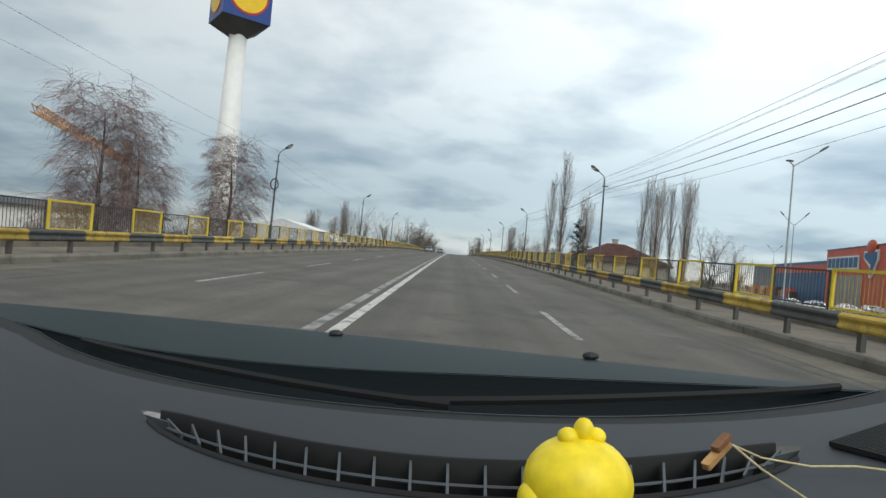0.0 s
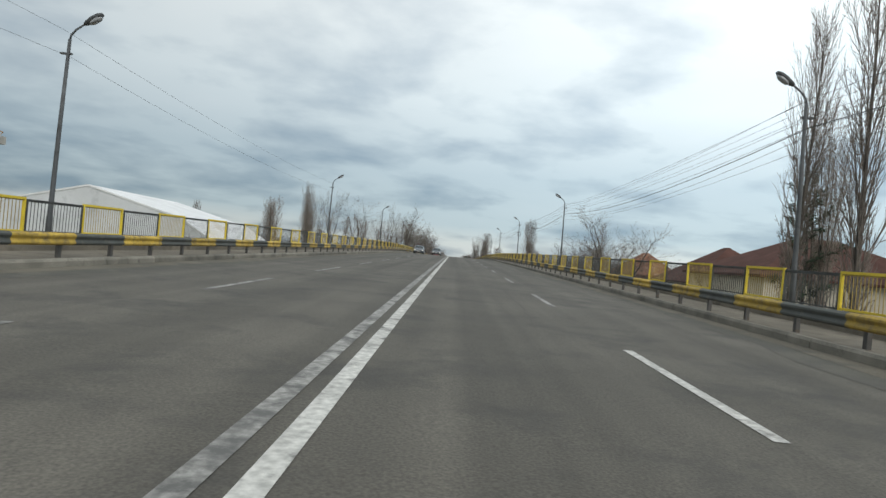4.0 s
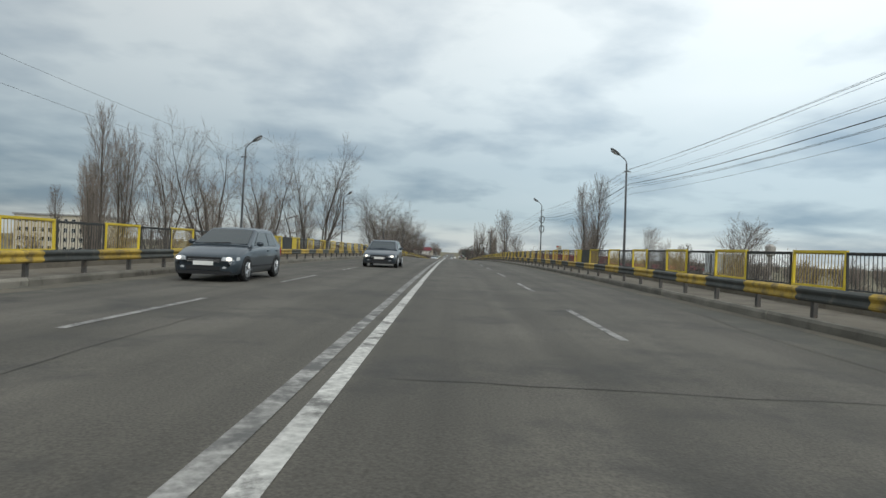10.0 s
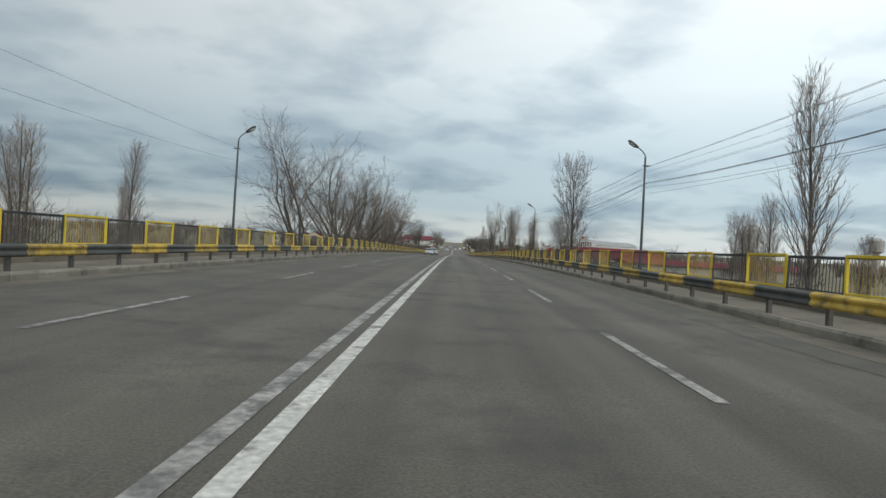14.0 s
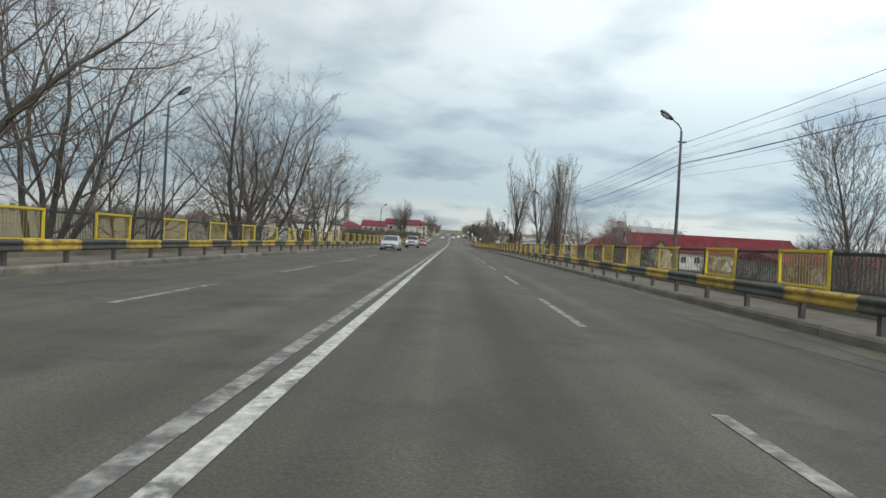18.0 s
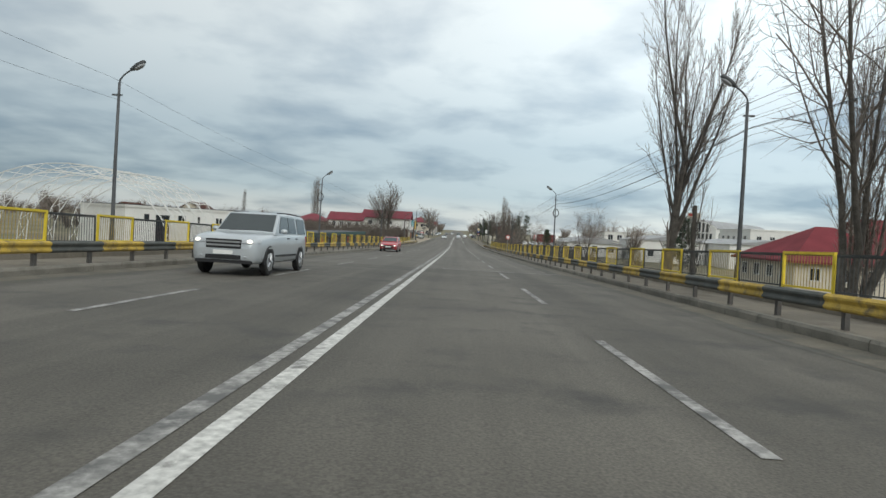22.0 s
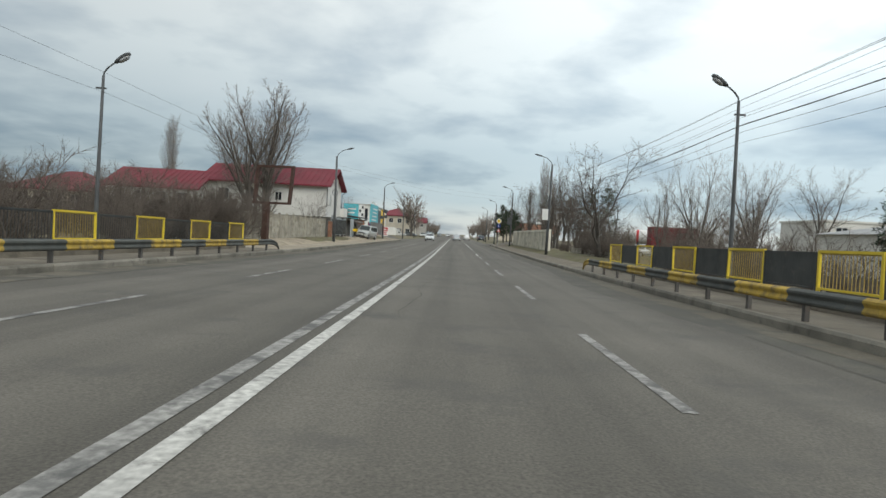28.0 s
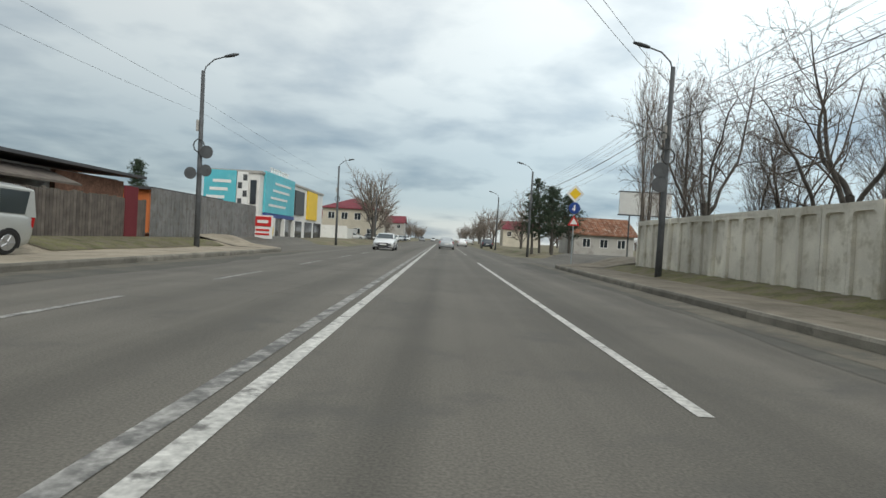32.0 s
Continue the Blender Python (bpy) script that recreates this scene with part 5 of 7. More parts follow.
for turn in (0, 90, 180, 270):
    m = pose(0, 0, 22.25, 0, 0, 38 + turn)
    part("disc", Shape().stack([[(r * math.cos(6.2832 * k / 28), y, r * math.sin(6.2832 * k / 28)) for k in range(28)] for r, y in ((1.45, -1.88), (1.45, -1.96))], m), SIGN_YELLOW, boxsign, "yellow disc")
    part("ring", Shape().stack([[(r * math.cos(6.2832 * k / 28), y, r * math.sin(6.2832 * k / 28)) for k in range(28)] for r, y in ((1.6, -1.88), (1.6, -1.925))], m), SIGN_RED, boxsign, "red ring")

# ----- west: tower crane -----
crane = thing("tower_crane", "orange lattice tower crane over a building site", "crane", pose(-87.5, 157, 0))


def lattice(a, b, w, bays, r, up=Vector((0, 0, 1))):
    """A square lattice beam from a to b."""
    a, b = Vector(a), Vector(b)
    d = (b - a).normalized()
    s = d.cross(up).normalized() if abs(d.dot(up)) < 0.95 else Vector((1, 0, 0))
    u = s.cross(d)
    sh = Shape()
    cs = [(s * i + u * j) * (w / 2) for i, j in ((-1, -1), (1, -1), (1, 1), (-1, 1))]
    for c in cs:
        sh.tube([a + c, b + c], r, 4)
    for k in range(bays):
        p, q = a.lerp(b, k / bays), a.lerp(b, (k + 1) / bays)
        for i in range(4):
            sh.tube([p + cs[i], q + cs[(i + 1) % 4]], r * 0.6, 3)
            sh.tube([p + cs[i], p + cs[(i + 1) % 4]], r * 0.6, 3)
    return sh


part("mast", lattice((0, 0, 0), (0, 0, 21), 1.7, 12, 0.13), CRANE_ORANGE, crane)
part("apex", lattice((0, 0, 21), (0, 0, 26), 1.2, 3, 0.1), CRANE_ORANGE, crane)
part("jib", lattice((0, 0, 20.7), (16.5, -58, 21.8), 1.3, 30, 0.11), CRANE_ORANGE, crane)
part("counter_jib", lattice((0, 0, 20.7), (-5.5, 17, 20.4), 1.3, 8, 0.11), CRANE_ORANGE, crane)
part("counterweight", Shape().box(-6.8, 15.2, 18.6, -4.4, 17.6, 20.2), GREY_WALL, crane, "grey concrete blocks")
part("cab", Shape().box(0.9, -1.2, 18.6, 2.4, 0.6, 20.6, cut=0.15), FRAME_WHITE, crane, "white driver's cab")
for a, b in (((0, 0, 26), (8, -28, 21.6)), ((0, 0, 26), (-5, 15.5, 21))):
    part("tie", Shape().tube([a, b], 0.07, 5), BLACK, crane)

# ----- west: low sheds by the birches, membrane hall, flats -----
shed = thing("long_shed", "low white shed with a dark roof edge", "shed")
part("wall", Shape().box(-62, 55, 0, -30, 64, 4.2), WHITE_WALL, shed)
part("roof", Shape().prism([(54.5, 4.2), (64.5, 4.2), (64.5, 4.35), (59.5, 5.1), (54.5, 4.35)], -62.5, -29.5, "x"), DARK_ROOF, shed)
hall = thing("membrane_hall", "white membrane hall with a pitched roof", "hall")
# the end wall faces away from the light; its greyer colour carries that shade
part("end_wall", Shape().prism([(-42.6, -0.2), (-42.6, 1.32), (-35.9, 5.21), (-28.4, 7.11), (-20.9, 5.21), (-14.2, 1.32), (-14.2, -0.2)], 104.05, 104.3, "y"), GABLE, hall, "end wall toned grey")
part("far_wall", Shape().prism([(-42.6, -0.2), (-42.6, 1.32), (-35.9, 5.21), (-28.4, 7.11), (-20.9, 5.21), (-14.2, 1.32), (-14.2, -0.2)], 119.2, 119.4, "y"), GREY_ROOF, hall, "end wall toned grey")
for s in (-1, 1):
    e = 14.4
    for k in range(3):
        y0 = 104.0 + k * 5.15
        part("roof_bay", Shape().prism([(-28.4, 7.1), (-28.4 + s * 7.5, 5.2), (-28.4 + s * e, 1.3), (-28.4 + s * e, 1.42), (-28.4 + s * 7.5, 5.34), (-28.4, 7.24)], y0, y0 + 5.1, "y"), MEMBRANE, hall, "white membrane bay")
    part("side_wall", Shape().box(-28.4 + s * 13.9 - 0.1, 104.3, -0.2, -28.4 + s * 13.9 + 0.1, 119.2, 1.3), MEMBRANE, hall)
yard_rng = random.Random(12)
for i in range(7):
    x, y = yard_rng.uniform(-60, -24), yard_rng.uniform(70, 98)
    w = yard_rng.uniform(2, 5)
    solid("building_material_stack", Shape().box(-w, -1, 0, w, 1, 0.6).box(-w * 0.9, -0.9, 0.65, w * 0.8, 0.9, 1.2).box(-w * 0.8, -0.9, 1.25, w * 0.5, 0.8, 1.7), CONCRETE, "stacked grey concrete parts in a yard", "stack",
          pose(x, y, 0.0, 0, 0, yard_rng.uniform(0, 180)), group="yard stacks")
flats = thing("apartment_block", "pale four-storey apartment block far behind the railway", "apartment block")
part("wall", Shape().box(-141, 340, 0, -112, 352, 12.4), CREAM_WALL, flats)
part("roof", Shape().box(-141.4, 339.6, 12.4, -111.6, 352.4, 12.9), GREY_ROOF, flats)
for floor in range(4):
    for w in spread_windows("y", 340, -1, -140.5, -112.5, 11, 1.3, 0.9 + floor * 3.0, 2.4 + floor * 3.0):
        window_on(flats, *w)

for x, y, z0, e, r in ((-79.5, 498, 0, 5.0, 7.4), (-96.5, 500, 0, 4.2, 6.2), (-91, 520, 0, 4.6, 6.6), (-70, 530, 0, 4.0, 5.8), (-60, 515, 0, 3.6, 5.6), (-49, 500, 0, 3.4, 5.2)):
    house("cream house with a dark pitched roof", x, x + 8, y, y + 9, z0, e, r, "y", CREAM_WALL, BROWN_ROOF, spread_windows("y", y, -1, x, x + 8, 2, 1.2, e - 2.2, e - 0.9))

# ----- west: red-roofed houses at the foot of the bridge -----
main = thing("house", "large white house with a red metal roof and jutting upper floor", "house", group="houses")
part("upper_wall", gable_walls(-26, -12.5, 485.6, 494.0, 2.9, 6.25, 8.25, "x"), WHITE_WALL, main, "white upper floor")
part("ground_wall", Shape().box(-26, 486.2, 0.0, -15.4, 493.4, 2.7), GREY_WALL, main, "grey recessed ground floor")
part("floor_slab", Shape().box(-26, 485.6, 2.7, -12.5, 494.0, 2.9), WHITE_WALL, main)
gable_roof(main, -26, -12.5, 485.6, 494.0, 6.25, 8.25, "x", RED_ROOF, 0.6, label="red metal roof slope")
for w in ((("x", -12.5, 1, 491.0, 491.7, 3.9, 5.6)), ("y", 485.6, -1, -24.5, -23.3, 4.0, 5.3), ("y", 485.6, -1, -21.2, -20.2, 4.2, 5.3), ("y", 485.6, -1, -18.2, -17.4, 4.2, 5.2), ("x", -12.5, 1, 487.4, 488.2, 3.9, 5.3)):
    window_on(main, *w)
part("balcony", Shape().box(-12.5, 491.9, 2.9, -11.6, 494.0, 3.05).box(-11.7, 491.9, 3.05, -11.6, 494.0, 3.95).box(-12.5, 493.9, 3.05, -11.7, 494.0, 3.95), WHITE_WALL, main, "white balcony")
part("drain_pipe", Shape().tube([(-12.42, 485.7, 6.1), (-12.40, 485.7, 3.9), (-12.9, 486.1, 3.2), (-12.9, 486.1, 2.8)], 0.05, 6), DARK_ROOF, main, "dark drain pipe")
part("drain_pipe", Shape().tube([(-12.0, 494.3, 6.0), (-12.35, 494.05, 5.6), (-12.4, 494.05, 3.0)], 0.05, 6), DARK_ROOF, main, "dark drain pipe")
house("white house with a red metal roof behind a bare tree", -36, -26.2, 484.5, 493, 0, 4.9, 7.0, "x", WHITE_WALL, RED_ROOF, spread_windows("y", 484.5, -1, -35.5, -26.5, 4, 1.1, 3.0, 4.4))
house("white house with a red hipped roof", -46, -36.4, 486, 495, 0, 4.0, 6.2, "x", CREAM_WALL, RED_ROOF, spread_windows("y", 486, -1, -45.5, -37, 3, 1.1, 2.2, 3.5), hip=True)
house("old house with a faded roof beyond the shrubs", -62, -52, 478, 487, 0, 3.2, 5.0, "x", CREAM_WALL, BROWN_ROOF, spread_windows("y", 478, -1, -61, -53, 3, 1.1, 1.6, 2.8))

# precast fence of boards between posts
pf = thing("precast_fence_west", "grimy precast concrete fence with stacked boards and a pierced top", "fence", group="concrete fences")
for k in range(1, 14):
    y = 457.5 + k * 2.05
    part("post", Shape().box(-12.36, y - 0.07, 0.2, -12.2, y + 0.07, 2.5), OLD_PRECAST, pf)
    if k < 13:
        for j in range(3):
            part("board", Shape().box(-12.31, y + 0.075, 0.35 + j * 0.5, -12.25, y + 1.97, 0.83 + j * 0.5), OLD_PRECAST, pf)
        top = Shape().box(-12.31, y + 0.075, 1.85, -12.25, y + 1.97, 1.95).box(-12.31, y + 0.075, 2.25, -12.25, y + 1.97, 2.35)
        for i in range(11):
            top.box(-12.30, y + 0.11 + i * 0.17, 1.95, -12.26, y + 0.19 + i * 0.17, 2.25)
        part("pierced_board", top, OLD_PRECAST, pf, "pierced top board")

# gate, tin sheet, sheds, plank and sheet fences
gate = thing("driveway_gate", "grey sheet double gate with black bars and arched top", "gate")
for k in range(4):
    y0 = 484.9 + k * 2.2
    top = [(y0 + 2.1 * i / 8, 2.55 + 0.30 * math.sin(math.pi * (i / 8 if k % 2 else 1 - i / 8) * 0.5)) for i in range(9)]
    leaf = part("gate_leaf", Shape().prism([(y0, 0.75)] + top + [(y0 + 2.1, 0.75)], -12.03, -11.97, "x"), TIN, gate)
    for q in ((y0 + 0.05, 0.6), (y0 + 2.0, 0.6)):
        part("stile", Shape().box(-12.07, q[0], 0.55, -11.94, q[0] + 0.06, 2.55), BLACK, leaf)
    part("top_bar", Shape().tube([(-11.95, a, b) for a, b in top], 0.035, 6), BLACK, leaf, "black arched bar")
    for i in range(15):
        part("bar", Shape().box(-11.965, y0 + 0.12 + i * 0.132, 0.8, -11.945, y0 + 0.15 + i * 0.132, 2.5), BLACK, leaf)
    for i in range(3):
        part("panel_ornament", Shape().ball((-11.93, y0 + 1.05, 1.55 + 0.24 * i), (0.02, 0.17, 0.10), n=10, rows_=6), BLACK, leaf, "black scroll ornament")
    for z in (0.82, 1.2, 2.42):
        part("rail", Shape().box(-11.975, y0 + 0.06, z, -11.935, y0 + 2.04, z + 0.05), BLACK, leaf)
part("gate_post", Shape().box(-12.2, 484.3, 0.3, -11.8, 484.8, 2.2, cut=0.03), BRICK_WALL, gate, "brick gate post")
tin = thing("tin_sheet_panel", "upright corrugated zinc sheets beside the gate", "sheet panel")
for k in range(14):
    part("sheet", Shape().box(-11.62 + 0.03 * (k % 2), 494.4 + k * 0.16, 0.3, -11.57 + 0.03 * (k % 2), 494.558 + k * 0.16, 2.75), TIN, tin)
shed2 = thing("brick_shed", "long low shed with a dark overhanging roof and brick end", "shed")
part("wall", Shape().box(-24, 496.5, 0, -13.4, 514.2, 3.05), GREY_WALL, shed2)
part("brick_end", Shape().box(-13.4, 509.5, 0, -13.2, 514.3, 3.0), BRICK_WALL, shed2, "bare brick wall")
part("roof", Shape().prism([(-25, 3.75), (-12.5, 3.2), (-12.5, 3.32), (-25, 3.87)], 495.8, 515.0, "y"), DARK_ROOF, shed2)
part("lean_to_roof", Shape().prism([(-13.4, 2.9), (-12.0, 2.4), (-12.0, 2.48), (-13.4, 2.98)], 500.5, 509.2, "y"), PLANK, shed2, "sagging rusty lean-to")
orange = thing("orange_shed", "low shed with an orange wall", "shed")
part("wall", Shape().box(-26, 521, 0, -15.6, 531, 3.1), ORANGE_WALL, orange)
part("roof", Shape().box(-26.4, 520.6, 3.1, -15.2, 531.4, 3.25), DARK_ROOF, orange)
pk = thing("plank_fence", "dark weathered plank fence", "fence")
for k in range(66):
    y = 501.5 + k * 0.19
    part("plank", Shape().box(-12.05, y, 0.5, -12.0, y + 0.165, 2.15 + 0.1 * fence_rng.random()), PLANK, pk)
part("door", Shape().box(-12.06, 512.2, 0.45, -11.96, 513.2, 2.7), OLD_RED, pk, "dull red door")
sf = thing("sheet_metal_fence", "grey corrugated sheet fence", "fence")
for k in range(17):
    y = 514.0 + k * 0.9
    sh = Shape()
    for j in range(5):
        sh.box(-12.05 + 0.03 * (j % 2), y + 0.18 * j, 0.4, -12.0 + 0.03 * (j % 2), y + 0.18 * j + 0.18, 2.8)
    part("sheet", sh, OLD_SHEET, sf)
ban = thing("advert_board", "red and white advertising board on the fence", "sign")
part("board", Shape().box(-12.3, 529.8, 0.5, -10.9, 529.9, 2.2), SIGN_WHITE, ban)
part("red_field", Shape().box(-12.2, 529.76, 1.4, -11.0, 529.8, 2.1), SIGN_RED, ban, "red field")
for z in (0.75, 1.05):
    part("bar", Shape().box(-12.1, 529.77, z, -11.1, 529.8, z + 0.14), SIGN_RED, ban, "red bar of unreadable writing")
part("bar", Shape().box(-12.0, 529.74, 1.62, -11.2, 529.76, 1.85), SIGN_WHITE, ban, "white bar of unreadable writing")

# turquoise shop
shop = thing("turquoise_shop", "two-storey shop with turquoise advertising panels over white shop fronts", "shop")
part("wall", Shape().box(-22.6, 546, 0, -17, 577, 6.7), WHITE_WALL, shop)
part("parapet", Shape().box(-22.75, 545.85, 6.7, -16.85, 577.15, 6.95), GREY_WALL, shop)
front = part("panel", Shape().box(-22.5, 545.82, 3.3, -19.3, 545.97, 6.85), TURQUOISE, shop, "turquoise panel")
pics = part("panel", Shape().box(-19.2, 545.82, 3.3, -18.1, 545.97, 6.75), SIGN_WHITE, shop, "white panel of pictures")
for k in range(4):
    part("picture_field", Shape().box(-19.1 + 0.5 * (k % 2), 545.78, 3.5 + 0.8 * k, -18.7 + 0.5 * (k % 2), 545.81, 4.1 + 0.8 * k), GATE, pics, "dark picture field")
for k in range(3):
    part("bar", Shape().box(-22.2 + 0.3 * k, 545.78, 4.0 + 0.8 * k, -20.4 + 0.3 * k, 545.81, 4.3 + 0.8 * k), SIGN_WHITE, front, "white bar of unreadable writing")
part("stair_window", Shape().box(-17.9, 545.9, 3.6, -17.3, 545.99, 6.0), GLASS, shop, "tall dark window")
sidep = part("panel", Shape().box(-16.97, 547.2, 2.9, -16.75, 559.0, 7.1), TURQUOISE, shop, "turquoise panel")
for k in range(4):
    part("bar", Shape().box(-16.74, 548.4 + k * 0.7, 3.6 + 0.8 * k, -16.71, 555.0 + k * 0.7, 3.85 + 0.8 * k), SIGN_WHITE, sidep, "white bar of unreadable writing")
part("panel", Shape().box(-16.97, 560.0, 3.2, -16.8, 564.5, 6.2), GATE, shop, "dark picture panel")
part("panel", Shape().box(-16.97, 566.5, 2.8, -16.8, 572.5, 6.6), SIGN_YELLOW, shop, "yellow panel")
part("fascia", Shape().box(-16.97, 547.2, 2.45, -16.7, 559.0, 2.85), SIGN_BLUE, shop, "blue strip over the doors")
for y0, y1 in ((547.5, 550), (551, 554), (555, 558.5), (560, 564), (566, 570), (571.5, 576)):
    part("shop_front", Shape().box(-16.99, y0, 0.2, -16.9, y1, 2.4), GLASS, shop, "dark shop front")
for y in (550.4, 554.4, 558.9):
    part("pier", Shape().box(-16.95, y - 0.2, 0.1, -16.55, y + 0.2, 2.45), WHITE_WALL, shop, "white pier")
part("side_room", Shape().box(-23.6, 545.2, 0, -20.2, 546.0, 2.9), WHITE_WALL, shop, "white annexe")
rf = part("roof_sign", Shape().box(-17.1, 549.5, 7.65, -17.0, 557, 7.75).box(-17.1, 549.5, 7.0, -17.0, 557, 7.1), SIGN_WHITE, shop, "white lettering frame on the roof")
for k in range(7):
    part("bar", Shape().box(-17.1, 549.8 + k * 1.04, 7.1, -17.0, 550.4 + k * 1.04, 7.65), SIGN_WHITE, rf, "white bar of a roof sign")
bin_ = thing("waste_bin", "yellow plastic waste bin before the shop", "bin", pose(-15.9, 546.2, 0.35))
part("tub", Shape().stack([[(-0.3, -0.3, 0), (0.3, -0.3, 0), (0.3, 0.3, 0), (-0.3, 0.3, 0)], [(-0.36, -0.36, 0.95), (0.36, -0.36, 0.95), (0.36, 0.36, 0.95), (-0.36, 0.36, 0.95)]]), SIGN_YELLOW, bin_)
part("lid", Shape().box(-0.38, -0.38, 0.95, 0.38, 0.38, 1.05, cut=0.05), SIGN_YELLOW, bin_)
house("two-storey cream house with a red hipped roof", -24, -12, 612, 624, 0, 6.6, 9.0, "x", CREAM_WALL, RED_ROOF,
      spread_windows("y", 612, -1, -23.5, -12.5, 4, 1.4, 1.0, 2.5) + spread_windows("y", 612, -1, -23.5, -12.5, 4, 1.4, 4.2, 5.7) + spread_windows("x", -12, 1, 613, 623, 3, 1.4, 4.2, 5.7), hip=True, chimney=(-18, 620, 9.4))
wallw = thing("white_yard_wall", "white rendered yard wall with a gate gap", "wall")
part("wall", Shape().box(-32, 595, 0, -16, 595.3, 2.6), WHITE_WALL, wallw)
part("wall", Shape().box(-16.2, 595.3, 0, -15.9, 608, 2.2), WHITE_WALL, wallw)
for x, y, e in ((-40, 640, 5), (-26, 655, 4.5), (-22, 690, 6), (-38, 700, 5), (18, 650, 5), (24, 690, 5.5)):
    house("pale house far along the road", x, x + 10, y, y + 9, 0, e, e + 2.2, "x", GREY_WALL if y > 660 else CREAM_WALL, BROWN_ROOF if int(x) % 2 else RED_ROOF, spread_windows("y", y, -1, x, x + 10, 3, 1.2, e - 2.0, e - 0.7))

# ----- east: hardware store and its car park -----
store = thing("hardware_store", "large store with an orange-red entrance block and long blue walls", "store", pose(96.0, 153.3, 0, 0, 0, -105))
part("red_block", Shape().box(0, 0, 0, 46, 40, 13.9), RED, store, "orange-red entrance block")
part("blue_wall", Shape().box(-90, 2, 0, 0, 38, 11.7), BLUE, store, "blue cladding")
part("red_stripe", Shape().box(-62, 1.9, 8.6, 0, 2.0, 10.8), RED, store, "orange-red stripe")
part("parapet_cap", Shape().box(-0.15, -0.15, 13.9, 46.15, 40.15, 14.1), BLUE, store, "thin dark cap")
part("entrance", Shape().box(7.5, -0.12, 0, 23.5, 0.0, 7.6), GREY_ROOF, store, "grey glazed entrance")
for k in range(5):
    part("entrance_post", Shape().box(7.5 + 3.92 * k, -0.2, 0, 7.8 + 3.92 * k, -0.12, 7.6), TIN, store)
board = part("sign_board", Shape().box(1.6, -0.25, 9.0, 21.4, 0.0, 12.1), SIGN_WHITE, store, "white sign board")
for k in range(7):
    part("bar", Shape().box(2.1 + k * 2.75, -0.32, 9.4, 4.3 + k * 2.75, -0.25, 11.7), BLUE, board, "dark blue bar of a shop sign")
emb = part("emblem", Shape().prism([(24.2, 11.2), (24.2, 12.8), (31.4, 13.0), (31.6, 10.8), (28.6, 6.9), (27.4, 7.1), (27.7, 9.2)], -0.3, 0.0, "y"), SIGN_WHITE, store, "white-edged emblem")
part("emblem_field", Shape().prism([(24.7, 11.4), (24.8, 12.4), (30.9, 12.5), (31.0, 11.0), (28.5, 7.6), (28.0, 7.7), (28.3, 9.8)], -0.4, -0.3, "y"), BLUE, emb, "dark blue field")
part("emblem_cap", Shape().ball((27.8, -0.2, 13.6), (2.6, 0.4, 1.6), n=16, rows_=8), RED, emb, "red rounded cap", smooth=True)
goods = thing("goods_rack", "low row of orange and pale goods before the store wall", "goods rack", pose(96.0, 153.3, 0, 0, 0, -105))
for k in range(16):
    part("crate", Shape().box(-62 + k * 3.2, -5.0, 1.0, -59.2 + k * 3.2, -3.0, 2.7 + 0.5 * (k % 3), cut=0.08), (RED, CREAM_WALL, RED, RUST)[k % 4], goods)
for x, y, top in ((47.9, 83.1, 12.0), (84.5, 157.0, 12.6)):
    pl = thing("car_park_lamp", "grey lamp mast with two arms spread upward", "street lamp", pose(x, y, 0, 0, 0, -25), group="car park lamps")
    part("pole", Shape().tube([(0, 0, -0.2), (0, 0, top)], [0.10, 0.05], 10), TIN, pl)
    for sd in (-1, 1):
        arm = part("arm", Shape().tube([(0, 0, top - 0.05), (sd * 0.5, 0, top + 0.35), (sd * 1.3, 0, top + 1.25)], 0.045, 6), TIN, pl)
        part("lamp_head", Shape().ball((0, 0, 0), (0.42, 0.16, 0.09), Matrix.Translation((sd * 1.5, 0, top + 1.5)) @ Matrix.Rotation(-sd * 0.85, 4, "Y"), n=8, rows_=5), POLE, arm)
tl = thing("tall_lamp", "tall slender grey lamp with one long and one short arm", "street lamp", pose(24.4, 41.6, 0))
part("pole", Shape().tube([(0, 0, 0.0), (0, 0, 11.6)], [0.085, 0.045], 10), TIN, tl)
for dx, dz, ln in ((1.55, 1.1, 0.4), (-0.22, 0.28, 0.3)):
    arm = part("arm", Shape().tube([(0, 0, 11.5), (dx, -0.3 * dx, 11.5 + dz)], 0.04, 6), TIN, tl)
    part("lamp_head", Shape().ball((0, 0, 0), (ln, 0.14, 0.08), Matrix.Translation((dx * 1.1, -0.33 * dx, 11.55 + dz * 1.1)) @ Matrix.Rotation(-0.6 if dx > 0 else 0.0, 4, "Y"), n=8, rows_=5), POLE, arm)
lot = Shape().sheet([[(x, y, 0.06) for x in (34, 90, 120)] for y in (70, 130, 230)])
solid("car_park_surface", lot, ASPHALT, "grey asphalt car park", "car park", kind="structure")

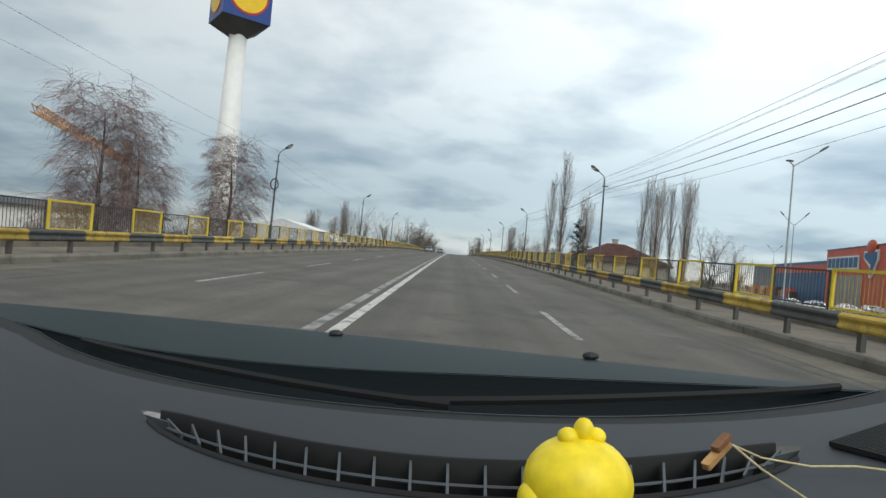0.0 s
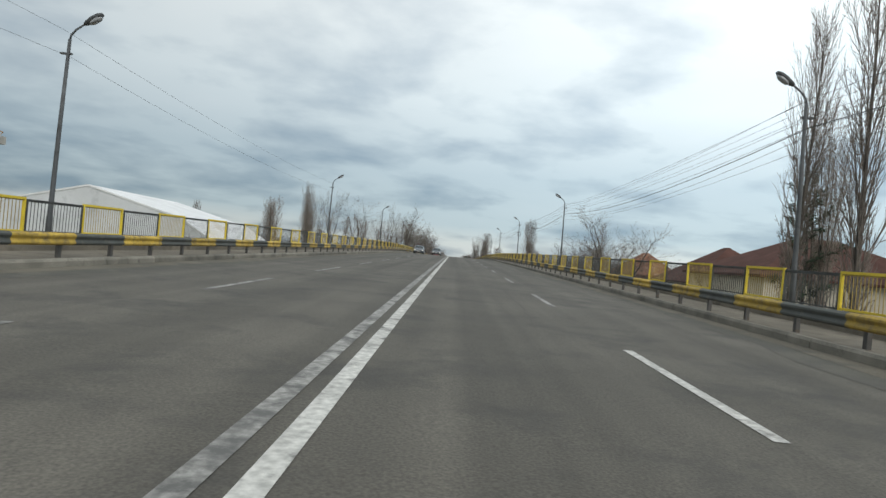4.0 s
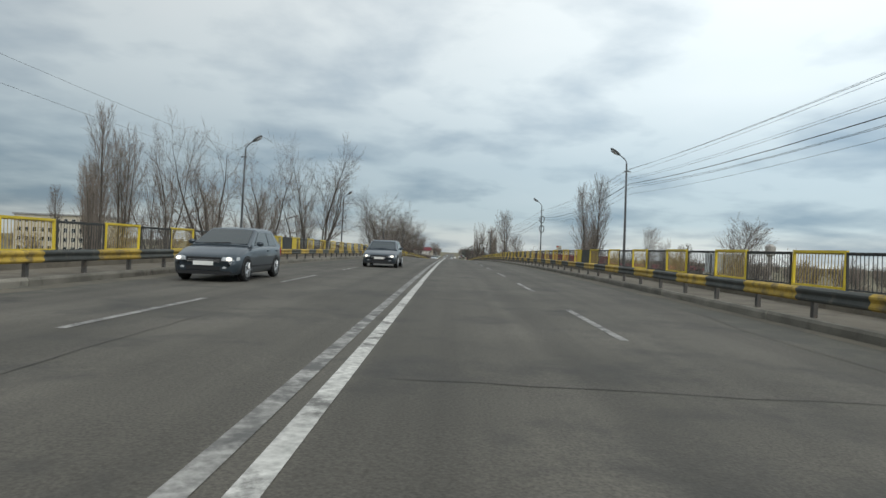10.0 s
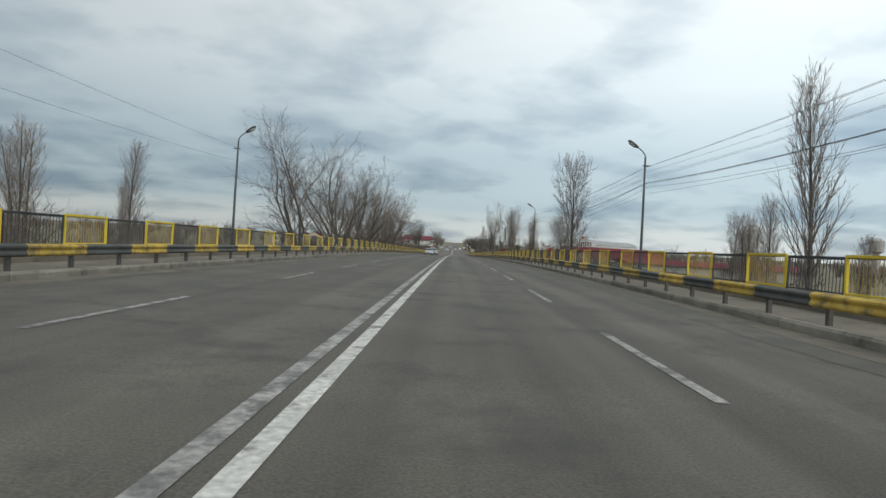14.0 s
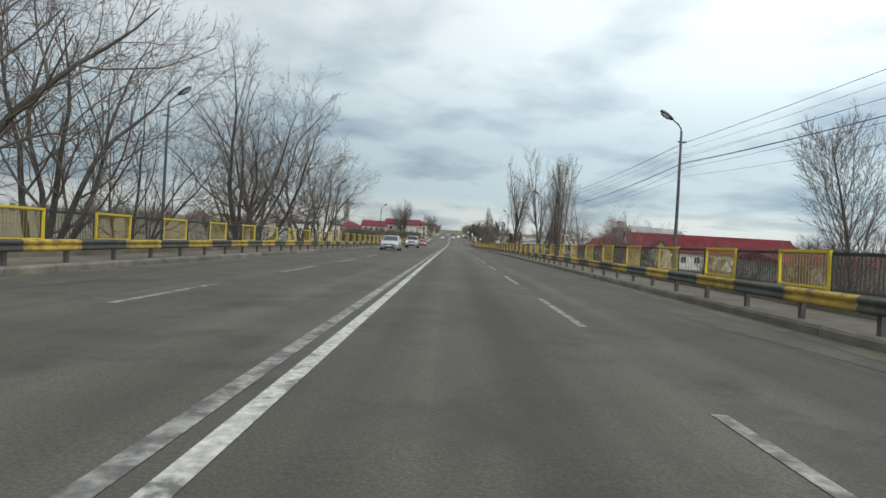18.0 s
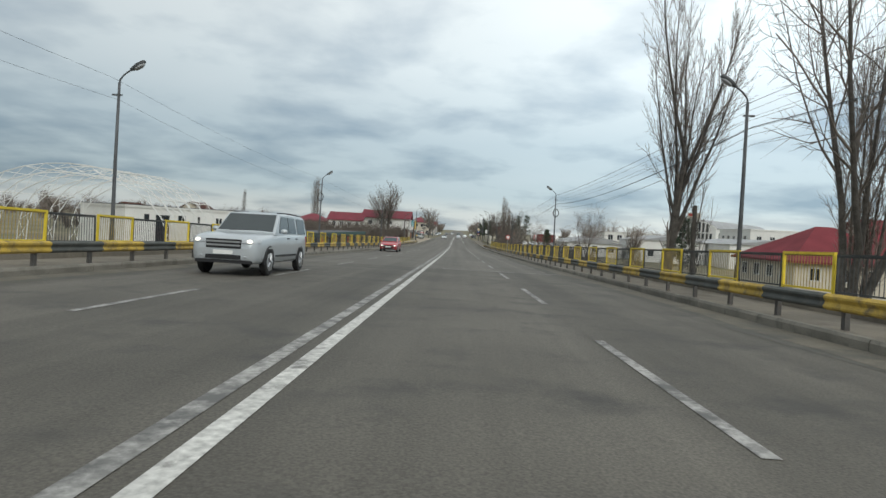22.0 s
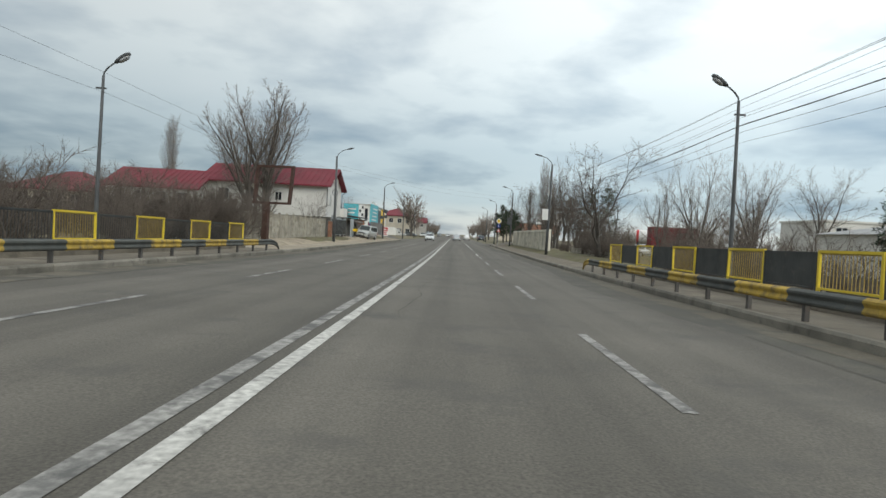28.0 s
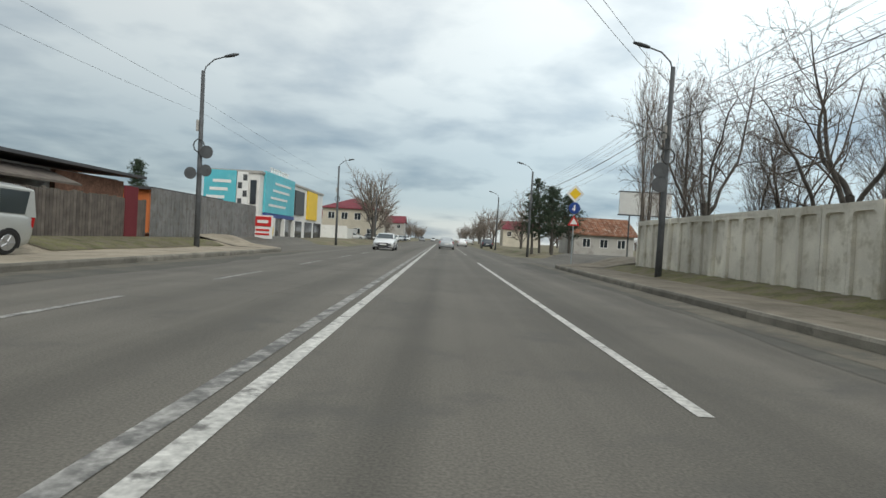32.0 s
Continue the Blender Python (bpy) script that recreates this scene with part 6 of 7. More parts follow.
# ----- east: houses below the bank -----
house("brown-roofed house with a grey chimney below the bank", 21.8, 36, 97.5, 110, 0, 4.9, 8.1, "x", CREAM_WALL, BROWN_ROOF, spread_windows("y", 99, -1, 22, 33.5, 4, 1.2, 2.8, 4.2), hip=True, chimney=(29, 105, 8.8))
house("brown-roofed house with cream walls", 27.2, 39, 123, 135, 0, 3.9, 8.3, "y", CREAM_WALL, BROWN_ROOF, spread_windows("y", 123, -1, 28, 38.5, 3, 1.2, 2.0, 3.3), hip=True)
house("old brick house with a collapsing tiled roof", 27, 35, 149, 157, 0, 4.3, 7.7, "x", BRICK_WALL, RUST_ROOF, spread_windows("y", 149, -1, 28, 34, 2, 1.0, 2.0, 3.2), hip=True)
house("pale house with a red roof among shrubs", 34, 46, 172, 182, 0, 3.0, 4.8, "x", CREAM_WALL, BROWN_ROOF, spread_windows("y", 172, -1, 35, 45, 3, 1.2, 1.2, 2.5))
bb = thing("billboard", "grey steel billboard seen from behind", "billboard", pose(52, 262, 0))
part("panel", Shape().box(-3.4, -0.1, 4.0, 3.4, 0.1, 7.6), TIN, bb)
for x in (-2.4, 0, 2.4):
    part("post", Shape().box(x - 0.1, -0.35, 0, x + 0.1, -0.12, 7.4), POLE, bb)
tower = thing("water_tower", "dark water tower on a thick shaft", "water tower", pose(150, 430, 0))
part("shaft", Shape().tube([(0, 0, 0), (0, 0, 11)], 1.0, 14), GREY_WALL, tower)
part("tank", Shape().tube([(0, 0, 10.5), (0, 0, 11.2), (0, 0, 15), (0, 0, 16)], [1.2, 2.2, 2.3, 0.9], 16), GREY_WALL, tower)
hall2 = thing("red_roofed_hall", "long low hall with a dull red roof", "hall")
part("wall", Shape().box(50, 372, 0, 100, 388, 3.2), GREY_WALL, hall2)
part("roof", Shape().prism([(371, 3.2), (389, 3.2), (380, 4.6)], 49, 101, "x"), OLD_RED, hall2)
house("cream two-storey house with a red hipped roof", 29.5, 40, 386, 396, -0.2, 2.9, 6.0, "x", CREAM_WALL, OLD_RED,
      spread_windows("y", 386, -1, 30, 39.5, 4, 1.0, 1.3, 2.4) + spread_windows("x", 29.5, -1, 386.5, 395.5, 4, 1.0, 1.3, 2.4), hip=True)

# ----- east: factory with an arched front -----
fac = thing("factory_hall", "white factory hall with arched glazed gable and grey roof", "factory", pose(69.98, 519.77, 0, 0, 0, -45))
arc = [(13.5 * i / 14, 8.6 + 2.5 * math.sin(math.pi * i / 14) ** 0.8) for i in range(15)]
part("gable_wall", Shape().prism([(0, 0)] + arc + [(13.5, 0)], 0, 0.6, "y"), WHITE_WALL, fac)
part("roof", Shape().prism([(-0.3, 8.4)] + [(x, z + 0.25) for x, z in arc] + [(13.8, 8.4)], 0.6, 48, "y"), GREY_ROOF, fac)
for x0, x1 in ((0.0, 0.3), (13.2, 13.5)):
    part("side_wall", Shape().box(x0, 0.6, 0, x1, 48, 8.4), WHITE_WALL, fac)
for w in spread_windows("x", 13.5, 1, 1.5, 47, 13, 2.2, 4.8, 7.4) + spread_windows("x", 13.5, 1, 1.5, 47, 13, 2.2, 1.0, 3.4):
    window_on(fac, *w)
for i in range(10):
    x = 1.0 + i * 1.18
    top = 8.3 + 2.2 * math.sin(math.pi * (i + 0.8) / 11.6) ** 0.8
    window_on(fac, "y", 0, -1, x, x + 0.85, 5.2, 7.0, FRAME_WHITE, 0)
    if 0 < i < 9:
        window_on(fac, "y", 0, -1, x, x + 0.85, 7.3, top, FRAME_WHITE, 0)
sign = part("sign", Shape().box(4.6, -0.4, 11.3, 8.6, 0, 13.2), CREAM_WALL, fac, "pale roof sign")
part("sign_field", Shape().box(5.0, -0.45, 12.2, 6.4, -0.4, 12.9), SIGN_RED, sign, "red field of a sign")
fb_ = thing("factory_front_block", "white two-storey block before the factory hall", "building")
part("wall", Shape().box(46, 500, 0, 66, 510, 5.6), WHITE_WALL, fb_)
part("parapet", Shape().box(45.85, 499.85, 5.6, 66.15, 510.15, 5.85), WHITE_WALL, fb_)
for w in spread_windows("y", 500, -1, 46.5, 65.5, 7, 1.5, 0.9, 2.4) + spread_windows("y", 500, -1, 46.5, 65.5, 7, 1.5, 3.4, 5.0):
    window_on(fb_, *w)
off = thing("office_block", "white three-storey office block", "building")
part("wall", Shape().box(68, 470, -0.3, 81, 486, 7.5), WHITE_WALL, off)
part("parapet", Shape().box(67.9, 469.9, 7.5, 81.1, 486.1, 7.8), WHITE_WALL, off)
for fl in range(2):
    for w in spread_windows("y", 470, -1, 68.5, 80.5, 4, 1.2, 1.2 + fl * 3.2, 3.0 + fl * 3.2) + spread_windows("x", 68, -1, 471, 485, 5, 1.2, 1.2 + fl * 3.2, 3.0 + fl * 3.2):
        window_on(off, *w)
for x0, x1, y0, y1, h in ((24, 35, 442, 456, 2.6), (36, 48, 440, 455, 3.9), (48.5, 64, 438, 460, 4.0), (27, 40, 458, 470, 3.0)):
    lb = thing("low_hall", "low white industrial hall with a shallow roof", "hall", group="industrial halls")
    part("wall", Shape().box(x0, y0, -0.3, x1, y1, h), WHITE_WALL, lb)
    part("roof", Shape().prism([(x0 - 0.3, h), (x1 + 0.3, h), ((x0 + x1) / 2, h + 1.1)], y0 - 0.3, y1 + 0.3, "y"), GREY_ROOF, lb)
    for w in spread_windows("y", y0, -1, x0 + 0.5, x1 - 0.5, max(3, int((x1 - x0) / 3)), 1.2, 0.9, 2.2):
        window_on(lb, *w)

# ----- east: panel wall, signs, yard -----
pw = thing("panel_wall_east", "pale precast concrete wall with arched ribs", "wall", group="concrete fences")
piece = Shape()
piece.box(-0.04, 0.0, 0, 0.04, 1.0, 2.15)
for y in (0.0, 0.88):
    piece.box(-0.14, y, 0.0, -0.04, y + 0.12, 2.15)
piece.prism([(0.12, 2.15), (0.12, 1.93), (0.15, 2.0), (0.22, 2.04), (0.78, 2.04), (0.85, 2.0), (0.88, 1.93), (0.88, 2.15)], -0.14, -0.04, "x")
piece.box(-0.15, 0.0, 2.15, 0.06, 1.0, 2.25)
piece_me = piece.mesh("wall_panel", CONCRETE)
for k in range(36):
    y = 480.0 + k * 1.02
    b = part("wall_panel", piece_me, None, pw)
    b.matrix_basis = pose(11.2, y, 0.35 + 0.02 * fence_rng.random(), 0, fence_rng.uniform(-0.8, 0.8), 0)
    if k % 4 == 0:
        part("post", Shape().box(11.02, y - 0.11, 0.2, 11.3, y + 0.09, 2.62, cut=0.02), CONCRETE, pw)
lw = thing("low_yard_wall", "low grey block wall overgrown with shrubs", "wall")
for k in range(8):
    part("block", Shape().box(12.8, 458 + k * 2.6, 0.2, 13.0, 460.5 + k * 2.6, 0.95), OLD_PRECAST, lw)
for k in range(10):
    part("post", Shape().box(12.78, 457.9 + k * 2.6, 0.2, 13.02, 458.0 + k * 2.6, 1.05), PLANK, lw)
ws = thing("blank_sign_plate", "blank white sign plate fixed to a pole", "sign", pose(9.75, 472.8, 0))
part("plate", Shape().box(-0.72, -0.2, 3.25, -0.2, -0.16, 4.2), SIGN_WHITE, ws)
part("bracket", Shape().box(-0.4, -0.18, 3.5, 0.25, -0.1, 3.56), POLE, ws)


def disc(r, y0, y1, z, n=20, x=0.0):
    return Shape().stack([[(x + r * math.cos(6.2832 * k / n), y, z + r * math.sin(6.2832 * k / n)) for k in range(n)] for y in (y0, y1)])


sg = thing("priority_road_sign", "yellow diamond priority sign above a round blue sign", "road sign", pose(9.0, 521, 0))
part("post", Shape().tube([(0, 0, 0.1), (0, 0, 4.6)], 0.035, 8), TIN, sg)
dm = pose(0, 0, 4.25, 0, 45, 0)
pl_ = part("diamond", Shape().box(-0.36, -0.06, -0.36, 0.36, -0.04, 0.36, dm), SIGN_WHITE, sg, "white-edged diamond")
part("diamond_field", Shape().box(-0.24, -0.07, -0.24, 0.24, -0.06, 0.24, dm), SIGN_YELLOW, pl_, "yellow field")
bl = part("round_plate", disc(0.33, -0.06, -0.04, 3.42), SIGN_BLUE, sg, "round blue plate")
part("arrow", Shape().box(-0.04, -0.07, 3.25, 0.04, -0.06, 3.6).box(-0.12, -0.07, 3.32, -0.04, -0.06, 3.4), SIGN_WHITE, bl, "white arrow")
tr_ = part("triangle", Shape().prism([(-0.35, 2.4), (0.35, 2.4), (0, 3.0)], -0.06, -0.04, "y"), SIGN_RED, sg, "red-edged triangle")
part("triangle_field", Shape().prism([(-0.21, 2.48), (0.21, 2.48), (0, 2.84)], -0.068, -0.06, "y"), SIGN_WHITE, tr_, "white field")
rs = thing("round_sign", "round white traffic sign on a post", "road sign", pose(9.3, 415, road_z(463) + 0.1))
part("post", Shape().tube([(0, 0, 0), (0, 0, 2.6)], 0.03, 8), TIN, rs)
part("plate", disc(0.33, -0.05, -0.03, 2.5), SIGN_RED, rs, "red rim")
part("field", disc(0.25, -0.06, -0.05, 2.5), SIGN_WHITE, rs, "white field")
for sx, y, spots in ((-1, 514.5, ((0.35, 4.6, 0.30), (0.35, 3.75, 0.28), (-0.35, 3.6, 0.28))), (1, 509.8, ((-0.35, 4.3, 0.3), (-0.35, 3.75, 0.3)))):
    for dx, z, r in spots:
        hd = thing("traffic_sign_back", "dark back of a round sign strapped to a pole", "road sign", pose(sx * 10 + dx, y, 0), group="sign backs")
        part("plate", disc(r, -0.12, -0.08, z), POLE, hd)
        part("strap", Shape().box(-abs(dx) * 0.9 if dx > 0 else 0, -0.08, z - 0.03, 0 if dx > 0 else abs(dx) * 0.9, -0.04, z + 0.03), BLACK, hd)
fb = thing("far_billboard", "white billboard on two posts at the side street", "billboard", pose(21.5, 546, 0))
part("panel", Shape().box(-2.6, -0.1, 4.7, 2.6, 0.1, 6.9), SIGN_WHITE, fb)
part("panel_frame", Shape().box(-2.7, -0.13, 4.58, 2.7, 0.13, 4.7).box(-2.7, -0.13, 6.9, 2.7, 0.13, 7.02), POLE, fb, "dark frame")
for x in (-1.5, 1.5):
    part("post", Shape().tube([(x, 0.1, 0), (x, 0.1, 4.7)], 0.08, 8), POLE, fb)
house("old grey house with a rusty tiled roof", 19.0, 27, 566, 576, 0, 3.0, 5.2, "x", GREY_WALL, RUST_ROOF, spread_windows("y", 566, -1, 19.5, 26.5, 3, 1.1, 1.2, 2.4))


def middle(ob):
    """Middle of a thing's parts, in plan."""
    spots = []
    for p in [ob] + list(ob.children):
        if p.type == "MESH":
            m = ob.matrix_basis if p is ob else ob.matrix_basis @ p.matrix_basis
            spots += [m @ Vector(c) for c in p.bound_box]
    return sum(spots, Vector()) / len(spots)


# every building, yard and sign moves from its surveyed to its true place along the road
for ob in [o for o in bpy.data.objects if o not in before and o.parent is None]:
    c = middle(ob)
    y = along(c.x, c.y)
    ob.matrix_basis = Matrix.Translation((0, y - c.y, plain_z(y))) @ ob.matrix_basis

# ----- west: white flat building, lattice arches, canopy -----
wb = thing("flat_white_building", "white flat-roofed building with small square windows", "building", pose(-36.2, 430.3, 0, 0, 0, 55.8))
part("wall", Shape().box(0.0, 0.0, -0.4, 15.5, 11, 4.35), WHITE_WALL, wb)
part("parapet", Shape().box(-0.12, -0.12, 4.35, 15.62, 11.1, 4.62), WHITE_WALL, wb)
part("roof_edge", Shape().box(-0.16, -0.16, 4.62, 15.66, 11.14, 4.68), DARK_ROOF, wb, "dark roof edge")
for a0, a1, z0, z1 in ((2.2, 2.8, 3.0, 3.65), (3.6, 5.3, 0.3, 3.6), (6.4, 7.4, 2.95, 3.65), (9.0, 9.3, 2.85, 3.6), (11.6, 11.95, 2.8, 3.55), (12.1, 12.4, 2.8, 3.55), (14.3, 14.55, 2.8, 3.55), (14.7, 14.95, 2.8, 3.55)):
    window_on(wb, "y", 0.0, -1, a0, a1, z0, z1, BLACK, 0 if a1 - a0 < 1 else 1)
for y in (3, 7):
    window_on(wb, "x", 15.5, 1, y, y + 0.7, 2.4, 3.2, BLACK, 0)
arches = thing("lattice_arches", "thin white lattice arches of an unfinished hall", "frame")
for i in range(5):
    y = 421.0 + i * 3.2
    x0, x1 = -48.0 + i * 0.8, -25.6 - i * 0.3
    mid, half = (x0 + x1) / 2, (x1 - x0) / 2
    outer = [(mid + half * math.cos(math.pi * k / 16), y, 8.2 * math.sin(math.pi * k / 16) ** 0.8) for k in range(17)]
    inner = [(mid + (half - 1.0) * math.cos(math.pi * k / 16), y, 7.3 * math.sin(math.pi * k / 16) ** 0.8) for k in range(17)]
    sh = Shape().tube(outer, 0.05, 4).tube(inner, 0.05, 4)
    for k in range(16):
        sh.tube([outer[k], inner[k + 1]], 0.03, 3)
        sh.tube([inner[k], outer[k + 1]], 0.03, 3)
    part("arch", sh, FRAME_WHITE, arches, "white lattice arch")
for k in (3, 6, 8, 10, 13):
    u = math.pi * k / 16
    part("purlin", Shape().tube([(-36.8 + 11.0 * math.cos(u), 421.0, 8.2 * math.sin(u) ** 0.8), (-36.4 + 9.4 * math.cos(u), 433.8, 8.2 * math.sin(u) ** 0.8)], 0.045, 5), FRAME_WHITE, arches, "white tube")
canopy = thing("playground_canopy", "dark flat canopy on red and yellow posts", "canopy")
part("roof", Shape().box(-20, 428, 2.35, -15, 470, 2.55), DARK_ROOF, canopy)
part("fascia", Shape().box(-15.0, 428, 2.1, -14.9, 470, 2.6), GREEN_SHEET, canopy, "dark green edge board")
for k in range(15):
    y = 428.3 + k * 2.95
    part("post", Shape().box(-15.3, y, 0.0, -15.1, y + 0.2, 2.35), (RED, YELLOW, GATE)[k % 3], canopy, ("red post", "yellow post", "dark post")[k % 3])
for k in range(12):
    y = 428.6 + k * 3.4
    part("board", Shape().box(-19.6, y, 0.2, -19.5, y + 2.6, 1.9), (FRAME_WHITE, RED, CREAM_WALL)[k % 3], canopy, ("white board", "red board", "cream board")[k % 3])
main.matrix_basis = Matrix.Translation((-0.35, 0, 0)) @ main.matrix_basis

# ----- east: long red-roofed hall below the bank -----
hall3 = house("long white hall with wide red roof and many windows", 39.5, 74.5, 416, 427, -0.2, 3.4, 6.9, "x", WHITE_WALL, OLD_RED, spread_windows("y", 416, -1, 40.5, 73.5, 12, 1.2, 1.1, 2.5))
part("porch_wall", gable_walls(42.2, 46.6, 413.6, 416.0, -0.2, 3.3, 5.3, "y"), CREAM_WALL, hall3, "cream gabled porch")
gable_roof(hall3, 42.0, 46.8, 413.4, 418.0, 3.3, 5.3, "y", OLD_RED, 0.3, label="red porch roof slope")

# ----- west: empty billboard frame -----
bill = thing("empty_billboard", "empty rusty steel billboard frame on a post", "billboard", pose(-11.0, 512.1, ground_z(-11.0, 512.1) - 0.1, 0, 0, -12))
part("post", Shape().box(-0.2, -0.15, 0, 0.2, 0.15, 2.66), RUST, bill)
part("footing", Shape().box(-0.5, -0.45, -0.3, 0.5, 0.45, 0.25, cut=0.08), CONCRETE, bill, "concrete footing")
for x0, x1, z0, z1 in ((-0.95, 1.75, 2.66, 2.80), (-0.77, 1.93, 5.07, 5.21)):
    part("beam", Shape().box(x0, -0.13, z0, x1, 0.13, z1), RUST, bill)
for x in (-0.95, 1.575):
    part("beam", Shape().stack([[(x + o, -0.13, z), (x + o + 0.16, -0.13, z), (x + o + 0.16, 0.13, z), (x + o, 0.13, z)] for o, z in ((0.015, 2.80), (0.185, 5.07))]), RUST, bill)


# ---------------- vehicles ----------------
TYRE = mat("tyre_rubber", (0.02, 0.02, 0.02), 0.9, vary=0.1)
RIM = mat("alloy_rim", (0.45, 0.46, 0.47), 0.35, metal=0.7, vary=0.05, bump=0)
LIGHT = mat("headlight_lens", (0.42, 0.44, 0.46), 0.08, vary=0.05, bump=0)
LIGHT_ON = mat("lit_headlight", (0.8, 0.78, 0.7), 0.1, vary=0.02, bump=0)
LIGHT_ON.node_tree.nodes["Principled BSDF"].inputs["Emission Color"].default_value = (1.0, 0.93, 0.78, 1)
LIGHT_ON.node_tree.nodes["Principled BSDF"].inputs["Emission Strength"].default_value = 1.6
CAR_GLASS = mat("tinted_car_glass", (0.035, 0.045, 0.048), 0.07, vary=0.05, bump=0, spec=0.5, coat=0.15)
TAIL = mat("tail_light", (0.45, 0.02, 0.02), 0.2, vary=0.05, bump=0)
TRIM = mat("black_trim", (0.02, 0.02, 0.022), 0.5, vary=0.1)
PAINTS = {n: mat(n + "_car_paint", c, 0.28, metal=0.2, vary=0.03, bump=0, spec=0.5, coat=0.5) for n, c in
          (("red", (0.42, 0.02, 0.03)), ("silver", (0.45, 0.48, 0.50)), ("dark", (0.045, 0.06, 0.075)), ("white", (0.72, 0.73, 0.73)), ("grey", (0.16, 0.17, 0.18)), ("blue", (0.04, 0.10, 0.24)), ("sand", (0.44, 0.45, 0.43)))}


def car(label, paint, m, shape="hatch", length=4.2, width=1.76, high=1.48, group="cars", category="car", lit=False):
    """A car whose nose points to -y, with its middle at the origin. lit: it drives with its headlights on."""
    c = thing("car" if shape != "van" else "van", label, category, m, group=group)
    L, w, p = length / 2, width / 2, PAINTS[paint]
    tall = shape in ("suv", "pickup")
    big = {"suv": 1.15, "pickup": 1.24, "van": 1.04}.get(shape, 1.04)
    clear = 0.34 if tall else 0.2
    belt = high * {"van": 0.58, "suv": 0.62, "pickup": 0.64}.get(shape, 0.63)
    hood = belt - {"van": 0.16, "suv": 0.10, "pickup": 0.09}.get(shape, 0.19)
    foot = -L + length * {"van": 0.19, "suv": 0.27, "pickup": 0.30, "sedan": 0.28}.get(shape, 0.265)

    # lower body: sections along the length (place, top, width, bottom)
    cuts = [(-L, hood - 0.24, 0.72, clear + 0.14), (-L + 0.04, hood - 0.12, 0.84, clear + 0.04), (-L + 0.14, hood - 0.05, 0.92, clear), (-L + 0.34, hood, 0.975, clear),
            ((foot - L) / 2 + 0.1, (hood + belt) / 2 + 0.02, 1.0, clear), (foot, belt - 0.01, 1.0, clear), (foot + 0.6, belt + 0.01, 1.0, clear), (0.1 * L, belt + 0.03, 1.0, clear),
            (L - 0.9, belt + 0.05, 1.0, clear), (L - 0.34, belt + 0.05, 0.98, clear), (L - 0.10, belt + 0.03, 0.93, clear + 0.06), (L, belt - 0.1, 0.86, clear + 0.16)]
    rings = []
    for y, zt, f, zb in cuts:
        a = w * f
        half = [(a * 0.88, zb), (a * 0.97, zb + 0.05), (a, zb + 0.2), (a * 1.005, (zb + zt) / 2 + 0.04), (a * 0.985, zt - 0.12), (a * 0.955, zt - 0.045), (a * 0.86, zt), (a * 0.45, zt + 0.018)]
        rings.append([(-x, y, z) for x, z in reversed(half)] + [(x, y, z) for x, z in half])
    part("body", Shape().stack(rings), p, c, smooth=True)

    # cabin: painted shell with panes set on it
    rear = L - {"hatch": 0.16, "wagon": 0.08, "sedan": 0.72, "suv": 0.08, "pickup": 0.06, "van": 0.04}[shape]
    back = {"hatch": 0.52, "wagon": 0.42, "sedan": 0.78, "suv": 0.32, "pickup": 0.16, "van": 0.12}[shape]
    slope = {"van": 0.62, "suv": 0.66, "pickup": 0.72}.get(shape, 0.98)
    y0, y3 = foot - 0.03, rear
    y1, y2 = y0 + slope, rear - back
    lo, hi = belt - 0.03, high - 0.04
    wl, wh = w * 0.945, w * (0.82 if tall or shape == "van" else 0.755)

    def side(z):
        return wl + (wh - wl) * (z - lo) / (hi - lo)
    rings = []
    for y, zt in ((y0, lo + 0.06), (y0 + slope * 0.5, (lo + hi) / 2 + 0.02), (y1, hi - 0.015), (y1 + 0.3, hi + 0.015), ((y1 + y2) / 2, hi + 0.03), (y2 - 0.1, hi + 0.01), (y2 + 0.04, hi - 0.02), (y3, lo + 0.1)):
        half = [(side(lo), lo), (side(zt - 0.05), zt - 0.05), (side(zt) - 0.035, zt - 0.012), (side(zt) * 0.5, zt + 0.012)]
        rings.append([(-x, y, z) for x, z in reversed(half)] + [(x, y, z) for x, z in half])
    part("cabin", Shape().stack(rings), p, c, "painted roof and pillars", smooth=False)

    def pane(name, quad, out):
        o = Vector(out) * 0.014
        q = [Vector(v) for v in quad]
        part(name, Shape().stack([[v - o * 0.5 for v in q], [v + o for v in q]]), CAR_GLASS, c, "tinted pane")

    def on_slope(u, ya, yb, za, zb):
        return ya + (yb - ya) * u, za + (zb - za) * u
    (ya, za), (yb, zb) = on_slope(0.07, y0, y1, lo + 0.06, hi - 0.015), on_slope(0.93, y0, y1, lo + 0.06, hi - 0.015)
    pane("windscreen", [(-side(za) + 0.07, ya, za), (side(za) - 0.07, ya, za), (side(zb) - 0.08, yb, zb), (-side(zb) + 0.08, yb, zb)], (0, -0.6, 0.8))
    (ya, za), (yb, zb) = on_slope(0.3, y3, y2, lo + 0.1, hi - 0.02), on_slope(0.92, y3, y2, lo + 0.1, hi - 0.02)
    pane("rear_window", [(-side(za) + 0.09, ya, za), (side(za) - 0.09, ya, za), (side(zb) - 0.1, yb, zb), (-side(zb) + 0.1, yb, zb)], (0, 0.9, 0.4))
    zl, zh = lo + 0.065, hi - 0.085
    mid = y1 + 0.72
    splits = [(y0 + 0.42, y1 + 0.07, mid - 0.035, mid - 0.035)]
